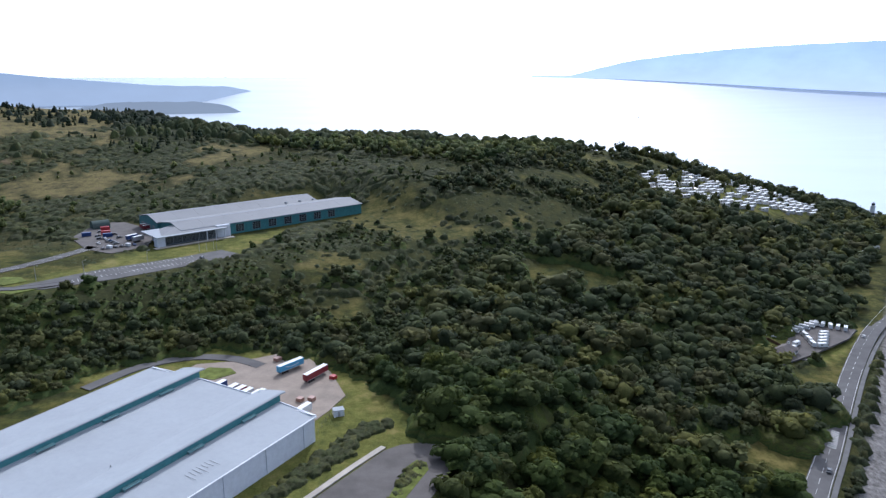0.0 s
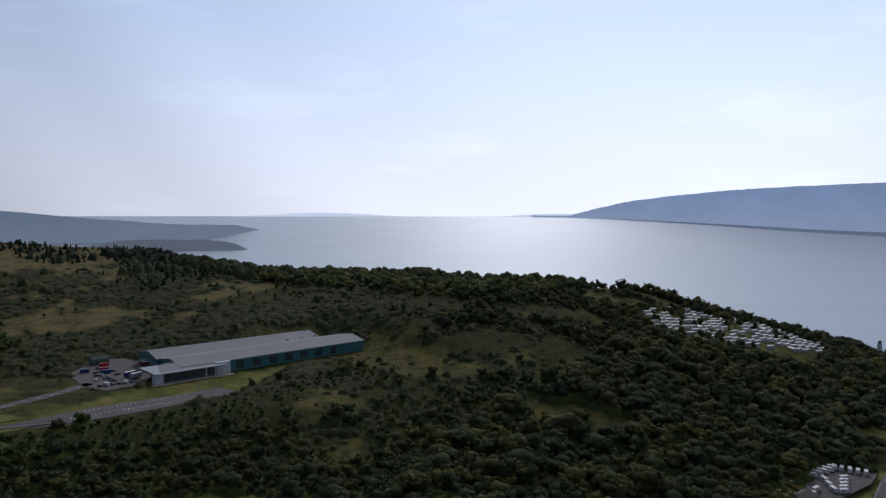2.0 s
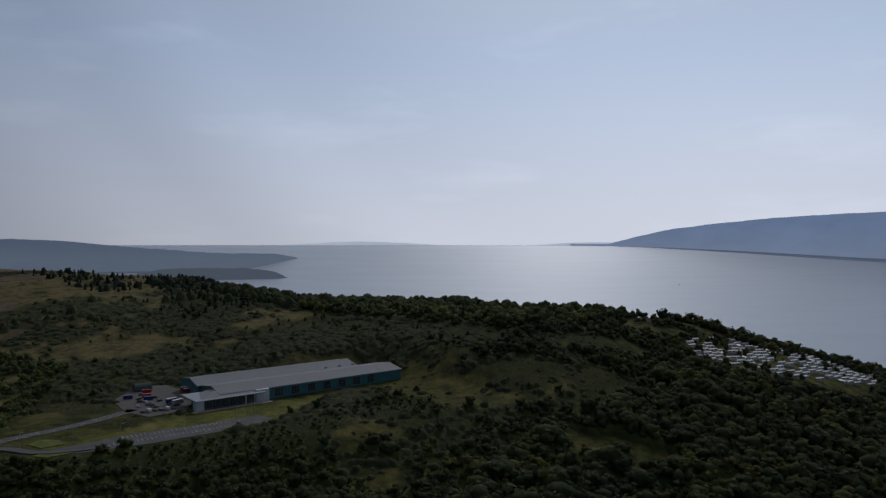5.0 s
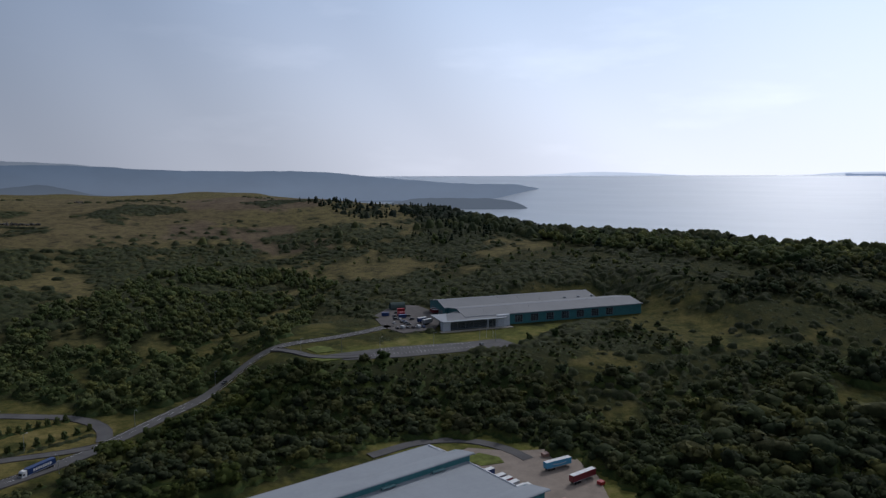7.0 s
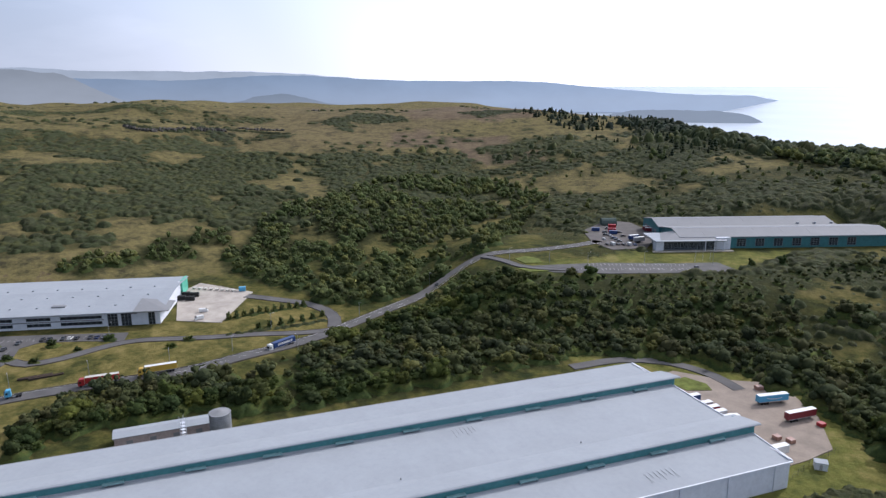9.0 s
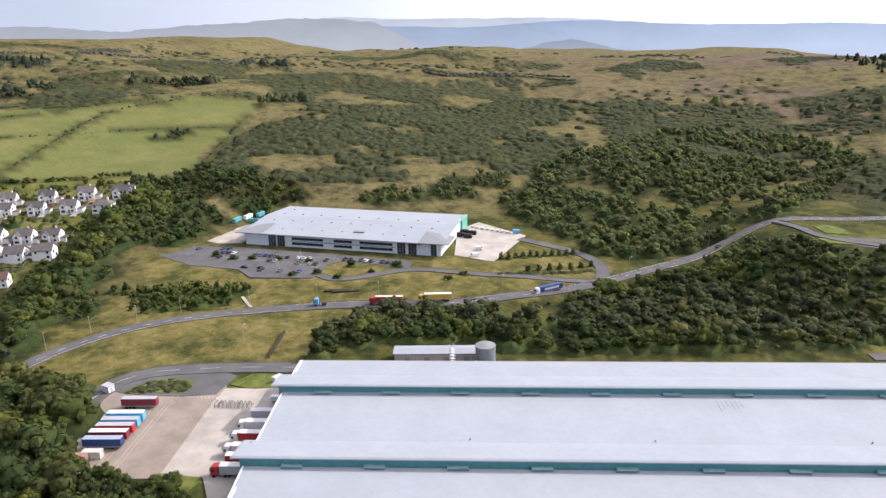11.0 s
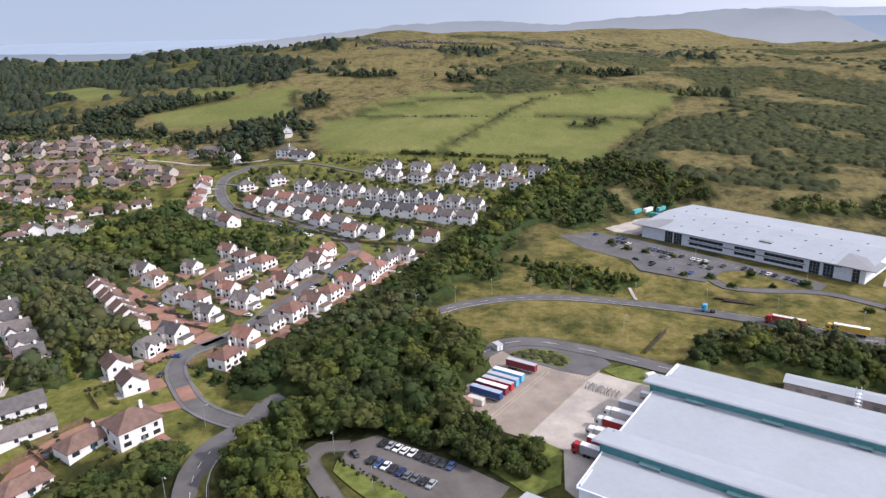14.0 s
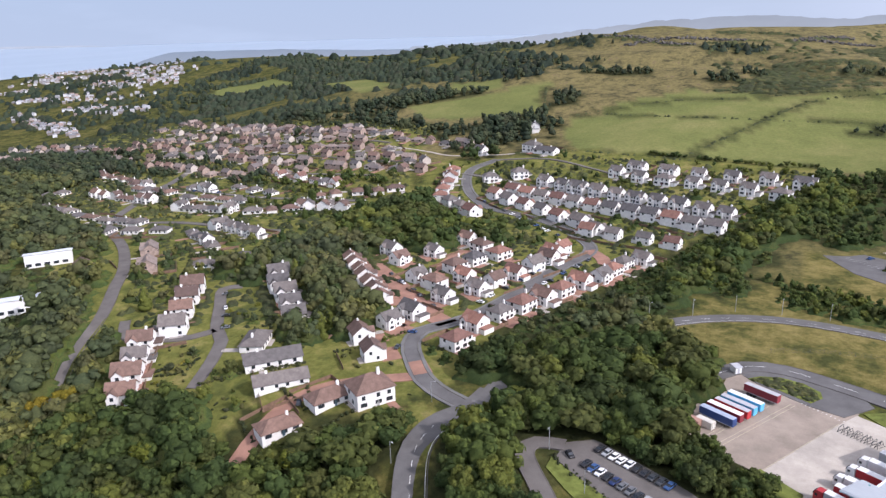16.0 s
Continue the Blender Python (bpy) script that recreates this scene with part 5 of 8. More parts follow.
PALE_WALL = plain("pale_roughcast", (0.42, 0.37, 0.32), 0.9, vary=0.1)
BRICK_B = ("bungalow", ASH_ROOF, BRICK_WALL, "buff brick bungalow with brown hipped roof")
PALE_D = ("detached", GREY_ROOF, PALE_WALL, "pale roughcast house with grey gable roof")
PALE_B = ("bungalow", GREY_ROOF, PALE_WALL, "pale roughcast bungalow with grey hipped roof")
FAR = "brick houses of the far estate"
for row in ((-796, -818, -690, -453, 19), (-760, -818, -700, -669, 7), (-659, -636, -614, -435, 12), (-593, -561, -585, -439, 8), (-625, -961, -631, -744, 12), (-574, -922, -560, -852, 5), (-752, -722, -701, -569, 8), (-676, -382, -665, -286, 7), (-639, -369, -590, -306, 5), (-636, -460, -639, -369, 6), (-578, -399, -565, -297, 8), (-662, -771, -646, -664, 6), (-579, -735, -616, -662, 5), (-607, -405, -609, -332, 5),
            (-556, -626, -530, -480, 9), (-720, -560, -690, -420, 8), (-690, -640, -665, -520, 7), (-625, -600, -612, -520, 5), (-650, -1000, -668, -860, 7), (-742, -640, -705, -500, 8), (-640, -690, -600, -600, 5), (-700, -780, -678, -690, 5), (-560, -480, -552, -420, 4), (-668, -500, -662, -420, 5), (-712, -470, -690, -400, 4)):
    street(*row, [BRICK_D, PALE_D, BRICK_B, BRICK_D, BRICK_S, PALE_B], 1, FAR, 4.0)
hill = place_house("villa", GREY_ROOF, HARL, "big white hilltop house with grey hipped roof", "hilltop houses", -640, -212, 70)
place_house("long", GREY_ROOF, HARL, "long white hilltop house wing", "hilltop houses", -632, -196, 70)
place_house("detached", GREY_ROOF, HARL, "white farmhouse with grey roof", "hilltop houses", -632, -262, 70)
place_house("detached", GREY_ROOF, HARL, "white farmhouse with grey roof", "hilltop houses", -720, -236, 20)

# ---- vehicles ----
TYRE = plain("tyre_rubber", (0.02, 0.02, 0.022), 0.9)
CAR_PAINT = tinted("car_paint", [(0.02, 0.022, 0.025), (0.65, 0.66, 0.67), (0.12, 0.125, 0.13), (0.015, 0.03, 0.1), (0.3, 0.31, 0.32), (0.02, 0.02, 0.02), (0.72, 0.72, 0.7), (0.04, 0.045, 0.05), (0.03, 0.075, 0.19), (0.02, 0.02, 0.022)], 0.28, 0.5)


def paint(name, c, rough=0.4):
    return plain(name, c, rough, 0, 0.4, vary=0.08, scale=0.5)


WHITE_P, RED_P, NAVY_P, SKY_P, MAROON_P, GREY_P, YELLOW_P, ORANGE_P = paint("white_paint", (0.72, 0.72, 0.7)), paint("red_paint", (0.4, 0.03, 0.035)), paint("navy_paint", (0.02, 0.05, 0.16)), paint("sky_blue_paint", (0.1, 0.38, 0.6)), paint("maroon_paint", (0.2, 0.025, 0.035)), paint("grey_paint", (0.4, 0.4, 0.41)), paint("yellow_paint", (0.55, 0.36, 0.06)), paint("orange_paint", (0.5, 0.12, 0.03))
PALE_BLUE_P = paint("pale_blue_grey_paint", (0.33, 0.38, 0.46))
RUST_P, CREAM_P = paint("rusty_container_paint", (0.35, 0.2, 0.15)), paint("cream_paint", (0.55, 0.52, 0.46))


def wheel_mesh(r, w):
    bm = tube(bmesh.new(), (0, -w / 2, 0), (0, w / 2, 0), r, 12)
    return mesh_of(bm, "wheel", TYRE)


WHEEL_CAR, WHEEL_LORRY = wheel_mesh(0.33, 0.24), wheel_mesh(0.5, 0.5)
TEMPLATES = {}


def on_ground(x, y, turn, z=None):
    return pose(x, y, float(land(x, y)) + 0.33 if z is None else z, 0, 0, turn)


def wheels(t, data, places):
    for x, y, z in places:
        w = new("wheel", data)
        w.parent = t
        w.matrix_basis = pose(x, y, z)


def car(x, y, turn, z=None, van=False):
    m = on_ground(x, y, turn, z)
    key = "van" if van else "car"
    if key in TEMPLATES:
        return copy_thing(TEMPLATES[key], m)
    t = TEMPLATES[key] = thing(key, m, "parked white panel van" if van else "parked car with glossy paint and dark windows", key, "parked vans" if van else "parked cars")
    bm = bmesh.new()
    if van:
        extrude(bm, [(-2.6, 0.3), (2.5, 0.3), (2.55, 0.9), (1.9, 1.2), (1.3, 2.1), (-2.6, 2.2)], -0.95, 0.95)
    else:
        extrude(bm, [(-2.1, 0.3), (2.1, 0.3), (2.15, 0.62), (1.95, 0.82), (1.1, 0.92), (-1.7, 0.95), (-2.15, 0.85)], -0.88, 0.88)
    bmesh.ops.rotate(bm, verts=bm.verts, cent=(0, 0, 0), matrix=Matrix.Rotation(radians(-90), 3, "Z"))
    bmesh.ops.bevel(bm, geom=bm.edges[:], offset=0.07, segments=1, affect="EDGES")
    if not van:
        box(bm, -1.15, 0.3, -0.7, 0.7, 1.37, 1.45)
    part("body", bm, WHITE_P if van else CAR_PAINT, t)
    bm = bmesh.new()
    if van:
        box(bm, 1.35, 1.98, -0.86, 0.86, 1.25, 1.98)
    else:
        extrude(bm, [(-1.6, 0.93), (1.05, 0.91), (0.35, 1.38), (-1.2, 1.4)], -0.78, 0.78)
        bmesh.ops.rotate(bm, verts=bm.verts, cent=(0, 0, 0), matrix=Matrix.Rotation(radians(-90), 3, "Z"))
    part("glass", bm, GLASS, t)
    wheels(t, WHEEL_CAR, [(a, b, 0.33) for a in (-1.35, 1.35) for b in (-0.8, 0.8)])
    return t


def trailer(x, y, turn, mat, label, z=None, roof=None, length=13.6, parent_cab=None):
    """A box trailer, front towards +x, with chassis, axles, legs and rear doors."""
    m = on_ground(x, y, turn, z)
    t = thing("trailer", m, label, "trailer", "lorry trailers")
    h = length / 2
    bm = boxes((-h, h, -1.25, 1.25, 1.15, 3.95))
    bmesh.ops.bevel(bm, geom=bm.edges[:], offset=0.06, segments=1, affect="EDGES")
    part("box", bm, mat, t)
    part("roof", boxes((-h + 0.03, h - 0.03, -1.2, 1.2, 3.952, 4.02)), roof or WHITE_P, t)
    part("chassis", boxes((-h + 0.2, h - 0.5, -0.5, 0.5, 0.8, 1.14)), RUBBER, t)
    part("rear_door", boxes((-h - 0.05, -h - 0.003, -1.17, -0.03, 1.25, 3.85)), mat, t)
    part("rear_door", boxes((-h - 0.05, -h - 0.003, 0.03, 1.17, 1.25, 3.85)), mat, t)
    part("side_rail", boxes((-h, h, -1.29, -1.252, 1.15, 1.35)), GREY_P, t)
    part("side_rail", boxes((-h, h, 1.252, 1.29, 1.15, 1.35)), GREY_P, t)
    for s in (-0.8, 0.7):
        part("landing_leg", boxes((h - 3.2, h - 3.0, s, s + 0.12, 0, 0.8)), RUBBER, t)
    wheels(t, WHEEL_LORRY, [(a, b, 0.5) for a in (-h + 1.6, -h + 2.9, -h + 4.2) for b in (-1.0, 1.0)])
    return t


def cab(x, y, turn, mat, label, z=None):
    t = thing("lorry_cab", on_ground(x, y, turn, z), label, "lorry", "lorry cabs")
    bm = bmesh.new()
    extrude(bm, [(-0.2, 0.9), (2.3, 0.5), (2.35, 1.9), (2.05, 3.2), (1.6, 3.7), (-0.1, 3.75)], -1.2, 1.2)
    bmesh.ops.rotate(bm, verts=bm.verts, cent=(0, 0, 0), matrix=Matrix.Rotation(radians(-90), 3, "Z"))
    bmesh.ops.bevel(bm, geom=bm.edges[:], offset=0.08, segments=1, affect="EDGES")
    part("body", bm, mat, t)
    part("windscreen", boxes((2.1, 2.42, -1.05, 1.05, 1.95, 2.9)), GLASS, t)
    part("side_window", boxes((1.1, 1.9, -1.26, -1.2, 1.9, 2.7)), GLASS, t)
    part("side_window", boxes((1.1, 1.9, 1.2, 1.26, 1.9, 2.7)), GLASS, t)
    part("chassis", boxes((-4.0, -0.15, -0.45, 0.45, 0.6, 1.0)), RUBBER, t)
    part("fuel_tank", tube(bmesh.new(), (-1.8, 0.85, 0.65), (-0.5, 0.85, 0.65), 0.33, 10), STEEL, t)
    wheels(t, WHEEL_LORRY, [(a, b, 0.5) for a in (1.3, -2.2, -3.4) for b in (-0.98, 0.98)])
    return t


def lorry(x, y, turn, box_mat, cab_mat, label, z=None, roof=None):
    t = trailer(x, y, turn, box_mat, label, z, roof)
    c = math.cos(radians(turn)), math.sin(radians(turn))
    cab(x + c[0] * 7.3, y + c[1] * 7.3, turn, cab_mat, "lorry cab coupled to its trailer", z)
    return t


def container(x, y, turn, mat, label, z=None, length=6.1, high=2.6):
    t = thing("container", on_ground(x, y, turn, z), label, "container", "steel containers")
    h = length / 2
    part("body", boxes((-h, h, -1.22, 1.22, 0.05, high)), mat, t)
    for s in (-1.26, 1.22):
        part("side_panel", boxes((-h + 0.15, h - 0.15, s, s + 0.04, 0.2, high - 0.15)), mat, t)
    for y0 in (-0.62, 0.58):
        part("door_bar", boxes((h, h + 0.06, y0, y0 + 0.06, 0.2, high - 0.1)), STEEL, t)
    return t


YZ = 2.21
# trailers backed against the trees in the yard
for i, (mat, roof, label) in enumerate(((NAVY_P, PALE_BLUE_P, "navy blue curtain-sided trailer in the yard"), (MAROON_P, WHITE_P, "dark red trailer with grey roof in the yard"), (RED_P, GREY_P, "red trailer with grey roof in the yard"), (SKY_P, GREY_P, "sky blue trailer in the yard"), (SKY_P, WHITE_P, "bright blue trailer with white roof in the yard"), (MAROON_P, GREY_P, "maroon trailer with grey roof in the yard"))):
    x, y = ((-227.8, -8.8), (-231.6, -6.8), (-234.9, -4.7), (-238.2, -2.9), (-241.9, -0.9), (-250.2, 4.2))[i]
    trailer(x, y, 62, mat, label, YZ, roof, 12.6)
container(-223.2, -16.4, 62, RUST_P, "rust-streaked steel container in the yard", YZ)
container(-223.7, -12.2, 62, CREAM_P, "cream steel container in the yard", YZ)
container(-218.6, -18.6, 62, CREAM_P, "short cream steel container under the trees", YZ, 3.6)
car(-246.5, 53.5, 118, 2.4, True)
car(-230.6, 49.2, 60, 2.32, True)
# docked trailers and cabs at the apron, and at the other end of the warehouse
DX, DY = -0.493, -0.870
for i, (w, mat, cm, label) in enumerate(((26, GREY_P, None, "grey trailer backed to a dock"), (33, WHITE_P, WHITE_P, "white trailer backed to a dock with its cab"), (40, RED_P, WHITE_P, "red trailer backed to a dock with white cab"), (47.3, WHITE_P, WHITE_P, "white trailer backed to a dock with its cab"), (52.8, RED_P, None, "red and white trailer backed to a dock"), (58.2, GREY_P, RED_P, "silver trailer backed to a dock with red cab"))):
    x, y = -120.7 + 0.870 * w + DX * 245.0, 269.9 - 0.493 * w + DY * 245.0
    (lorry if cm else trailer)(x, y, 240.5, *((mat, cm, label, 2.31) if cm else (mat, label, 2.31)))
for i, (w, mat, label) in enumerate(((25.2, NAVY_P, "dark trailer with white roof at a dock"), (32.3, GREY_P, "grey trailer at a dock"), (36.3, MAROON_P, "maroon trailer with white roof at a dock"), (40.3, GREY_P, "silver trailer at a dock"))):
    trailer(-120.7 + 0.870 * w - DX * 8.6, 269.9 - 0.493 * w - DY * 8.6, 60.5, mat, label, 2.26)
trailer(-54, 246.5, 60.5, WHITE_P, "short white box trailer beside the warehouse corner", 2.26, length=8)
lorry(-120.7 + 0.870 * 45 - DX * 8.6, 269.9 - 0.493 * 45 - DY * 8.6, 60.5, WHITE_P, WHITE_P, "white-roofed dark-sided trailer at a dock with cab", 2.26)
blue = trailer(-67.9, 289.6, 52, SKY_P, "bright blue box trailer with pale curved stripe on its side", 2.26)
part("stripe", boxes(*[(-3.5 + i * 0.9, -2.6 + i * 0.9, -1.31, -1.26, 2.2 + 0.03 * (i - 4) ** 2, 2.45 + 0.03 * (i - 4) ** 2) for i in range(8)]), WHITE_P, blue)
trailer(-55.2, 281.2, 59, MAROON_P, "dark red trailer with white roof at the yard edge", 2.26)
container(-76, 300, 50, RUST_P, "small red-brown skip by the trees", 2.26, 3.0, 1.6)
for x, y in ((-57.6, 259), (-53, 259.6)):
    container(x, y, 60, RUST_P, "rusty red open waste skip", 2.26, 2.4, 1.5)
container(-47.5, 280.6, 60, RED_P, "small red plant trailer on the yard", 2.26, 2.4, 1.4)
cabin = thing("cabin", pose(-40.5, 247.5, 2.0, 0, 0, 20), "small white site cabin standing on the lawn", "cabin")
part("wall", boxes((-2, 2, -1.6, 1.6, 0, 2.5)), WHITE_WALL, cabin)
part("roof", boxes((-2.15, 2.15, -1.75, 1.75, 2.5, 2.7)), ROOF_SHEET, cabin)
part("door", boxes((-0.5, 0.4, -1.66, -1.6, 0.1, 2.1)), GREY_P, cabin)
TURQ_P = paint("turquoise_paint", (0.08, 0.36, 0.38))
for x, y, mat, label in ((-492, 88, TURQ_P, "turquoise steel container beside the factory"), (-498, 97, WHITE_P, "white steel container beside the factory"), (-503, 107, TURQ_P, "turquoise steel container beside the factory")):
    container(x, y, 138, mat, label, None, 9.0)
# lorries standing on the spine road, noses down the hill
blue = lorry(-277, 203, -88, NAVY_P, WHITE_P, "navy lorry trailer with white lettering bars on the estate road", 0.9, NAVY_P)
part("lettering_bar", boxes(*[(-4.6 + i * 1.15, -3.75 + i * 1.15, s, s + 0.04, 2.1, 3.2) for i in range(8) for s in (-1.31, 1.27)]), WHITE_P, blue, "white lettering bars")
lorry(-301, 123, -118, RED_P, RED_P, "red lorry with cream roof on the estate road", None, CREAM_P)
lorry(-291, 145, -116, YELLOW_P, YELLOW_P, "yellow lorry with white roof on the estate road")
cab(-318, 92, -112, SKY_P, "blue tractor unit without trailer on the road")
# vans, tents and trailers by the teal factory
for x, y, a, mat, label in ((-216, 473, 60, NAVY_P, "navy trailer with white roof in the upper yard"), (-210, 469, 60, GREY_P, "grey trailer with white roof in the upper yard")):
    trailer(x, y, a, mat, label, 18.32, WHITE_P, 8.0)
for x, y in ((-216, 508), (-220, 513)):
    trailer(x, y, 42, MAROON_P, "maroon trailer with white roof behind the factory", 18.32, WHITE_P)
for x, y, m, label in ((-243, 492, RED_P, "red steel container in the upper yard"), (-250, 506, RED_P, "red steel container in the upper yard"), (-238, 484, NAVY_P, "blue steel container in the upper yard"), (-254, 486, NAVY_P, "blue steel container stack in the upper yard")):
    container(x, y, 30, m, label, 18.32)
tent = thing("storage_tent", pose(-258, 515, 18.32, 0, 0, 40), "dark green arched storage tent", "tent")
bm = bmesh.new()
extrude(bm, [(math.cos(a) * 5, math.sin(a) * 5.5) for a in np.linspace(0, math.pi, 9)], -6, 6)
part("cover", bm, plain("dark_canvas", (0.06, 0.09, 0.08), 0.8), tent)
for i in range(6):
    car(-224 + i * 3.2, 447 + i * 2.2, 130 + (i * 37) % 20, 18.32, van=i in (1, 4))
car(-282, 329, -92)
for x, y in ((-151, 424), (-236, 476), (-231, 468)):
    car(x, y, 130, 18.3)
# blue bins and white plant by the white factory
for i in range(4):
    container(-489 + i * 3.0, 98 + i * 3.4, 48, SKY_P if i else GREEN_PANEL, "pale blue steel container behind the factory", 3.3)
car(-342, 195, -100, 3.3, van=True)
for i in range(8):
    container(-398 + i * 3.4, 226 + i * 1.8, 20 + i * 9, CREAM_P, "pale stacked pallets and boxes at the yard edge", 3.3, 1.9, 1.2)
container(-371, 243, 50, SKY_P, "bright blue container at the yard corner", 3.3, 4.0)
for i in range(5):
    container(-388 + (i % 3) * 5, 205 + i * 3, 48, RUBBER, "dark stacked racking beside the factory", 3.3, 5.0)


def parked(x0, y0, x1, y1, n, turn, z=None, skip=0.12):
    for i in range(n):
        if rng.random() < skip:
            continue
        t = i / max(1, n - 1)
        car(x0 + (x1 - x0) * t, y0 + (y1 - y0) * t, turn + rng.choice((0, 180)) + rng.uniform(-2, 2), z)


parked(-195.5, -41, -184.5, -18, 10, 155, 2.21, 0)
parked(-186, -43, -175, -23, 9, 155, 2.21, 0)
car(-189, -49, 40, 2.21)
parked(-424, 66, -378, 116, 20, -42, 3.21, 0.35)
parked(-416, 62, -374, 108, 18, -42, 3.21, 0.45)
parked(-440, 54, -428, 74, 7, -42, 3.21, 0.4)
parked(-374, 126, -354, 148, 10, -42, 3.21, 0.2)
parked(-384, 72, -366, 96, 9, 138, 3.21, 0.45)
for x, y, a in ((-222, 462, 40), (-226, 466, 45), (-230, 470, 40), (-234, 462, 130), (-240, 476, 20), (-245, 484, 70), (-236, 490, 40), (-228, 480, 60), (-250, 498, 30)):
    car(x, y, a, 18.32)
car(-352, 204, 60, 3.27, True)
car(-389, 71, 50, 3.21)
car(-383, 79, 60, 3.21)
for x, y in ((168, 272), (202, 321), (277, 433)):
    car(x, y, 56)
car(-186.5, -152, 30)
# cars along the streets
for x0, y0, x1, y1, n in ((-280, -120, -400, -92, 11), (-300, -128, -400, -108, 9), (-290, -146, -330, -196, 6), (-430, -120, -500, -205, 10), (-545, -185, -505, -70, 10), (-225, -222, -270, -262, 4), (-395, -500, -330, -410, 6), (-466, -500, -470, -310, 8), (-602, -620, -600, -350, 12), (-240, -140, -262, -142, 2)):
    for i in range(n):
        t = (i + rng.random()) / n
        car(x0 + (x1 - x0) * t, y0 + (y1 - y0) * t, math.degrees(math.atan2(y1 - y0, x1 - x0)) + rng.choice((0, 90, 90, 180)))


# ---- caravans and motorhomes ----
def caravan(x, y, turn):
    m = on_ground(x, y, turn)
    if "caravan" in TEMPLATES:
        return copy_thing(TEMPLATES["caravan"], m)
    t = TEMPLATES["caravan"] = thing("caravan", m, "long white static caravan with pale shallow roof", "caravan", "static caravans on the terraces")
    part("body", boxes((-5.4, 5.4, -1.8, 1.8, 0.5, 2.9)), CREAM_P, t)
    part("roof", extrude(bmesh.new(), [(-1.95, 2.88), (1.95, 2.88), (1.95, 3.0), (0, 3.5), (-1.95, 3.0)], -5.55, 5.55), WHITE_P, t)
    part("skirt", boxes((-5.2, 5.2, -1.7, 1.7, -2.0, 0.5)), GREY_P, t)
    for x0 in (-4.2, 1.6):
        part("window", boxes((x0, x0 + 2.2, -1.84, -1.8, 1.4, 2.4)), GLASS, t)
    return t


def motorhome(x, y, turn, z):
    m = pose(x, y, z, 0, 0, turn)
    if "motorhome" in TEMPLATES:
        return copy_thing(TEMPLATES["motorhome"], m)
    t = TEMPLATES["motorhome"] = thing("motorhome", m, "white motorhome parked on the site", "motorhome", "motorhomes on the site")
    bm = bmesh.new()
    extrude(bm, [(-3.4, 0.45), (3.3, 0.4), (3.35, 1.0), (2.7, 1.3), (2.5, 2.0), (2.3, 2.9), (-3.4, 2.95)], -1.12, 1.12)
    bmesh.ops.rotate(bm, verts=bm.verts, cent=(0, 0, 0), matrix=Matrix.Rotation(radians(-90), 3, "Z"))
    part("body", bm, WHITE_P, t)
    part("windscreen", boxes((2.4, 2.78, -0.95, 0.95, 1.35, 1.95)), GLASS, t)
    for s in (-1.15, 1.12):
        part("window", boxes((-2.2, -0.6, s, s + 0.03, 1.6, 2.2)), GLASS, t)
    wheels(t, WHEEL_CAR, [(a, b, 0.33) for a in (-1.9, 2.1) for b in (-1.0, 1.0)])
    return t


SITE = [(207, 734), (240, 790), (300, 812), (372, 838), (420, 850), (452, 835), (430, 784), (373, 749), (286, 683), (240, 673), (212, 690)]
pitches = []
for row in range(-12, 13):
    for i in range(-14, 15):
        u, v = i * 12.6 + (row % 2) * 5, row * 9.4
        x, y = 320 + 0.86 * u - 0.51 * v + rng.uniform(-1, 1), 740 + 0.51 * u + 0.86 * v + rng.uniform(-0.8, 0.8)
        if inside(np.array(x), np.array(y), SITE) and rng.random() < 0.7:
            pitches.append((x, y, 31 + rng.choice((0, 3, -4, 5)) + (62 if (i * 7 + row * 3) % 11 == 0 else 0)))
pitches += [(398 + 5.5 * i, 645 + 5 * i, 20) for i in range(6)] + [(432 + 8 * i, 750 + 9 * i, 25) for i in range(4)]
for x, y, a in pitches:
    block_disc(x, y, 4)
    caravan(x, y, a)
for x0, y0, x1, y1, n, a in ((253, 449, 268, 439, 5, 60), (211, 422, 252, 448, 9, -30), (172, 389, 186, 394, 3, 20), (249, 430, 237, 409, 5, 10), (235, 428, 232, 412, 3, 90), (216, 404, 222, 412, 2, 40)):
    for i in range(n):
        t = i / max(1, n - 1)
        motorhome(x0 + (x1 - x0) * t, y0 + (y1 - y0) * t, a + rng.uniform(-8, 8), -35.19)
lodge = place_house("bungalow", GREY_ROOF, HARL, "grey-roofed site lodge among motorhomes", "site lodge", 208, 398, 40)
lodge.location.z = -35.2
# lighthouse and a yacht
lh = thing("lighthouse", pose(503, 806, -38), "white round lighthouse tower with gallery among trees", "lighthouse")
part("tower", tube(bmesh.new(), (0, 0, 0), (0, 0, 19), 3.4, 20, 2.5), WHITE_P, lh)
part("band", tube(bmesh.new(), (0, 0, 9), (0, 0, 11), 3.0, 20, 2.95), RUBBER, lh)
part("gallery", tube(bmesh.new(), (0, 0, 19), (0, 0, 19.6), 3.5, 20), WHITE_P, lh)
part("lantern", tube(bmesh.new(), (0, 0, 19.6), (0, 0, 22.3), 1.8, 12), GLASS, lh)
part("dome", tube(bmesh.new(), (0, 0, 22.3), (0, 0, 24.2), 2.0, 12, 0.3), WHITE_P, lh)
place_house("long", GREY_ROOF, HARL, "white keepers' cottages beside the lighthouse", "lighthouse cottages", 492, 786, 40)
yacht = thing("yacht", pose(729, 2648, -31, 0, 0, 30) @ Matrix.Scale(0.65, 4), "small dark-hulled yacht with bare mast on the firth", "yacht")
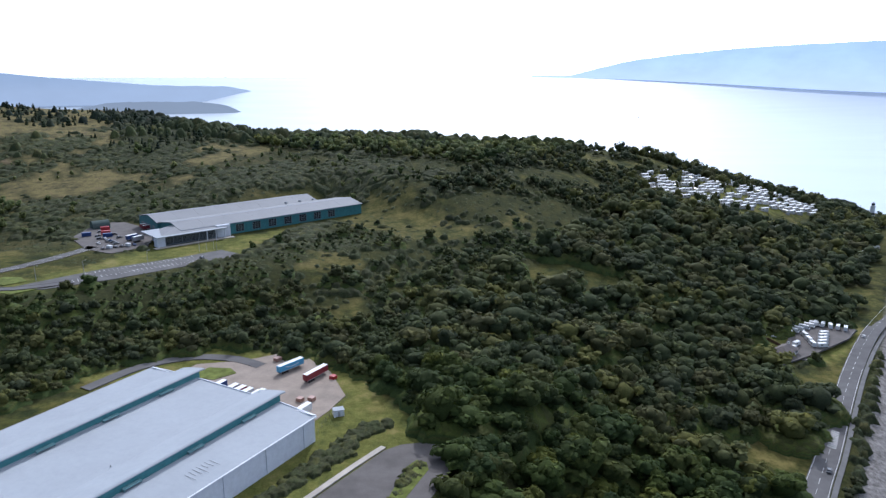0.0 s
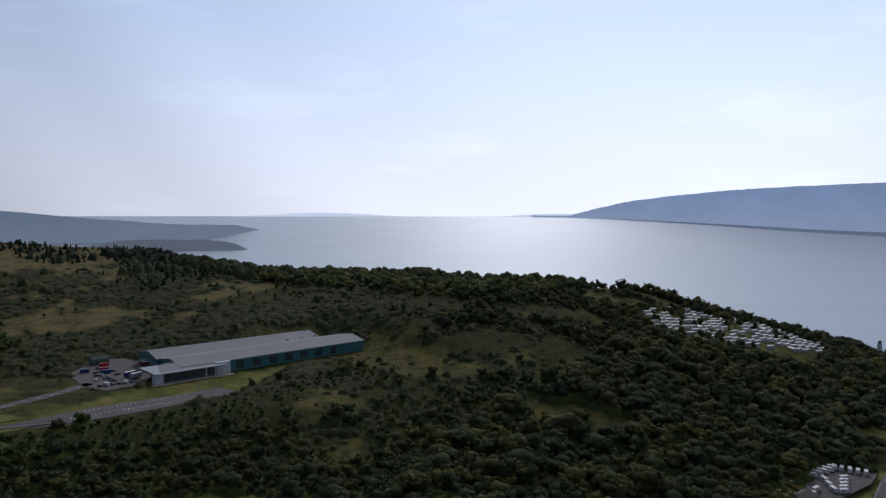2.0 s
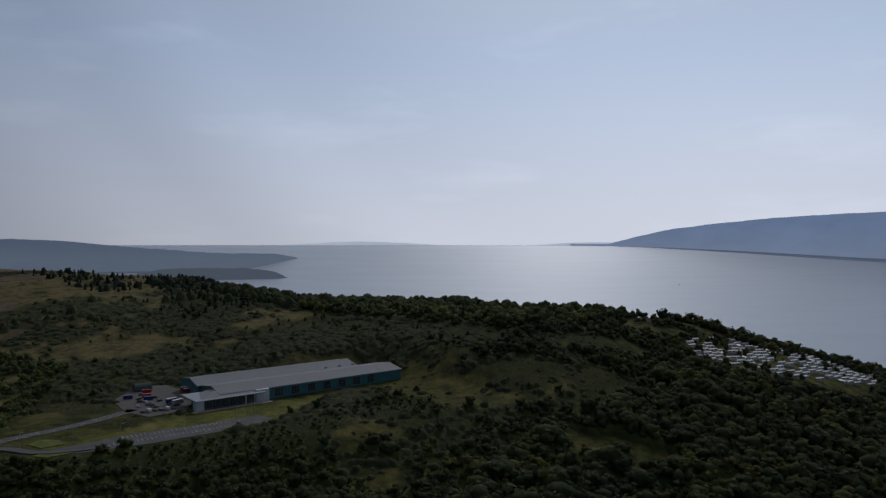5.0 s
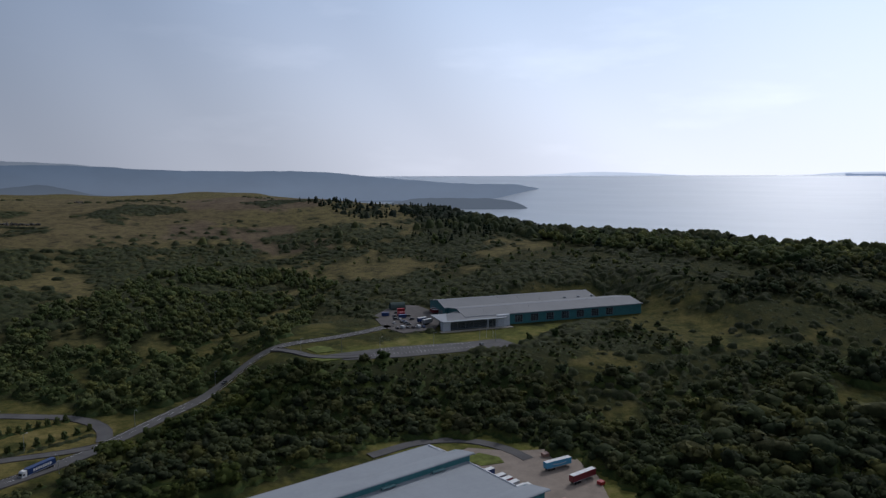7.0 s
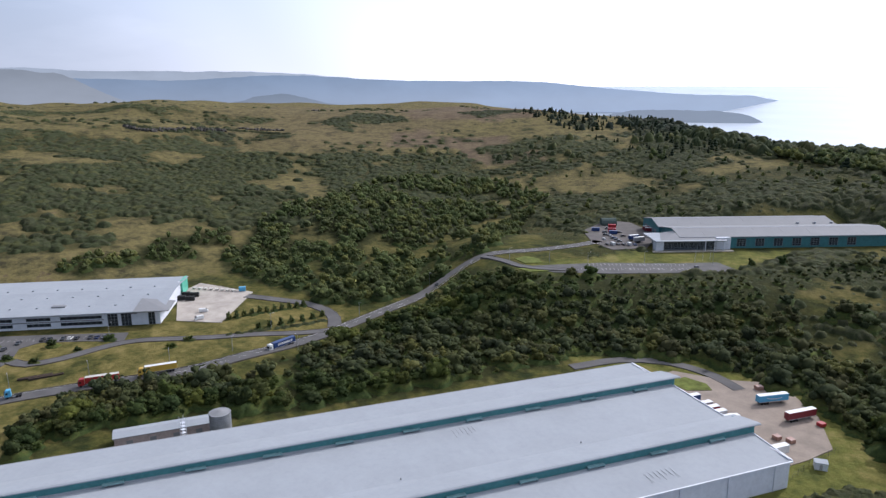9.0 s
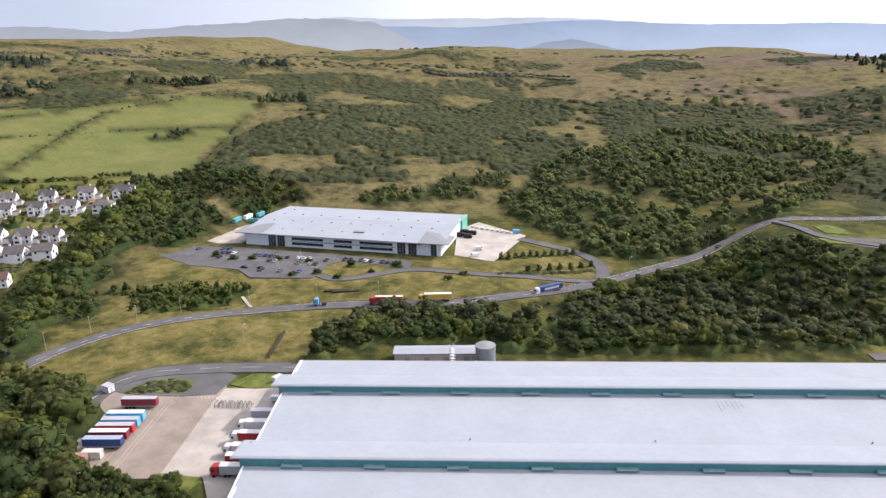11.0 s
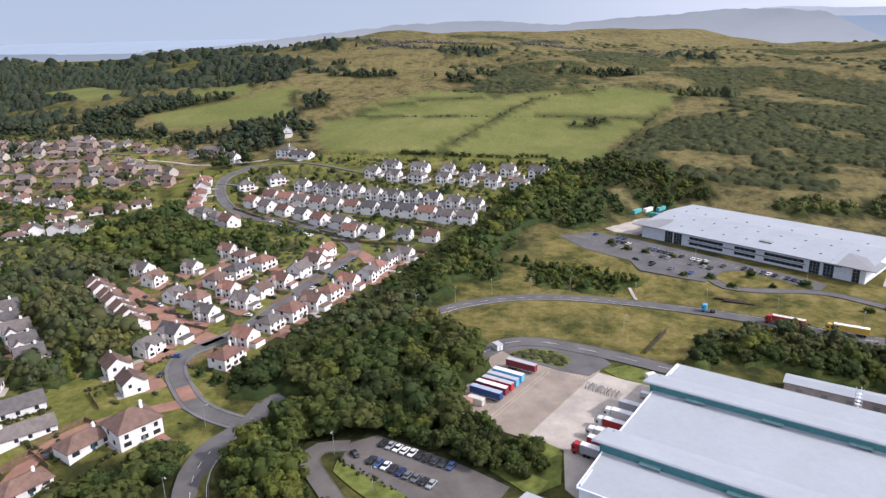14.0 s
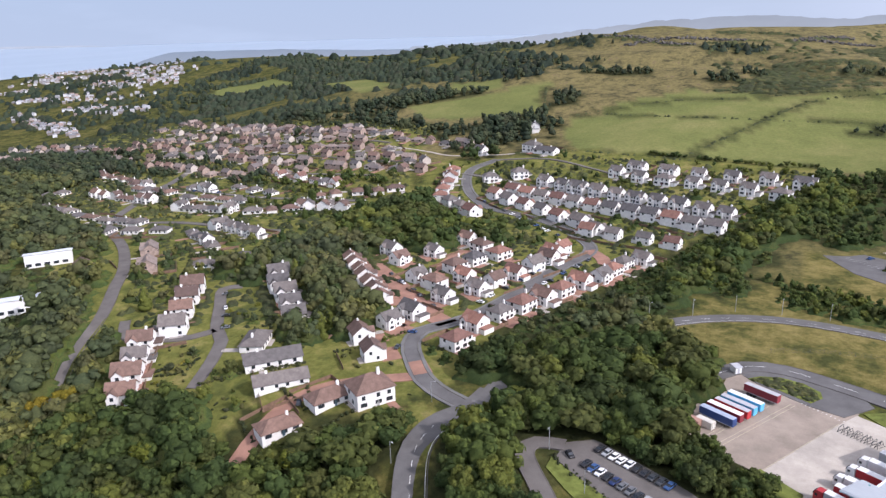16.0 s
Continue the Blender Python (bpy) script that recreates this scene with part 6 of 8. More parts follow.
part("hull", extrude(bmesh.new(), [(-1.8, 1.4), (-1.2, -0.4), (1.2, -0.4), (1.8, 1.4)], -6, 6), NAVY_P, yacht)
part("cabin", boxes((-2, 3, -1, 1, 1.4, 2.3)), WHITE_P, yacht)
part("mast", tube(bmesh.new(), (0.5, 0, 1.4), (0.5, 0, 16), 0.18, 6), GREY_P, yacht)
part("sail", extrude(bmesh.new(), [(0, 2.6), (0.12, 2.6), (0.12, 14), (0, 14)], -5, 0.4), GREY_P, yacht)

# ---- lamps, fences, racks and rocks ----
GALVANISED = plain("galvanised_steel", (0.42, 0.43, 0.44), 0.5, 0.6, vary=0.1)
DARK_STEEL = plain("dark_steel", (0.05, 0.052, 0.055), 0.6)
DARK_TIMBER = plain("dark_stained_timber", (0.045, 0.036, 0.03), 0.85, vary=0.25)
ROCK = plain("weathered_grey_rock", (0.085, 0.078, 0.066), 0.95, vary=0.4, scale=0.3)
SOIL = plain("brown_soil", (0.07, 0.045, 0.03), 0.95, vary=0.3)


def street_lamp(x, y, turn, h=8.0):
    m = on_ground(x, y, turn)
    if "lamp" in TEMPLATES:
        return copy_thing(TEMPLATES["lamp"], m)
    t = TEMPLATES["lamp"] = thing("street_lamp", m, "tall grey steel street lamp with a short arm", "street lamp", "street lamps along the estate road")
    part("pole", tube(bmesh.new(), (0, 0, -0.6), (0, 0, h), 0.13, 8, 0.07), GALVANISED, t)
    part("arm", tube(bmesh.new(), (0, 0, h - 0.05), (1.3, 0, h + 0.2), 0.05, 6), GALVANISED, t)
    part("lantern", boxes((1.1, 1.9, -0.15, 0.15, h + 0.12, h + 0.3)), GREY_P, t)
    return t


for x, y, a in ((-314, -46, 140), (-327, -28, 20), (-338, -10, 0), (-341, 10, 0), (-342, 30, 0), (-336, 62, -15), (-326, 94, -20), (-312, 122, -28), (-296, 152, -25), (-287, 180, -8), (-288, 49, 120), (-268, 205, 180), (-284, 262, 0), (-290, 330, 0), (-207, 388, 42), (-252, 366, 60), (-228, 376, 42), (-180, 412, 42), (-146, 438, 42), (-302, 214, 60), (-352, 150, 48), (-390, 104, 48), (-190, -56, 0), (-172, -40, 60), (-206, -106, 100), (-168, -102, 60)):
    street_lamp(x, y, a)


def fence(pts, h, gap, label, board=False):
    """Posts and rails, or close boards, along a line."""
    x, y = pts[0]
    f = thing("fence", pose(x, y, float(land(x, y))), label, "fence")
    for (x0, y0), (x1, y1) in zip(pts, pts[1:]):
        run = math.hypot(x1 - x0, y1 - y0)
        n = max(1, int(run / gap))
        tops = []
        for i in range(n + 1):
            px, py = x0 + (x1 - x0) * i / n, y0 + (y1 - y0) * i / n
            base = Vector((px - x, py - y, float(land(px, py)) - float(land(x, y))))
            part("post", tube(bmesh.new(), base - Vector((0, 0, 0.5)), base + Vector((0, 0, h)), 0.06 if board else 0.04, 6), DARK_TIMBER if board else DARK_STEEL, f)
            tops.append(base)
        for a, b in zip(tops, tops[1:]):
            if board:
                d = (b - a).normalized().cross(Vector((0, 0, 1))) * 0.03
                bm = bmesh.new()
                v = [bm.verts.new(p + s * d + Vector((0, 0, z))) for s in (-1, 1) for p, z in ((a, 0.05), (b, 0.05), (b, h), (a, h))]
                for q in ((0, 1, 2, 3), (7, 6, 5, 4), (0, 4, 5, 1), (3, 2, 6, 7), (0, 3, 7, 4), (1, 5, 6, 2)):
                    bm.faces.new([v[k] for k in q])
                part("panel", bm, DARK_TIMBER, f)
            else:
                bm = bmesh.new()
                for z in (0.15, h * 0.4, h * 0.7, h - 0.05):
                    tube(bm, a + Vector((0, 0, z)), b + Vector((0, 0, z)), 0.022, 4)
                part("rail", bm, DARK_STEEL, f)


fence([(-46, 234), (-43, 250), (-39, 262)], 2.2, 4, "grey steel security fence at the yard edge")
fence([(-291, 68), (-280, 62), (-268, 55)], 2.0, 3, "dark close-boarded fence on the grass bank", True)
fence([(-293, 6), (-300, 26), (-303, 48)], 1.9, 5, "thin grey wire fence across the rough grass")
path = [(-349, 61), (-341, 61.5), (-333, 62)]
road("path_verge", path, 1.6, PALE_CONCRETE, "short pale footpath across the verge", lift=0.35)
for k in (0, 3.4):
    p = thing("planter", on_ground(-330 + k, 106 + k, 68), "long low timber planter with bare soil on grass", "planter", "planters on the verge")
    part("frame", boxes((-7, 7, -0.8, -0.65, -0.4, 0.4), (-7, 7, 0.65, 0.8, -0.4, 0.4), (-7, -6.85, -0.65, 0.65, -0.4, 0.4), (6.85, 7, -0.65, 0.65, -0.4, 0.4)), DARK_TIMBER, p)
    part("soil", boxes((-6.84, 6.84, -0.64, 0.64, -0.4, 0.28)), SOIL, p)
# dark bent racks piled at the apron corner
racks = thing("rack_pile", pose(-234.5, 34, 2.31, 0, 0, 58), "pile of dark bent steel racks on the apron", "steel racks")
for i in range(13):
    bm = bmesh.new()
    u, lean = -6.5 + i * 1.05, math.sin(i * 1.9) * 0.5
    q = [(u, -1.9, 0), (u + lean, -1.4, 1.5), (u + lean, 1.3, 1.7), (u, 1.9, 0)]
    for a, b in zip(q, q[1:]):
        tube(bm, a, b, 0.09, 5)
    tube(bm, (u, -1.2, 0.12), (u + 1.1, 1.2, 0.9), 0.07, 5)
    part("rack", bm, DARK_STEEL, racks)
hut = thing("gatehouse", pose(-269, -5.5, 2.3, 0, 0, 35), "small white gatehouse cabin beside the yard entrance", "gatehouse")
part("wall", boxes((-1.8, 1.8, -1.3, 1.3, 0, 2.5)), WHITE_P, hut)
part("roof", boxes((-2.1, 2.1, -1.6, 1.6, 2.5, 2.72)), GREY_P, hut)
part("window", boxes((-1.2, 1.2, 1.3, 1.34, 1.1, 2.0)), GLASS, hut)
part("door", boxes((1.8, 1.84, -0.5, 0.4, 0, 2.0)), GREY_P, hut)

def crag(pts, high, seed, label):
    """A broken rock face along a line over the moor."""
    r = np.random.RandomState(seed)
    bm = bmesh.new()
    line = smooth_line(pts, 4.0)
    for x, y in line:
        for _ in range(2):
            px, py = x + r.uniform(-5, 5), y + r.uniform(-3, 3)
            k = len(bm.verts)
            bmesh.ops.create_icosphere(bm, subdivisions=1, radius=1)
            bm.verts.ensure_lookup_table()
            m = pose(px, py, float(land(px, py)) + high * 0.1, r.uniform(-20, 20), r.uniform(-20, 20), r.uniform(0, 180)) @ Matrix.Diagonal((r.uniform(2.5, 5), r.uniform(1.5, 3), high * r.uniform(0.4, 0.9), 1))
            for v in bm.verts[k:]:
                v.co = m @ (v.co * r.uniform(0.75, 1.2))
    tagged(part("rock_outcrop", bm, ROCK), label, "rock")


crag([(-941, 452), (-915, 458), (-903, 470), (-900, 510)], 4.5, 1, "dark weathered rock crag breaking the moor grass")
crag([(-902, 520), (-890, 545), (-886, 568)], 5.0, 2, "pale grey rock face above gorse on the moor")
crag([(-912, 612), (-880, 630), (-850, 648)], 3.5, 3, "low broken rock ledge in heather")
crag([(-1049, 868), (-1062, 890)], 3.5, 4, "pale boulders on the moor skyline")
crag([(-1150, -230), (-1178, -150), (-1170, -60)], 4.0, 5, "dark rock band along the escarpment")
crag([(-1200, 20), (-1212, 110)], 4.0, 6, "weathered rock band below the hilltop")
crag([(-1090, 170), (-1100, 230)], 3.0, 7, "low rock outcrop in hillside grass")
crag([(-1209, -281), (-1172, -207), (-1133, -130)], 4.5, 8, "dark broken crag along the bench of the hill")
crag([(-1184, 4), (-1230, 43), (-1249, 84)], 4.5, 9, "dark crag above bracken on the hill")


for k in range(3):
    p = thing("flagpole", pose(-158 + 3.4 * k, 440 + 4.0 * k, 18.2), "slim white flagpole beside the office entrance", "flagpole", "flagpoles at the office entrance")
    part("pole", tube(bmesh.new(), (0, 0, 0), (0, 0, 9.5), 0.1, 8, 0.05), WHITE_P, p)
    part("finial", tube(bmesh.new(), (0, 0, 9.5), (0, 0, 9.7), 0.1, 8), GREY_P, p)


def white_hall(x, y, turn, L, D, low, high, label):
    """A modern white building with a mono-pitch roof and a glazed lean-to."""
    block_rect(x, y, turn, -L / 2 - 5, L / 2 + 5, -D / 2 - 9, D / 2 + 4)
    t = thing("hall", pose(x, y, float(land(x, y)), 0, 0, turn), label, "hall")
    part("wall", extrude(bmesh.new(), [(-D / 2, -2), (D / 2, -2), (D / 2, high), (-D / 2, low)], -L / 2, L / 2), HARL, t)
    bm = extrude(bmesh.new(), [(-D / 2 - 0.8, low - 0.1), (D / 2 + 0.8, high + 0.1), (D / 2 + 0.8, high + 0.4), (-D / 2 - 0.8, low + 0.2)], -L / 2 - 0.7, L / 2 + 0.7)
    part("roof", bm, WHITE_WALL, t)
    part("lean_to", extrude(bmesh.new(), [(-D / 2 - 7, -2), (-D / 2 - 0.01, -2), (-D / 2 - 0.01, low - 0.8), (-D / 2 - 7, 2.6)], -L * 0.45, L * 0.2), HARL, t)
    bm = bmesh.new()
    for k in range(7):
        u = -L * 0.43 + k * L * 0.088
        extrude(bm, [(-D / 2 - 6.8, 2.75), (-D / 2 - 0.3, low - 0.66), (-D / 2 - 0.3, low - 0.6), (-D / 2 - 6.8, 2.81)], u, u + L * 0.07)
    part("roof_glazing", bm, GLASS, t, "dark sloping roof glazing")
    for k in range(5):
        u = -L * 0.4 + k * L * 0.19
        part("window", boxes((u, u + L * 0.12, D / 2, D / 2 + 0.06, 1.0, 2.8)), GLASS, t)
        part("window", boxes((u, u + L * 0.12, -D / 2 - 7.06, -D / 2 - 7.0, 0.6, 2.0)), GLASS, t)


white_hall(-268, -402, -38, 26, 13, 6.0, 8.5, "white modern hall with pale sloping roof among trees")
white_hall(-214, -358, -38, 24, 14, 5.5, 8.0, "white hall with glazed sloping roof in the wood")

# ---- the harbour town far down the hill: too many and too small to count ----
TOWN_WALL = tinted("far_town_walls", [(0.4, 0.4, 0.41), (0.25, 0.22, 0.2), (0.5, 0.5, 0.5), (0.2, 0.17, 0.15), (0.32, 0.31, 0.3)], 0.8, island=True)
TOWN_ROOF = tinted("far_town_roofs", [(0.2, 0.2, 0.21), (0.27, 0.2, 0.17), (0.3, 0.3, 0.31), (0.17, 0.17, 0.18)], 0.8, island=True)


def far_town():
    r = np.random.RandomState(3)
    bw, br = bmesh.new(), bmesh.new()
    rows = ((-1013, -1545, -1013, -1340, 45, 18), (-890, -1347, -784, -1078, 55, 16), (-945, -1270, -902, -994, 50, 22), (-1490, -2050, -1475, -1831, 70, 60), (-1312, -1882, -1252, -1578, 100, 45), (-1171, -1499, -1156, -1194, 90, 35), (-1284, -1515, -1260, -1261, 90, 40), (-1118, -1741, -1137, -1617, 40, 25),
            (-1390, -1700, -1420, -1480, 70, 50), (-840, -1190, -760, -1010, 24, 12), (-1060, -1440, -1040, -1180, 30, 30))
    for x0, y0, x1, y1, n, wide in rows:
        for _ in range(n):
            t = r.uniform(0, 1)
            x, y = x0 + (x1 - x0) * t + r.normal(0, wide * 0.6), y0 + (y1 - y0) * t + r.normal(0, wide * 0.6)
            z = float(land(x, y))
            if z < -42:
                continue
            L, D, e = r.uniform(5, 10), r.uniform(4.5, 6.5), r.uniform(2.6, 4.6)
            m = pose(x, y, z, 0, 0, r.choice([30, 55, 120, 140]) + r.uniform(-8, 8))
            for bm, prof in ((bw, [(-D / 2, -3), (D / 2, -3), (D / 2, e), (-D / 2, e)]), (br, [(-D / 2 - 0.4, e), (D / 2 + 0.4, e), (0, e + 2.2)])):
                k = len(bm.verts)
                extrude(bm, prof, -L / 2, L / 2)
                bm.verts.ensure_lookup_table()
                for v in bm.verts[k:]:
                    v.co = m @ v.co
    tagged(part("town_walls", bw, TOWN_WALL), "pale walls of the distant harbour town", "town", kind="stuff")
    tagged(part("town_roofs", br, TOWN_ROOF), "grey roofs of the distant harbour town", "town", kind="stuff")


far_town()

# ---- garden plots: drives, patios, fences and hedges ----
FENCE = plain("brown_timber_fence", (0.16, 0.1, 0.065), 0.85, vary=0.2)
GRAVEL = make_asphalt("pale_drive", (0.34, 0.31, 0.28))
bm_drive, bm_brick, bm_fence = bmesh.new(), bmesh.new(), bmesh.new()
hedge_rows = []


def flat_patch(bm, x, y, turn, x0, x1, y0, y1, lift):
    c, s = math.cos(radians(turn)), math.sin(radians(turn))
    pts = [(x + u * c - v * s, y + u * s + v * c) for u, v in ((x0, y0), (x1, y0), (x1, y1), (x0, y1))]
    z = max(float(land(*p)) for p in pts) + lift
    top = [bm.verts.new((*p, z)) for p in pts]
    low = [bm.verts.new((*p, z - 0.8)) for p in pts]
    bm.faces.new(top)
    for i in range(4):
        bm.faces.new((top[i], low[i], low[(i + 1) % 4], top[(i + 1) % 4]))


def fence_run(x, y, turn, u0, v0, u1, v1, h=1.7):
    c, s = math.cos(radians(turn)), math.sin(radians(turn))
    p, q = ((x + u * c - v * s, y + u * s + v * c) for u, v in ((u0, v0), (u1, v1)))
    zp, zq = float(land(*p)), float(land(*q))
    d = Vector((q[0] - p[0], q[1] - p[1], 0)).normalized()
    k = Vector((-d.y, d.x, 0)) * 0.06
    a = [bm_fence.verts.new(Vector((px, py, zz)) + o) for px, py, zz in ((*p, zp - 0.3), (*q, zq - 0.3), (*q, zq + h), (*p, zp + h)) for o in (k, -k)]
    for f in ((0, 2, 4, 6), (1, 7, 5, 3), (4, 5, 7, 6), (0, 1, 3, 2), (0, 6, 7, 1), (2, 3, 5, 4)):
        bm_fence.faces.new([a[i] for i in f])


for x, y, turn, half, distant in plots:
    r = rng.random()
    if -410 < x < -225 and -228 < y < -60:
        flat_patch(bm_brick, x, y, turn, -half * 0.9, half * 0.4, -half - 5.0, -half * 0.5, 0.09)
        r = 0.5 + 0.5 * r
    flat_patch(bm_drive if r < 0.65 else bm_brick, x, y, turn, half * 0.45, half * 0.45 + 3.4, -half - 5.5, -half * 0.4, 0.1)
    if r > 0.35:
        flat_patch(bm_drive, x, y, turn, -half * 0.7, half * 0.2, half * 0.5, half * 0.5 + 3.0, 0.1)
    w = half + 0.9
    if rng.random() < 0.65:
        fence_run(x, y, turn, w, half * 0.3, w, half + 7)
    if rng.random() < 0.6:
        fence_run(x, y, turn, -w, half + 7, w, half + 7)
    if rng.random() < (0.75 if not distant else 0.3):
        hedge_rows.append((x, y, turn, -w, half * 0.2, -w, half + 7))
    if rng.random() < (0.5 if not distant else 0.2):
        hedge_rows.append((x, y, turn, -w, -half - 4.5, half * 0.3, -half - 4.5))
tagged(part("pavement_drives", bm_drive, GRAVEL), "pale gravel and slab drives beside the houses", "paving", kind="structure")
tagged(part("pavement_brick_drives", bm_brick, BRICK_PAVING), "red block-paved drives beside the houses", "paving", kind="structure")
tagged(part("garden_fences", bm_fence, FENCE), "brown timber garden fences between the plots", "fence", kind="stuff")

# ---- trees, scrub and hedges ----
def foliage(name, greens, per_object, tuft=1.3):
    n = Nodes(name, 0.8, 0, 0.06)
    tone = n.random() if per_object else n.layer("tint")
    k = len(greens) - 1
    c = n.ramp(tone, [(i / k, g2) for i, g2 in enumerate(greens)])
    leaf = n.ramp(n.island(), [(0.0, (0.72, 0.75, 0.75)), (0.45, (0.95, 0.97, 0.93)), (0.85, (1.16, 1.15, 1.03)), (1.0, (1.36, 1.3, 1.06))])
    # loose sprays differ one by one; the even mass inside has painted-in shade
    c = n.mix(1.0, c, n.mix(n.layer("core"), leaf, (0.85, 0.87, 0.82)), "MULTIPLY")
    c = n.mix(0.8, c, n.ramp(n.noise(tuft, 6, 0.8), [(0.34, (0.62, 0.65, 0.64)), (0.5, (0.98, 0.98, 0.95)), (0.66, (1.35, 1.3, 1.12))]), "MULTIPLY")
    n.color(c).bump(n.noise(tuft * 1.6, 5, 0.8), 0.7, 0.6)
    # leaves let some light through
    through_leaf, both = n.t.nodes.new("ShaderNodeBsdfTranslucent"), n.t.nodes.new("ShaderNodeMixShader")
    n.link(c, through_leaf.inputs["Color"])
    both.inputs[0].default_value = 0.3
    n.link(n.b.outputs[0], both.inputs[1])
    n.link(through_leaf.outputs[0], both.inputs[2])
    n.link(both.outputs[0], n.t.nodes["Material Output"].inputs["Surface"])
    return n.m


GREENS = [(0.05, 0.066, 0.027), (0.058, 0.084, 0.029), (0.053, 0.078, 0.031), (0.078, 0.102, 0.031), (0.086, 0.094, 0.035), (0.062, 0.09, 0.032), (0.098, 0.122, 0.033), (0.076, 0.082, 0.034), (0.128, 0.142, 0.036)]
# far greens are darker and bluer: distance haze put into the leaf colour
HAZED_GREENS = [(0.042, 0.056, 0.04), (0.05, 0.068, 0.042), (0.062, 0.078, 0.046), (0.058, 0.064, 0.044), (0.08, 0.092, 0.05)]
FOLIAGE, FOLIAGE_TREE = foliage("woodland_leaves", GREENS, False), foliage("tree_leaves", GREENS, True)
FAR_LEAVES = foliage("hazed_mixed_plantation", HAZED_GREENS, False, 0.5)
# coast greens are raised: the lift of haze put into the leaf colour
COAST_LEAVES = foliage("haze_lightened_leaves", [(0.068, 0.08, 0.046), (0.088, 0.104, 0.048), (0.074, 0.092, 0.05), (0.11, 0.118, 0.05), (0.1, 0.098, 0.05), (0.15, 0.15, 0.052)], False, 0.9)
GORSE = foliage("gorse_and_scrub", [(0.05, 0.06, 0.034), (0.064, 0.076, 0.037), (0.058, 0.062, 0.037), (0.084, 0.092, 0.04), (0.106, 0.102, 0.044)], False, 0.9)
BIRCH = foliage("birch_and_willow_leaves", [(0.118, 0.146, 0.06), (0.136, 0.165, 0.064), (0.11, 0.124, 0.06), (0.16, 0.178, 0.066), (0.19, 0.196, 0.07)], False, 0.9)
GOLDEN = foliage("turning_leaves", [(0.17, 0.15, 0.022), (0.21, 0.16, 0.025)], True)
BARK = plain("grey_brown_bark", (0.09, 0.075, 0.06), 0.9, vary=0.25)

ico = {}
for sub in (1, 2):
    b = bmesh.new()
    bmesh.ops.create_icosphere(b, subdivisions=sub, radius=1)
    b.verts.index_update()
    ico[sub] = (np.array([v.co[:] for v in b.verts]), [tuple(v.index for v in f.verts) for f in b.faces])
    b.free()


def crown(seed, lobes, sub, cards, card, conifer=False, low=0.0):
    """A leafy crown of unit height and about unit width: uneven lobes with loose leaf sprays round them."""
    r = np.random.RandomState(seed)
    verts, faces = [], []
    base = 0
    v0, f0 = ico[sub]
    centres = []
    for i in range(lobes):
        if conifer:
            t = i / lobes
            c, s = np.array([r.uniform(-0.04, 0.04), r.uniform(-0.04, 0.04), 0.16 + 0.74 * t]), np.array([0.30 * (1 - t) + 0.05, 0.30 * (1 - t) + 0.05, 0.17])
        elif i == 0:
            c, s = np.array([0, 0, 0.5 - low]), np.array([0.31, 0.31, 0.34])
        else:
            a = i * 2.4 + r.uniform(-0.5, 0.5)
            up = r.uniform(0.26, 0.82)
            out = 0.36 * math.sqrt(max(0.05, 1 - ((up - 0.48) / 0.42) ** 2)) * r.uniform(0.75, 1.1)
            c = np.array([math.cos(a) * out, math.sin(a) * out, up - low])
            s = np.array([1, 1, r.uniform(0.7, 1.1)]) * r.uniform(0.13, 0.21) * (1.25 if lobes < 6 else 0.9 if lobes < 12 else 0.7)
        centres.append((c, s))
        v = v0 * (1 + r.uniform(-0.2, 0.2, (len(v0), 1))) * s + c
        verts.append(v)
        faces += [tuple(base + q for q in f) for f in f0]
        base += len(v)
    for _ in range(cards):
        c, s = centres[r.randint(len(centres))]
        d = r.normal(size=3)
        d /= np.linalg.norm(d)
        d[2] = abs(d[2]) if r.rand() < 0.75 else d[2]
        p = c + d * s * r.uniform(0.95, 1.22)
        u = np.cross(d, r.normal(size=3))
        u /= np.linalg.norm(u)
        w = np.cross(d, u)
        k = card * r.uniform(0.6, 1.4)
        lift = d * k * 0.3
        verts.append(np.array([p - u * k - w * k * 0.6, p + u * k * 0.9 - w * k * 0.7 + lift * 0.3, p + w * k + lift, p - u * k * 0.4 + w * k * 0.5 - lift * 0.4]))
        faces += [(base, base + 1, base + 2), (base, base + 2, base + 3)]
        base += 4
    return np.concatenate(verts), np.array([f for f in faces]), lobes * len(v0)


NEAR = [crown(10 + i, 20, 1, 1250, 0.034) for i in range(5)]
WOOD = [crown(90 + i, 9, 1, 190, 0.062) for i in range(6)]
MIDDLE = [crown(30 + i, 6, 1, 36, 0.082) for i in range(6)] + [crown(40, 6, 1, 30, 0.06, True)]
FARTREE = [crown(120 + i, 3, 1, 15, 0.115) for i in range(6)]
DISTANT = [crown(60, 3, 1, 6, 0.07, True)]
BUSH = [crown(70 + i, 3, 1, 18, 0.10, low=0.24) for i in range(4)]
lattice = np.random.RandomState(5).uniform(-1, 1, (256, 256))


def smooth_noise(x, y):
    i, j = np.floor(x).astype(int), np.floor(y).astype(int)
    u, v = x - i, y - j
    u, v = u * u * (3 - 2 * u), v * v * (3 - 2 * v)
    p = lambda a, b: lattice[(i + a) % 256, (j + b) % 256]
    return p(0, 0) * (1 - u) * (1 - v) + p(1, 0) * u * (1 - v) + p(0, 1) * (1 - u) * v + p(1, 1) * u * v


def noise_gap(x, y, k):
    """Uneven patches; k is about a third of the patches per metre."""
    q = k * 0.55
    return 1.5 * smooth_noise(x * q, y * q) + 0.9 * smooth_noise(x * q * 2.3 + 40, y * q * 2.3) + 0.5 * smooth_noise(x * q * 5.1, y * q * 5.1 + 70)


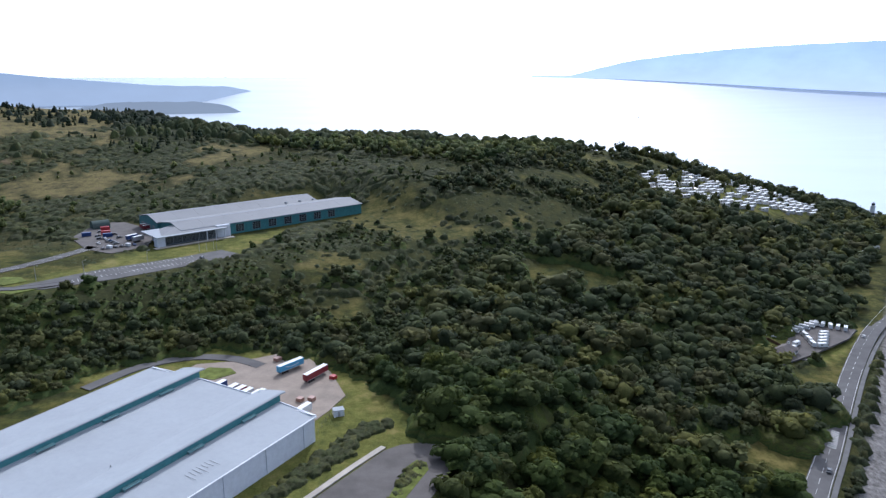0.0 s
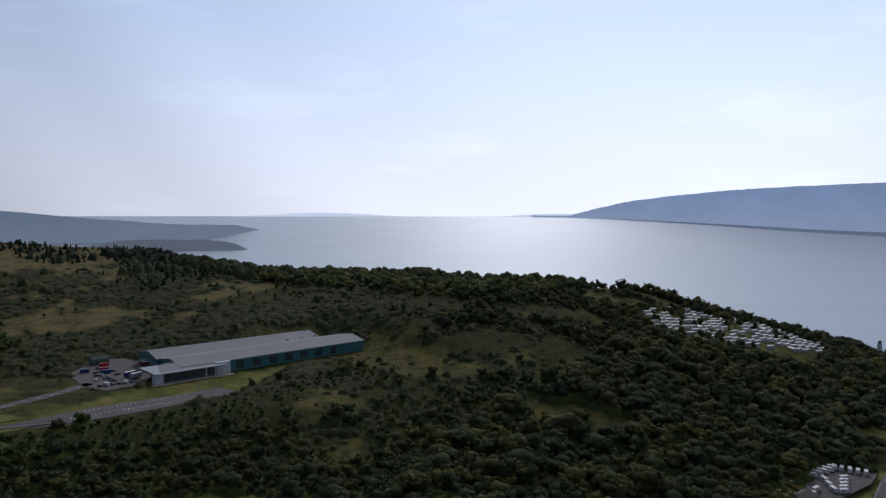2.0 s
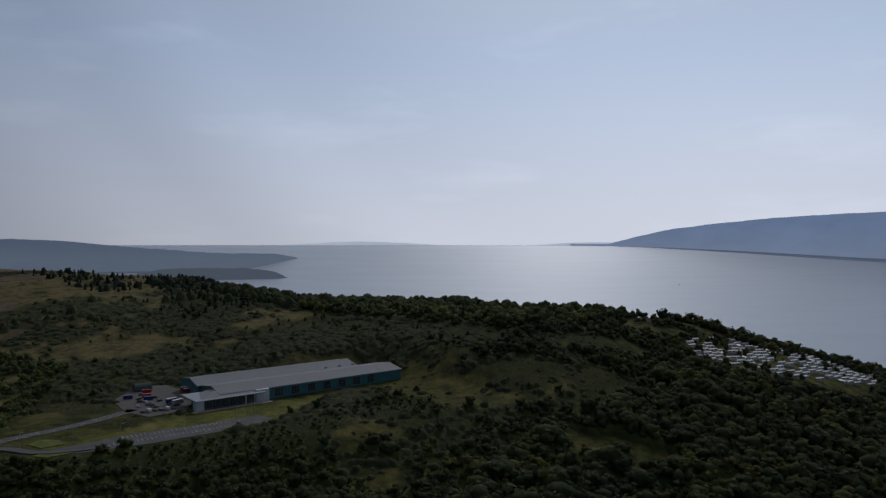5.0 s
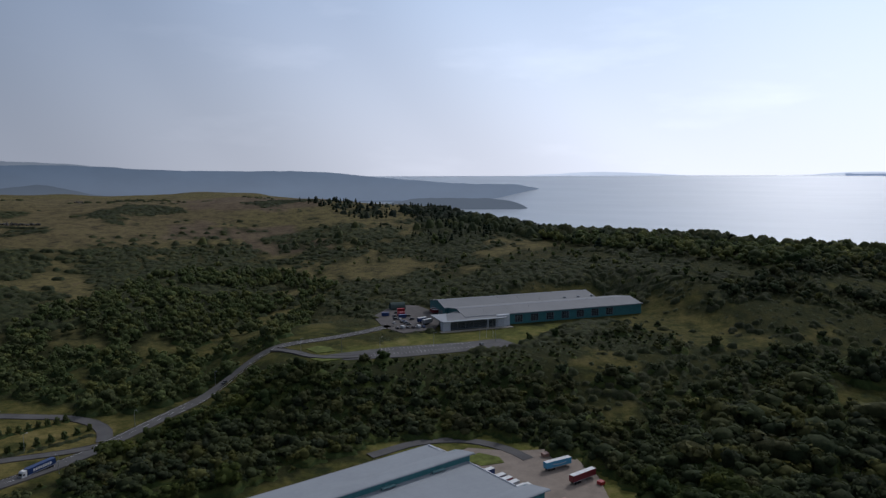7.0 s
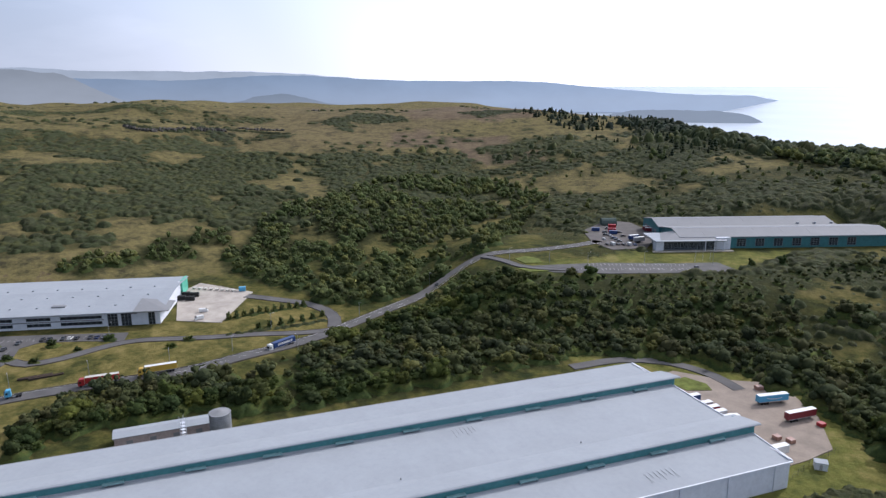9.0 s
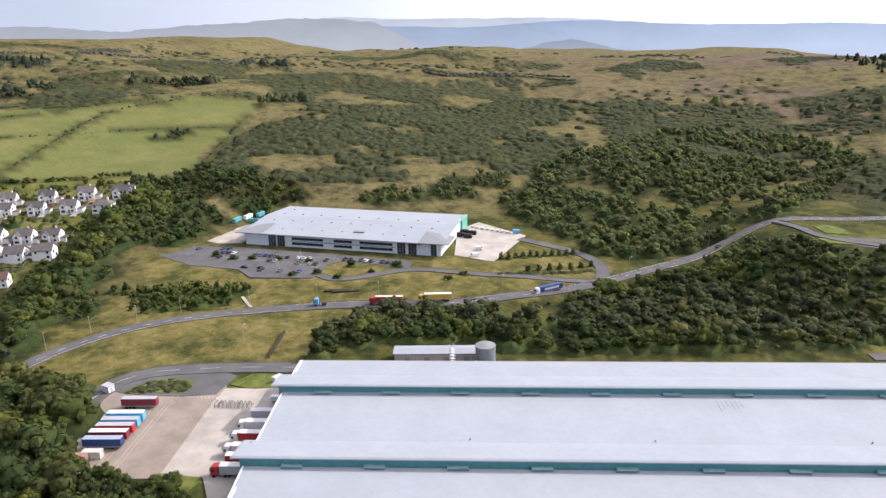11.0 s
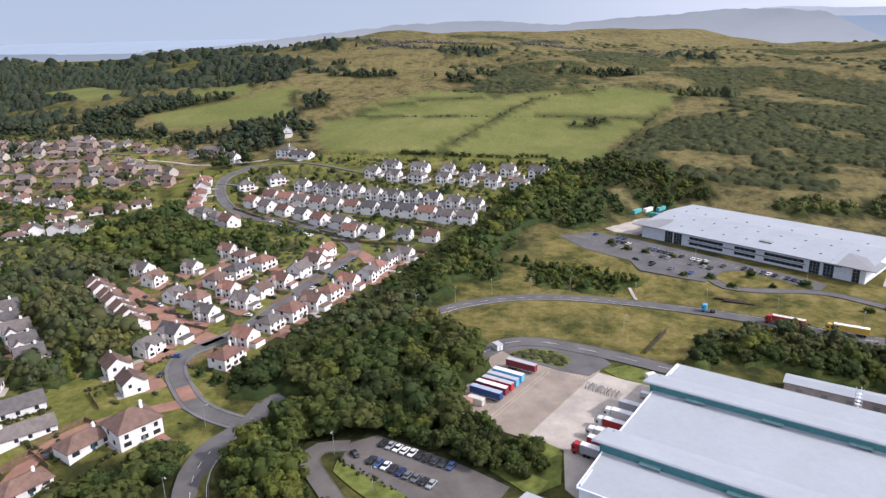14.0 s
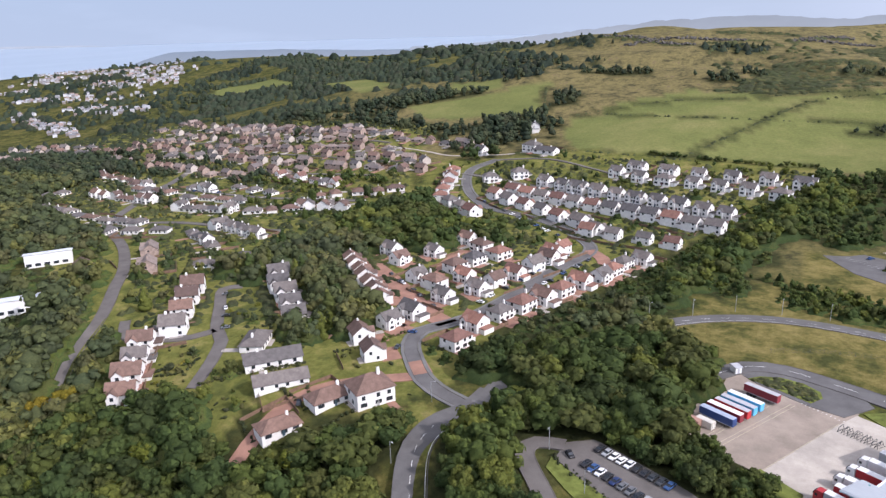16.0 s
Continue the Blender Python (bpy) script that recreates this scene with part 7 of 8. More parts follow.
# saplings and gorse below the upper car park
LOW_GROWTH = [[(-258, -118), (-282, -106), (-346, -74), (-420, -49), (-412, -28), (-340, -48), (-276, -76), (-248, -92)], [(-420, -50), (-526, -14), (-600, 28), (-580, 34), (-520, 10), (-412, -28)], [(-262, 352), (-236, 346), (-200, 353), (-120, 430), (-40, 520), (-20, 505), (-80, 410), (-140, 360), (-200, 325), (-262, 328)], [(-196, -318), (-214, -335), (-238, -372), (-215, -380), (-190, -345)], [(-228, -358), (-252, -358), (-290, -392), (-264, -424), (-232, -388)]]
plants = {"tree": [], "conifer": [], "scrub": [], "yellow": []}
rs = np.random.RandomState(11)


def scatter(poly, gap, h0, h1, kind="tree", holes=None, k=0.03, keep=None, conifer=0.0, spread=0.85, free=True):
    """Plants over a stretch of the plan, gap metres apart; holes: how much of it stays open."""
    p = np.array(poly, float)
    nx, ny = np.meshgrid(np.arange(p[:, 0].min(), p[:, 0].max(), gap), np.arange(p[:, 1].min(), p[:, 1].max(), gap))
    x, y = nx.ravel() + rs.uniform(-0.48, 0.48, nx.size) * gap, ny.ravel() + rs.uniform(-0.48, 0.48, nx.size) * gap
    ok = inside(x, y, poly)
    if free:
        ok &= is_free(x, y) & ~inside(x, y, LAWNS[1]) & ~inside(x, y, LAWNS[2])
    if free:
        for glade in GLADES:
            ok &= ~inside(x, y, glade) | (rs.rand(len(x)) < 0.12)
    if free:
        for meadow in FIELDS:
            ok &= ~inside(x, y, meadow)
    # only a few trees stand between the houses of the harbour town
    head, far = np.degrees(np.arctan2(-x, y)) % 360, np.hypot(x, y)
    ok &= ~((head > 134.5) & (head < 150) & (far > 1230)) | (rs.rand(len(x)) < 0.3)
    if holes is not None:
        ok &= noise_gap(x, y, k) > holes + rs.normal(0, 0.2 if kind == "scrub" else 0.18, len(x))
    if keep is not None:
        ok &= keep(x, y)
    x, y = x[ok], y[ok]
    z = land(x, y)
    sea = z > -43
    x, y, z = x[sea], y[sea], z[sea]
    h = rs.uniform(h0, h1, len(x)) * rs.choice([0.6, 0.8, 1, 1, 1.2, 1.4] if h1 > 5 else [0.75, 1, 1, 1.15], len(x))
    for bank in LOW_GROWTH:
        h[inside(x, y, bank)] *= 0.42
    w = h * rs.uniform(spread * 0.8, spread * 1.3, len(x))
    con = rs.rand(len(x)) < conifer
    for key, m in (("conifer", con), (kind, ~con)):
        if m.any():
            plants[key].append(np.stack([x[m], y[m], z[m], h[m], w[m]], 1))


def zone(e0, e1, a0, a1):
    """A stretch between two distances from the shore and two along it."""
    pts = []
    for e, a in ((e0, a0), (e1, a0), (e1, a1), (e0, a1)):
        pts.append((190 - 0.829 * e + 0.559 * a, 270 + 0.559 * e + 0.829 * a))
    return pts


BELT = [(-232, -108), (-282, -102), (-346, -70), (-420, -46), (-526, -10), (-600, 31), (-513, 46), (-442, -4), (-366, -26), (-316, -48), (-284, -26), (-268, -10), (-256, -11), (-228, -22), (-218, -23), (-209, -12), (-203, -38), (-200, -54), (-191, -62), (-212, -86)]
scatter(BELT, 5.2, 7, 11, spread=1.0)
scatter([(-220, -24), (-209, -8), (-201, 2), (-194, 9), (-184, 10), (-176, 6), (-186, -10), (-198, -34), (-203, -44), (-216, -40)], 3.3, 4, 6.6, spread=0.85, free=False)
scatter([(-90, -240), (-221, -379), (-235, -370), (-213, -301), (-182, -262), (-160, -225), (-165, -170), (-156, -152), (-182, -112), (-196, -116), (-182, -104), (-120, -82), (-60, -120)], 6.2, 8, 13, spread=1.0)
scatter([(-120, -60), (-152, -83), (-171, -90), (-184, -88), (-190, -78), (-178, -66), (-159, -52), (-130, -30)], 4.2, 7, 11)
scatter([(-180, -67), (-190, -78), (-203, -86), (-211, -82), (-200, -64), (-189, -69)], 4.2, 6, 10, free=False)
scatter([(-292, -268), (-377, -278), (-442, -282), (-501, -254), (-435, -203), (-423, -156), (-396, -153), (-379, -193), (-354, -227), (-300, -200), (-290, -215), (-276, -240)], 6.2, 8, 12, spread=1.0)
scatter([(-290, -301), (-333, -281), (-307, -229), (-262, -190), (-240, -182), (-277, -212), (-293, -262)], 5, 8, 14, conifer=0.3)
scatter([(-218, -222), (-250, -190), (-240, -172), (-216, -190)], 6, 9, 13, conifer=0.5)
scatter([(-600, -930), (-640, -736), (-540, -640), (-430, -610), (-360, -530), (-320, -440), (-290, -394), (-236, -308), (-200, -330), (-300, -560), (-420, -780)], 8, 8, 12, spread=1.05)
scatter([(-165, -301), (-209, -363), (-230, -365), (-218, -308), (-207, -288), (-176, -271), (-171, -259), (-168, -226), (-181, -207), (-166, -185), (-140, -200), (-126, -244)], 6.2, 8, 12, spread=1.0)
scatter([(-218, -294), (-206, -270), (-193, -251), (-175, -237), (-174, -262), (-204, -281)], 6.5, 6, 10, spread=1.0)
scatter([(-435, -707), (-533, -795), (-579, -735), (-513, -645), (-391, -592), (-351, -541), (-343, -478), (-322, -427), (-294, -387), (-295, -456), (-254, -430)], 8, 8, 11, spread=1.05)
scatter([(-560, -700), (-575, -540), (-540, -440), (-560, -310), (-520, -300), (-505, -420), (-520, -560), (-520, -680)], 8, 5, 9, holes=-0.2)
FARWOOD = [(-792, -1252), (-743, -859), (-801, -814), (-770, -548), (-700, -350), (-602, -262), (-660, -205), (-739, -208), (-745, -415), (-815, -460), (-943, -268), (-1064, -303), (-1511, -1176), (-1151, -1123), (-1039, -1251)]
scatter(FARWOOD, 10, 7, 11, spread=1.05, holes=-0.6, k=0.014, conifer=0.25)
scatter([(-1000, -1300), (-1500, -1200), (-1900, -700), (-1700, -500), (-1200, -360), (-1700, -1700), (-1400, -2100)], 22, 10, 15, spread=1.5, holes=-0.15, k=0.008, conifer=0.3)
scatter([(-760, -1100), (-800, -1300), (-1100, -1700), (-1300, -1500), (-1000, -1150)], 15, 10, 14, spread=1.2, holes=-0.35, k=0.013)
scatter([(-593, 28), (-616, 85), (-557, 142), (-529, 196), (-507, 308), (-461, 351), (-451, 422), (-340, 320), (-369, 258), (-463, 283), (-487, 181), (-524, 130), (-460, 56), (-450, 20), (-400, -6), (-363, -37), (-430, -46)], 6.6, 4, 7.5, spread=1.0, holes=0.03, k=0.045)
scatter([(-615, 90), (-712, 140), (-786, 221), (-760, 340), (-760, 520), (-640, 600), (-451, 422), (-507, 308), (-529, 196), (-557, 142)], 4.4, 1.4, 3.4, "scrub", holes=-0.3, k=0.024, spread=2.3)
scatter([(-362, -28), (-396, -14), (-380, 41), (-355, 66), (-341, 60), (-348, 22)], 4.2, 3, 6, holes=-0.6, k=0.06)
scatter([(-402, 265), (-514, 360), (-540, 560), (-468, 640), (-374, 599), (-300, 440), (-278, 369), (-292, 329), (-292, 289), (-310, 266)], 6, 4.5, 8.5, spread=1.0, holes=-0.3, k=0.035)
BELT9 = [(-286, 79), (-288, 131), (-270, 149), (-260, 205), (-262, 263), (-266, 340), (-232, 338), (-140, 396), (-60, 410), (-20, 350), (-10, 250), (-30, 272), (-51, 300), (-81, 312), (-129, 309), (-152, 286), (-216, 160), (-238, 132), (-262, 98), (-258, 72)]
scatter(BELT9, 5.4, 4.5, 8.5, spread=1.05, holes=-0.7, k=0.03)
# the long wood between the coast road and the ridge
COASTWOOD = zone(29, 215, -230, 640)
clear = GLADES[5]
scatter(COASTWOOD, 9.2, 9.5, 13.5, spread=1.2, holes=-1.0, k=0.025, keep=lambda x, y: ~inside(x, y, clear) & ~inside(x, y, BELT9) & ((x > 4) | (y > 300) | inside(x, y, [(-9, 270), (-11, 243), (4, 226), (2, 213), (-6, 194), (-30, 150), (20, 150), (20, 300), (-20, 300)])) & ~inside(x, y, [(165, 384), (255, 458), (284, 440), (226, 392)]) & ~inside(x, y, [(200, 684), (330, 690), (450, 790), (440, 812), (340, 800), (250, 790), (205, 715)]) & ~inside(x, y, [(190, 672), (262, 664), (330, 676), (440, 750), (420, 780), (330, 735), (230, 700)]))
scatter(zone(215, 345, -120, 480), 6.2, 4, 8, spread=1.05, holes=-0.25, k=0.033, keep=lambda x, y: ~inside(x, y, BELT9) & ~inside(x, y, [(200, 684), (330, 690), (450, 790), (440, 812), (340, 800), (250, 790), (205, 715)]))
scatter(zone(200, 600, -120, 300), 7, 0.6, 1.5, "scrub", holes=-0.5, k=0.05, spread=1.8)
scatter(zone(215, 345, -120, 300), 5, 1.4, 3.2, "scrub", holes=-0.9, k=0.033, spread=1.6, keep=lambda x, y: rs.rand(len(x)) < 0.55)
scatter(zone(26, 90, 400, 780), 7, 7, 12, spread=1.0, holes=-0.9, k=0.04)
scatter(clear, 5, 2, 4.5, "scrub", holes=0.1, k=0.12, spread=1.3)
scatter(zone(7, 12, -200, 620), 3.6, 1.6, 4.2, "scrub", holes=-0.6, k=0.08, spread=1.2)
scatter(zone(330, 1000, 230, 520), 9.4, 7, 11.5, spread=1.1, holes=-1.1, k=0.02, conifer=0.12)
scatter(zone(60, 330, 520, 760), 8, 8, 13, holes=-1.2, keep=lambda x, y: ~inside(x, y, [(200, 684), (330, 690), (470, 800), (440, 830), (340, 800), (250, 790)]))
scatter(SITE, 14, 6, 10, holes=-0.3, k=0.1)
scatter(zone(150, 240, 330, 520), 13, 6, 11, holes=-0.2, k=0.06)
scatter(zone(330, 560, -80, 240), 4.0, 1.2, 3.0, "scrub", holes=-0.35, k=0.025, spread=2.2, keep=lambda x, y: ~inside(x, y, [(-65, 560), (-20, 560), (40, 480), (0, 440), (-60, 470), (-100, 500)]))
scatter(zone(330, 560, -80, 240), 15, 4, 7.5, holes=0.1, k=0.035)
scatter([(-117, 505), (-70, 555), (-55, 462), (-80, 418), (-119, 426), (-129, 426), (-126, 463)], 3.6, 1.4, 3.0, "scrub", holes=-0.7, k=0.05, spread=1.9)
scatter(zone(540, 900, -250, 300), 4.4, 1.2, 2.6, "scrub", holes=0.2, k=0.016, spread=2.6)
scatter(zone(540, 900, -250, 300), 22, 4, 7, holes=0.2, k=0.022)
scatter(zone(700, 1150, 120, 420), 13, 6, 10, holes=0.0, k=0.016, conifer=0.7)
scatter(zone(640, 1350, -950, 200), 6, 0.8, 1.9, "scrub", holes=0.75, k=0.013, spread=4.2)
scatter(zone(700, 1500, -1100, 150), 21, 1.6, 3.6, "scrub", holes=0.7, k=0.011, spread=2.2)
# dark clumps on the hillside and the hedges of the meadows
for x, y, deep, wide in ((-925, -62, 26, 50), (-1085, -70, 22, 48), (-950, 115, 20, 58), (-962, -205, 16, 52), (-835, 218, 16, 38), (-835, -246, 50, 18), (-1010, -262, 26, 40), (-1185, -300, 30, 70), (-1100, 260, 20, 40), (-1050, -380, 40, 60), (-870, -480, 40, 50)):
    pts = [(x + deep * math.cos(a) * (1 + 0.3 * math.sin(3 * a)), y + wide * math.sin(a)) for a in np.linspace(0, math.tau, 14)[:-1]]
    scatter(pts, 6.5, 5, 9, conifer=0.2, holes=-0.3, k=0.06)


def hedge_line(pts, gap, h0, h1, kind="scrub", skip=0.2):
    line = smooth_line(pts, gap)
    line = line[rs.rand(len(line)) > skip] + 0
    line = line + rs.uniform(-0.5, 0.5, line.shape)
    h = rs.uniform(h0, h1, len(line))
    plants[kind].append(np.stack([line[:, 0], line[:, 1], land(line[:, 0], line[:, 1]), h, h * rs.uniform(0.9, 1.5, len(line))], 1))


for pts in ([(-634, -73), (-757, -14), (-831, 24)], [(-775, -175), (-758, -32), (-762, 88), (-745, 147)], [(-757, -20), (-829, 31), (-851, 99)], [(-770, -208), (-788, -178), (-831, -108), (-861, 26)], [(-861, 26), (-854, 193), (-745, 141)], [(-745, 141), (-605, 76)], [(-627, -58), (-640, -190), (-655, -215)], [(-784, -246), (-899, -280)]):
    hedge_line(pts, 4.0, 0.9, 2.3, skip=0.5)
for pts in ([(-1209, -281), (-1172, -207), (-1133, -130)], [(-1071, -98), (-1160, -72), (-1181, -30)], [(-1184, 4), (-1230, 43), (-1249, 84)], [(-1228, -104), (-1269, -24), (-1246, 12)], [(-1148, -110), (-1083, -28)], [(-955, 462), (-901, 498), (-898, 589), (-836, 623)]):
    for off in (0, 5, 10):
        hedge_line([(x + off, y) for x, y in pts], 4.0, 1.2, 3.4, skip=0.35)
scatter([(-735, 60), (-755, 85), (-748, 100), (-728, 80)], 6, 3, 6, free=False)
scatter([(-690, -230), (-780, -235), (-790, -250), (-740, -300), (-680, -300), (-650, -260)], 8, 8, 12, conifer=0.1)
scatter([(-800, -240), (-850, -255), (-870, -225), (-815, -215)], 8, 6, 10)
hedge_line([(-620, 30), (-632, -60), (-636, -100)], 4, 3, 6, "tree", 0.1)
hedge_line([(-478, -26), (-500, -90), (-528, -170)], 2.2, 1.6, 2.4, skip=0.02)
hedge_line([(-428, -90), (-452, -140), (-464, -180)], 2.4, 1.3, 2.2, skip=0.05)
hedge_line([(-308, 191), (-300, 214), (-293, 244)], 2.0, 1.2, 1.8, skip=0.0)
# hedges and clipped bushes of the bungalow close
for pts in ([(-187, -201), (-199, -187), (-206, -178), (-214, -170)], [(-187, -226), (-192, -216), (-202, -216)], [(-222, -204), (-214, -190), (-202, -176), (-190, -160)], [(-224, -178), (-236, -190), (-252, -206)], [(-246, -196), (-270, -214), (-300, -244)], [(-238, -206), (-258, -224), (-280, -246)]):
    hedge_line(pts, 1.5, 1.6, 2.6, skip=0.0)
hedge_line([(-244, -170), (-262, -176), (-280, -182)], 5.0, 9, 12, "tree", 0.0)
hedge_line([(-232, -181), (-240, -184), (-247, -178)], 5.5, 9, 12, "conifer", 0.0)
for x, y, h in ((-193, -225, 4.2), (-204, -223, 2.6), (-255, -245, 2.8), (-266, -254, 3.0)):
    hedge_line([(x, y), (x + 1.2, y + 1.0), (x - 0.6, y + 1.6)], 1.0, h * 0.8, h, skip=0.0)
for x, y in ((-235, -248), (-231, -228), (-214, -253), (-198, -220), (-222, -258), (-246, -232)):
    hedge_line([(x, y), (x + 1.0, y)], 1.0, 1.8, 3.2, "yellow", 0.0)
# bushes on the verge and in the car park before the white factory
for x, y, h in ((-347, 111, 3.0), (-363, 125, 4.5), (-347, 131, 2.5), (-350, 148, 4.0), (-318, 174, 3.0), (-315, 163, 3.6), (-364, 91, 3.2), (-360, 104, 3.6), (-382, 106, 3.4), (-410, 68, 4.0), (-421, 61, 4.2), (-366, 170, 2.4), (-395, 92, 3.4), (-404, 78, 3.6)):
    hedge_line([(x, y), (x + 1.4, y + 1.2)], 1.4, h * 0.75, h, "tree", 0.0)
for x0, y0, x1, y1, n in ((-330, 206, -321, 251, 11), (-305, 208, -300, 248, 7)):
    for i in range(n):
        t = i / (n - 1)
        for dx, dy, h in ((0, 0, 5.0), (0.5, 0.3, 4.0), (-0.4, 0.4, 3.6), (0.1, -0.5, 3.0)):
            plants["tree"].append(np.array([[x0 + (x1 - x0) * t + dx, y0 + (y1 - y0) * t + dy, float(land(x0 + (x1 - x0) * t, y0 + (y1 - y0) * t)), h, 2.6]]))
for x, y, turn, u0, v0, u1, v1 in hedge_rows:
    c, sn = math.cos(radians(turn)), math.sin(radians(turn))
    hedge_line([(x + u0 * c - v0 * sn, y + u0 * sn + v0 * c), (x + u1 * c - v1 * sn, y + u1 * sn + v1 * c)], 1.7, 1.3, 2.2, skip=0.05)
# shrub bed on the warehouse lawn
bed = []
scatter([(-76, 170), (-60, 190), (-46.5, 212), (-36, 230), (-29.4, 240.8), (-19.6, 241.9), (-20.6, 236.2), (-30, 228), (-31.9, 217), (-42, 205), (-54, 190), (-70, 166)], 1.7, 0.9, 1.6, "scrub", holes=-0.9, k=0.12, spread=1.9, free=False)
bed.append(plants["scrub"].pop())
island_hedge = len(plants["scrub"])
scatter([(-264.3, 0.5), (-267, 4), (-269, 10), (-267.2, 17), (-262.8, 22.6), (-258.8, 23), (-254.4, 19.8), (-257, 15), (-260.6, 8)], 1.5, 0.8, 1.1, "scrub", spread=1.9, free=False)
island_hedge = plants["scrub"].pop()
scatter([(-43, 152), (-17, 191), (-12, 209), (-9, 213), (-6, 211.5), (-5.6, 208), (-13, 191), (-39, 152)], 1.7, 1.0, 1.9, "scrub", holes=-0.6, k=0.15, spread=1.7, free=False)
bed.append(plants["scrub"].pop())
scatter([(-188, -54), (-180, -43), (-172, -31), (-170, -32), (-178, -45), (-185, -55)], 1.7, 1.2, 2.2, "scrub", free=False)
scatter([(-276, 96), (-300, 104), (-284, 150), (-262, 110)], 4.6, 4, 7.5)
# gardens
GARDENS = [[(-190, -118), (-300, -100), (-430, -50), (-560, 18), (-615, 25), (-630, -180), (-590, -280), (-480, -250), (-400, -180), (-330, -235), (-240, -175)], [(-170, -170), (-230, -178), (-310, -262), (-500, -275), (-600, -322), (-740, -362), (-800, -800), (-680, -1040), (-570, -940), (-420, -610), (-250, -390), (-170, -260)]]
for poly in GARDENS:
    scatter(poly, 5.4, 1.0, 2.6, "scrub", holes=-0.4, k=0.13, spread=1.35)
    scatter(poly, 11, 3, 6.5, holes=-0.3, k=0.1)
scatter(GARDENS[1], 12, 1.4, 3.8, "yellow", holes=0.25, k=0.12)
scatter(GARDENS[0], 13, 1.2, 3.0, "yellow", holes=0.4, k=0.12)
scatter([(-250, -166), (-272, -168), (-292, -186), (-282, -198), (-258, -190)], 5.5, 8, 12, conifer=0.5)
scatter(GARDENS[1], 26, 7, 11, holes=-0.1, k=0.02, conifer=0.4)


# the trees nearest the way of the camera stand as single trees, the rest as woods
def tree_template(i, mat, label, conifer=False):
    t = thing("tree", pose(0, 0, 0), label, "tree", "trees of the near woods")
    v, f, core = NEAR[i]
    me = bpy.data.meshes.new("crown")
    me.from_pydata(v.tolist(), [], f.tolist())
    me.attributes.new("core", "FLOAT", "POINT").data.foreach_set("value", (np.arange(len(v)) < core).astype(np.float32))
    me.materials.append(mat)
    part("crown", me, None, t)
    bm = tube(bmesh.new(), (0, 0, -0.12), (0, 0, 0.5), 0.035, 7, 0.018)
    for k in range(4):
        a = k * 1.7 + i
        tube(bm, (0, 0, 0.25 + 0.05 * k), (math.cos(a) * 0.2, math.sin(a) * 0.2, 0.5 + 0.05 * k), 0.014, 5, 0.006)
    part("trunk", bm, BARK, t)
    return t


allrows = {k: np.concatenate(v) if v else np.zeros((0, 5)) for k, v in plants.items()}
trees = allrows["tree"]
near = np.hypot(trees[:, 0], trees[:, 1])
single = np.argsort(near + 400 * (trees[:, 1] > 120))[:150]
rest = np.ones(len(trees), bool)
rest[single] = False
TREE_T = [tree_template(i, FOLIAGE_TREE, "broadleaf tree in full dark green summer leaf") for i in range(5)] + [tree_template(2, GOLDEN, "broadleaf tree turning yellow among green woodland")]
used = set()
for n, i in enumerate(single):
    x, y, z, h, w = trees[i]
    k = 5 if n % 33 == 7 else n % 5
    m = pose(x, y, z - 0.3, 0, 0, rs.uniform(0, 360)) @ Matrix.Diagonal((w, w, h, 1))
    if k not in used:
        used.add(k)
        TREE_T[k].matrix_basis = m
    else:
        c = copy_thing(TREE_T[k], pose(0, 0, 0))
        c.matrix_basis = m


LIME = foliage("lime_green_leaves", [(0.1, 0.125, 0.028), (0.15, 0.16, 0.03)], True)
lime_t = tree_template(1, LIME, "bright lime-green tree among darker woodland")
for k, (x, y, h, t) in enumerate(((-163, -251, 13, TREE_T[5]), (-157, -261, 12, TREE_T[5]), (-151, -255, 10, TREE_T[5]), (-158, -134, 9, lime_t), (-143, -157, 10, lime_t), (-149, -194, 10, lime_t), (-130, -227, 11, lime_t), (-168, -236, 9, lime_t), (-172, -212, 8, lime_t), (-120, -190, 11, TREE_T[5]), (-206, -48, 7, TREE_T[5]))):
    m = pose(x, y, float(land(x, y)) - 0.2, 0, 0, k * 67.0) @ Matrix.Diagonal((h * 0.95, h * 0.95, h, 1))
    c = lime_t if k == 3 else copy_thing(t, pose(0, 0, 0))
    c.matrix_basis = m


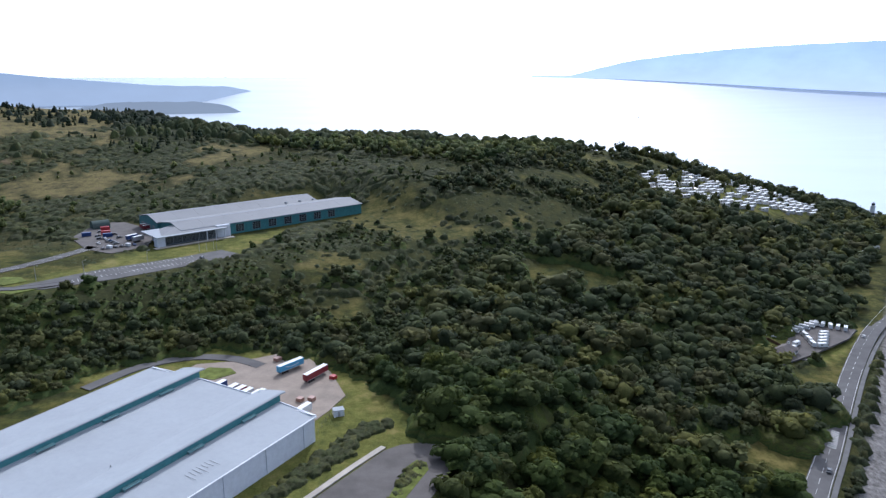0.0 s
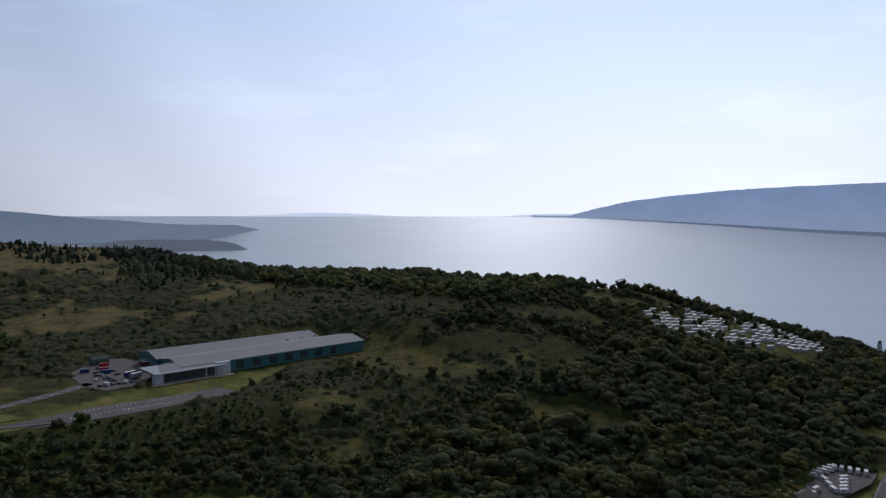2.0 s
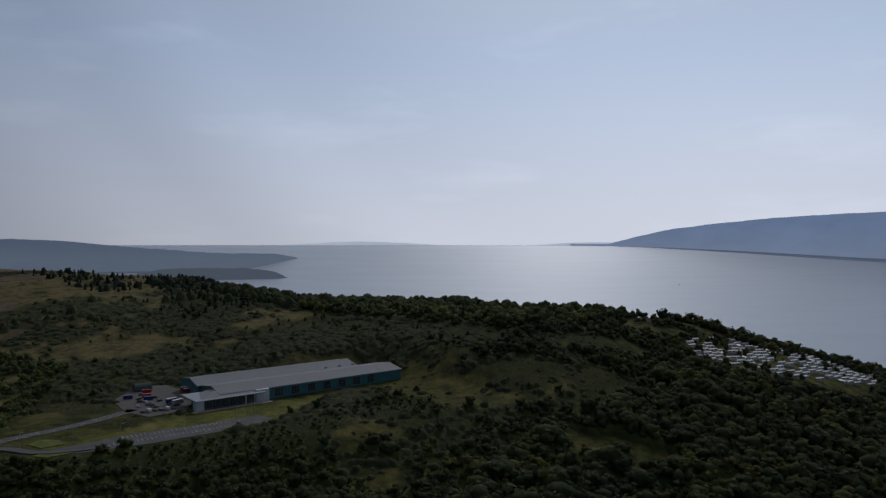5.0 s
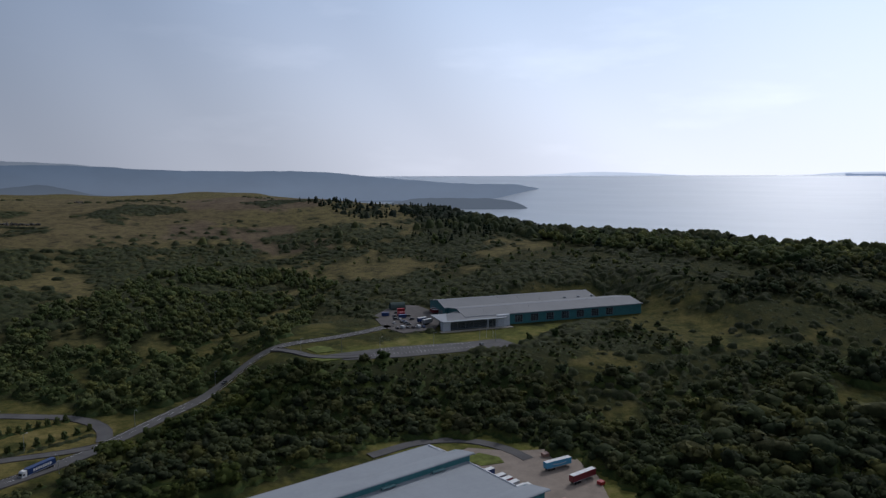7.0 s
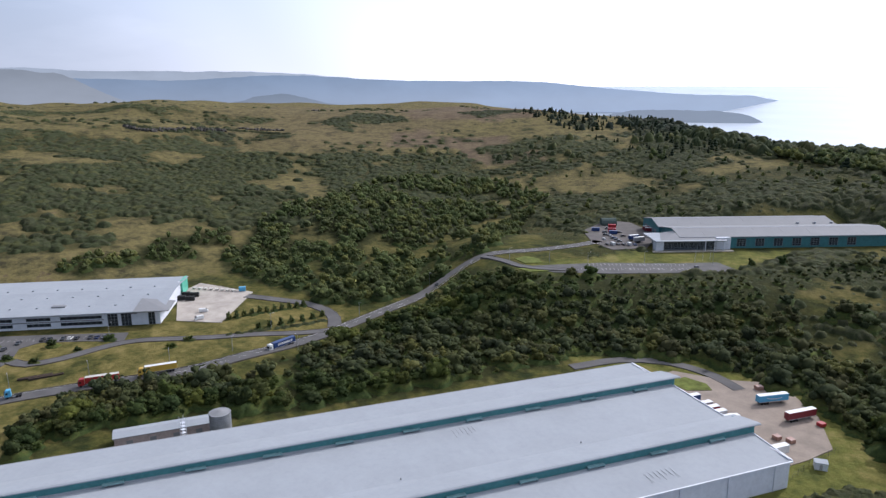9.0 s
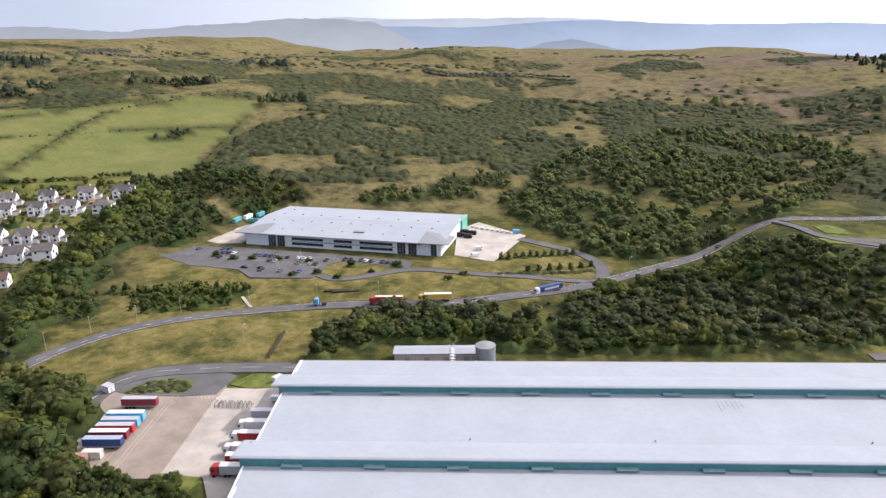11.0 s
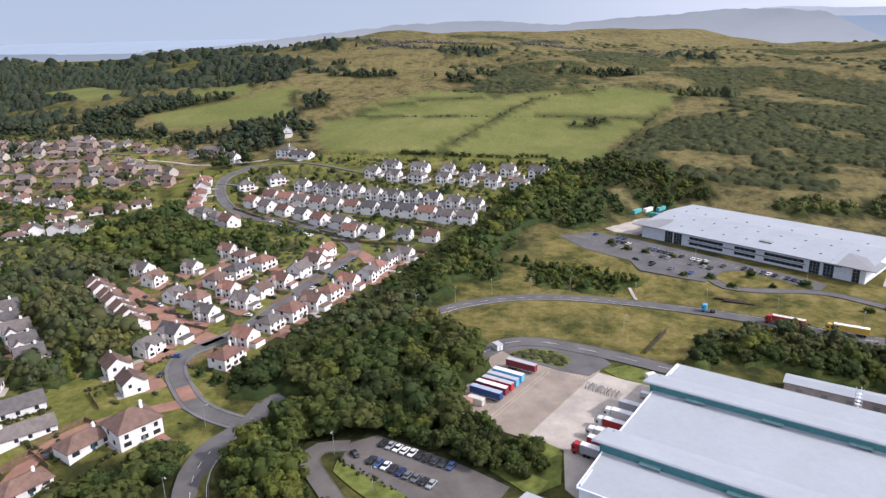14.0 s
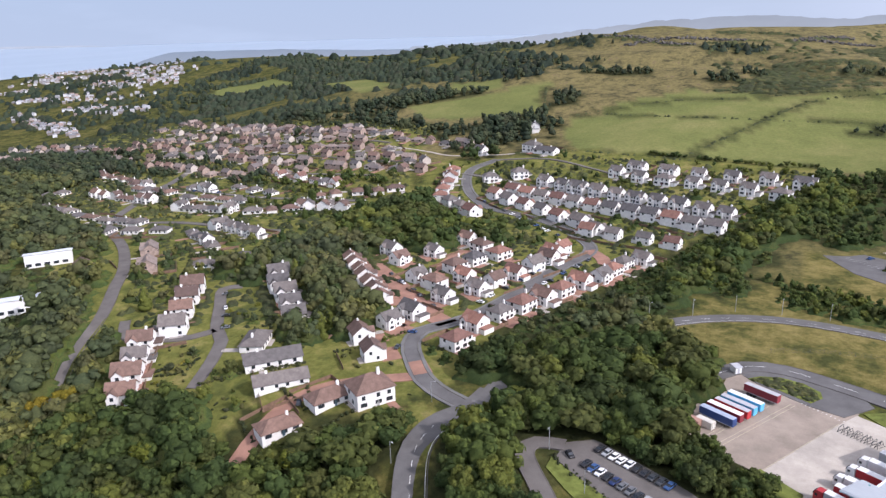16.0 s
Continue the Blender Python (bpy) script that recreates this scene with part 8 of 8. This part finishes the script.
def wood(name, rows, shapes, mat, label, category):
    """Joins many plants into one mesh."""
    if not len(rows):
        return
    vs, fs, ts, cs = [], [], [], []
    base = 0
    pick = rs.randint(len(shapes), size=len(rows))
    turn = rs.uniform(0, math.tau, len(rows))
    tint = np.clip(0.46 + 0.42 * smooth_noise(rows[:, 0] / 26, rows[:, 1] / 26) + rs.normal(0, 0.32, len(rows)), 0, 1)
    for s, (v, f, core) in enumerate(shapes):
        idx = np.where(pick == s)[0]
        if not len(idx):
            continue
        c, sn = np.cos(turn[idx])[:, None], np.sin(turn[idx])[:, None]
        w, h = rows[idx, 4][:, None], rows[idx, 3][:, None]
        x = (v[None, :, 0] * c - v[None, :, 1] * sn) * w + rows[idx, 0][:, None]
        y = (v[None, :, 0] * sn + v[None, :, 1] * c) * w + rows[idx, 1][:, None]
        z = v[None, :, 2] * h + rows[idx, 2][:, None] - 0.25
        vs.append(np.stack([x, y, z], 2).reshape(-1, 3))
        ts.append(np.repeat(tint[idx], len(v)))
        cs.append(np.tile(np.arange(len(v)) < core, len(idx)))
        fs.append((f[None] + (base + np.arange(len(idx)) * len(v))[:, None, None]).reshape(-1, 3))
        base += len(idx) * len(v)
    v, f, t = np.concatenate(vs), np.concatenate(fs), np.concatenate(ts)
    me = bpy.data.meshes.new(name)
    me.vertices.add(len(v))
    me.vertices.foreach_set("co", v.astype(np.float32).ravel())
    me.loops.add(f.size)
    me.loops.foreach_set("vertex_index", f.astype(np.int32).ravel())
    me.polygons.add(len(f))
    me.polygons.foreach_set("loop_start", (np.arange(len(f)) * 3).astype(np.int32))
    me.update(calc_edges=True)
    me.attributes.new("tint", "FLOAT", "POINT").data.foreach_set("value", t.astype(np.float32))
    me.attributes.new("core", "FLOAT", "POINT").data.foreach_set("value", np.concatenate(cs).astype(np.float32))
    me.materials.append(mat)
    tagged(new(name, me), label, category, kind="stuff")
    return len(f)


def canopy(name, rows, step, mat, label, category, low=0.35):
    """Joins crowns that stand close into one uneven leafy blanket with gaps."""
    rows = rows[np.isfinite(rows).all(axis=1)]
    if not len(rows):
        return 0
    x0, y0 = rows[:, 0].min() - 15, rows[:, 1].min() - 15
    nx, ny = int((rows[:, 0].max() + 15 - x0) / step) + 2, int((rows[:, 1].max() + 15 - y0) / step) + 2
    top, tone = np.zeros(nx * ny, np.float32), np.zeros(nx * ny, np.float32)
    r = np.maximum(rows[:, 4] * 0.58, step * 0.75)
    tint = rs.rand(len(rows)) ** 1.2
    ci, cj = ((rows[:, 0] - x0) / step).astype(int), ((rows[:, 1] - y0) / step).astype(int)
    k = int(math.ceil(r.max() / step)) + 1
    for di in range(-k, k + 1):
        for dj in range(-k, k + 1):
            i, j = ci + di, cj + dj
            d2 = ((x0 + i * step - rows[:, 0]) ** 2 + (y0 + j * step - rows[:, 1]) ** 2) / (r * r)
            m = (d2 < 1) & (i >= 0) & (i < nx) & (j >= 0) & (j < ny)
            if m.any():
                cell = i[m] * ny + j[m]
                h = rows[m, 3] * (low + (1 - low) * (1 - d2[m]) ** (0.5 if low > 0.2 else 0.62)) * rs.uniform(*((0.7, 1.15) if low > 0.2 else (0.86, 1.08)), m.sum())
                np.maximum.at(top, cell, h.astype(np.float32))
                tone[cell] = tint[m] * 0.75 + 0.25 * rs.rand(m.sum())
    grid = (top > 0.05).reshape(nx, ny)
    quad = grid[:-1, :-1] | grid[1:, :-1] | grid[:-1, 1:] | grid[1:, 1:]
    qi, qj = np.where(quad)
    corner = np.stack([qi * ny + qj, (qi + 1) * ny + qj, (qi + 1) * ny + qj + 1, qi * ny + qj + 1], 1)
    ids, inv = np.unique(corner, return_inverse=True)
    inv = inv.reshape(corner.shape)
    x, y = x0 + (ids // ny) * step + rs.uniform(-0.38, 0.38, len(ids)) * step, y0 + (ids % ny) * step + rs.uniform(-0.38, 0.38, len(ids)) * step
    z = land(x, y) - 0.5 + top[ids] + 0.5 * (top[ids] > 0.05)
    me = bpy.data.meshes.new(name)
    me.vertices.add(len(ids))
    me.vertices.foreach_set("co", np.stack([x, y, z], 1).astype(np.float32).ravel())
    odd = rs.rand(len(inv)) < 0.5
    f = np.where(odd[:, None], inv[:, [0, 1, 2, 0, 2, 3]], inv[:, [0, 1, 3, 1, 2, 3]]).reshape(-1, 3)
    me.loops.add(f.size)
    me.loops.foreach_set("vertex_index", f.astype(np.int32).ravel())
    me.polygons.add(len(f))
    me.polygons.foreach_set("loop_start", (np.arange(len(f)) * 3).astype(np.int32))
    me.update(calc_edges=True)
    me.attributes.new("tint", "FLOAT", "POINT").data.foreach_set("value", tone[ids].astype(np.float32))
    me.materials.append(mat)
    tagged(new(name, me), label, category, kind="stuff")
    return len(f)


rest_trees = trees[rest]
d = np.hypot(rest_trees[:, 0], rest_trees[:, 1])
coastal = inland(rest_trees[:, 0], rest_trees[:, 1])[0] < 345
nearer = d < np.where(coastal, 520, 680)
wood("woodland", rest_trees[d < 290], WOOD, FOLIAGE, "dense dark green broadleaf woodland", "woodland")
young = nearer & (d >= 290) & (inland(rest_trees[:, 0], rest_trees[:, 1])[0] > 380) & (rest_trees[:, 1] > 150)
wood("woodland", rest_trees[young], MIDDLE[:6], BIRCH, "young light green birch and willow wood", "woodland")
wood("woodland", rest_trees[(d >= 290) & nearer & ~young & ~coastal], MIDDLE[:6], FOLIAGE, "dark green broadleaf woodland with uneven crowns", "woodland")
wood("woodland", rest_trees[(d >= 290) & nearer & ~young & coastal], MIDDLE[:6], COAST_LEAVES, "woodland above the coast road, greens lightened as by haze", "woodland")
under = rest_trees[(d >= 230) & (d < 540)].copy()
under[:, 3] *= 0.34
under[:, 4] *= 1.0
canopy("undergrowth", under, 2.0, FOLIAGE, "leafy undergrowth closing the gaps between the trees", "undergrowth")
middle_far = ~nearer & (d < 1000)
wood("woodland", rest_trees[middle_far & coastal], FARTREE, COAST_LEAVES, "distant coastal woodland with uneven crowns, greens lightened as by haze", "woodland")
slope = middle_far & ~coastal & (rest_trees[:, 1] > 150)
wood("woodland", rest_trees[slope & (d < 860)], FARTREE, BIRCH, "young green birch and willow woodland on the slope", "woodland")
canopy("woodland", rest_trees[slope & (d >= 860)], 1.8, COAST_LEAVES, "dark wooded ridge above the firth", "woodland", 0.1)
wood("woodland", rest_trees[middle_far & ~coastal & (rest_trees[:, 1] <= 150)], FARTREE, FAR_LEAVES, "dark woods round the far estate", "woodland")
farther = rest_trees[d >= 1000].copy()
farther[:, 3] *= 0.72
farther[:, 4] *= 0.72
# the farthest woods carry the haze colour too, in still darker greens
canopy("woodland", farther, 2.8, foliage("hazed_spruce_and_oak", [(0.03, 0.042, 0.034), (0.036, 0.05, 0.036), (0.045, 0.057, 0.038), (0.042, 0.047, 0.036), (0.06, 0.068, 0.042)], False, 0.3), "far dark woods under the hills", "woodland", 0.1)
canopy("shrub_bed", np.concatenate(bed), 0.7, GORSE, "dense evergreen shrub beds beside the visitor car park", "shrubs", 0.6)
canopy("hedge", island_hedge, 0.6, GORSE, "low clipped hedge on the grass island", "hedge", 0.75)
con = allrows["conifer"]
d = np.hypot(con[:, 0], con[:, 1])
wood("conifers", con[d < 560], MIDDLE[6:], FOLIAGE, "dark pointed conifers among broadleaf trees", "conifers")
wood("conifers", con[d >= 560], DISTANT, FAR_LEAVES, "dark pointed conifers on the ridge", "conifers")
scr = allrows["scrub"]
d = np.hypot(scr[:, 0], scr[:, 1])
wood("scrub", scr[d < 320], BUSH, GORSE, "low dark gorse, brambles and garden shrubs", "scrub")
canopy("scrub", scr[(d >= 320) & (d < 900)], 1.65, GORSE, "thickets of low dark gorse and bracken on the moor", "scrub")
canopy("scrub", scr[d >= 900], 2.6, GORSE, "far patches of gorse and heather on the hillside", "scrub")
wood("garden_bushes", allrows["yellow"], BUSH, foliage("yellow_green_leaves", [(0.07, 0.09, 0.024), (0.1, 0.12, 0.028), (0.13, 0.135, 0.03), (0.19, 0.165, 0.034)], False), "small bright green and yellow garden bushes", "bushes")

# the ground turns darker under trees and scrub
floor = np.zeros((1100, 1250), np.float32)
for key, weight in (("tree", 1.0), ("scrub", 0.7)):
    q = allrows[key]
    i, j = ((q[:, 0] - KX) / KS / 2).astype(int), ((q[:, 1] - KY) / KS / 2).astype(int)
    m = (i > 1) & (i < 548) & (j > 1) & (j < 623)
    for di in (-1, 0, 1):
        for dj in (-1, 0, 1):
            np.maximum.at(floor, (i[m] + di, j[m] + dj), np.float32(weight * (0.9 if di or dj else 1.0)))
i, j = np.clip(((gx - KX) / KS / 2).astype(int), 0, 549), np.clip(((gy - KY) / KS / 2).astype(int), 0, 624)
beneath_plants = floor[i, j] * ((np.hypot(gx, gy) < 1500) & (gx > KX) & (gy > KY))
ground.data.attributes.new("wood", "FLOAT", "POINT").data.foreach_set("value", beneath_plants.astype(np.float32))
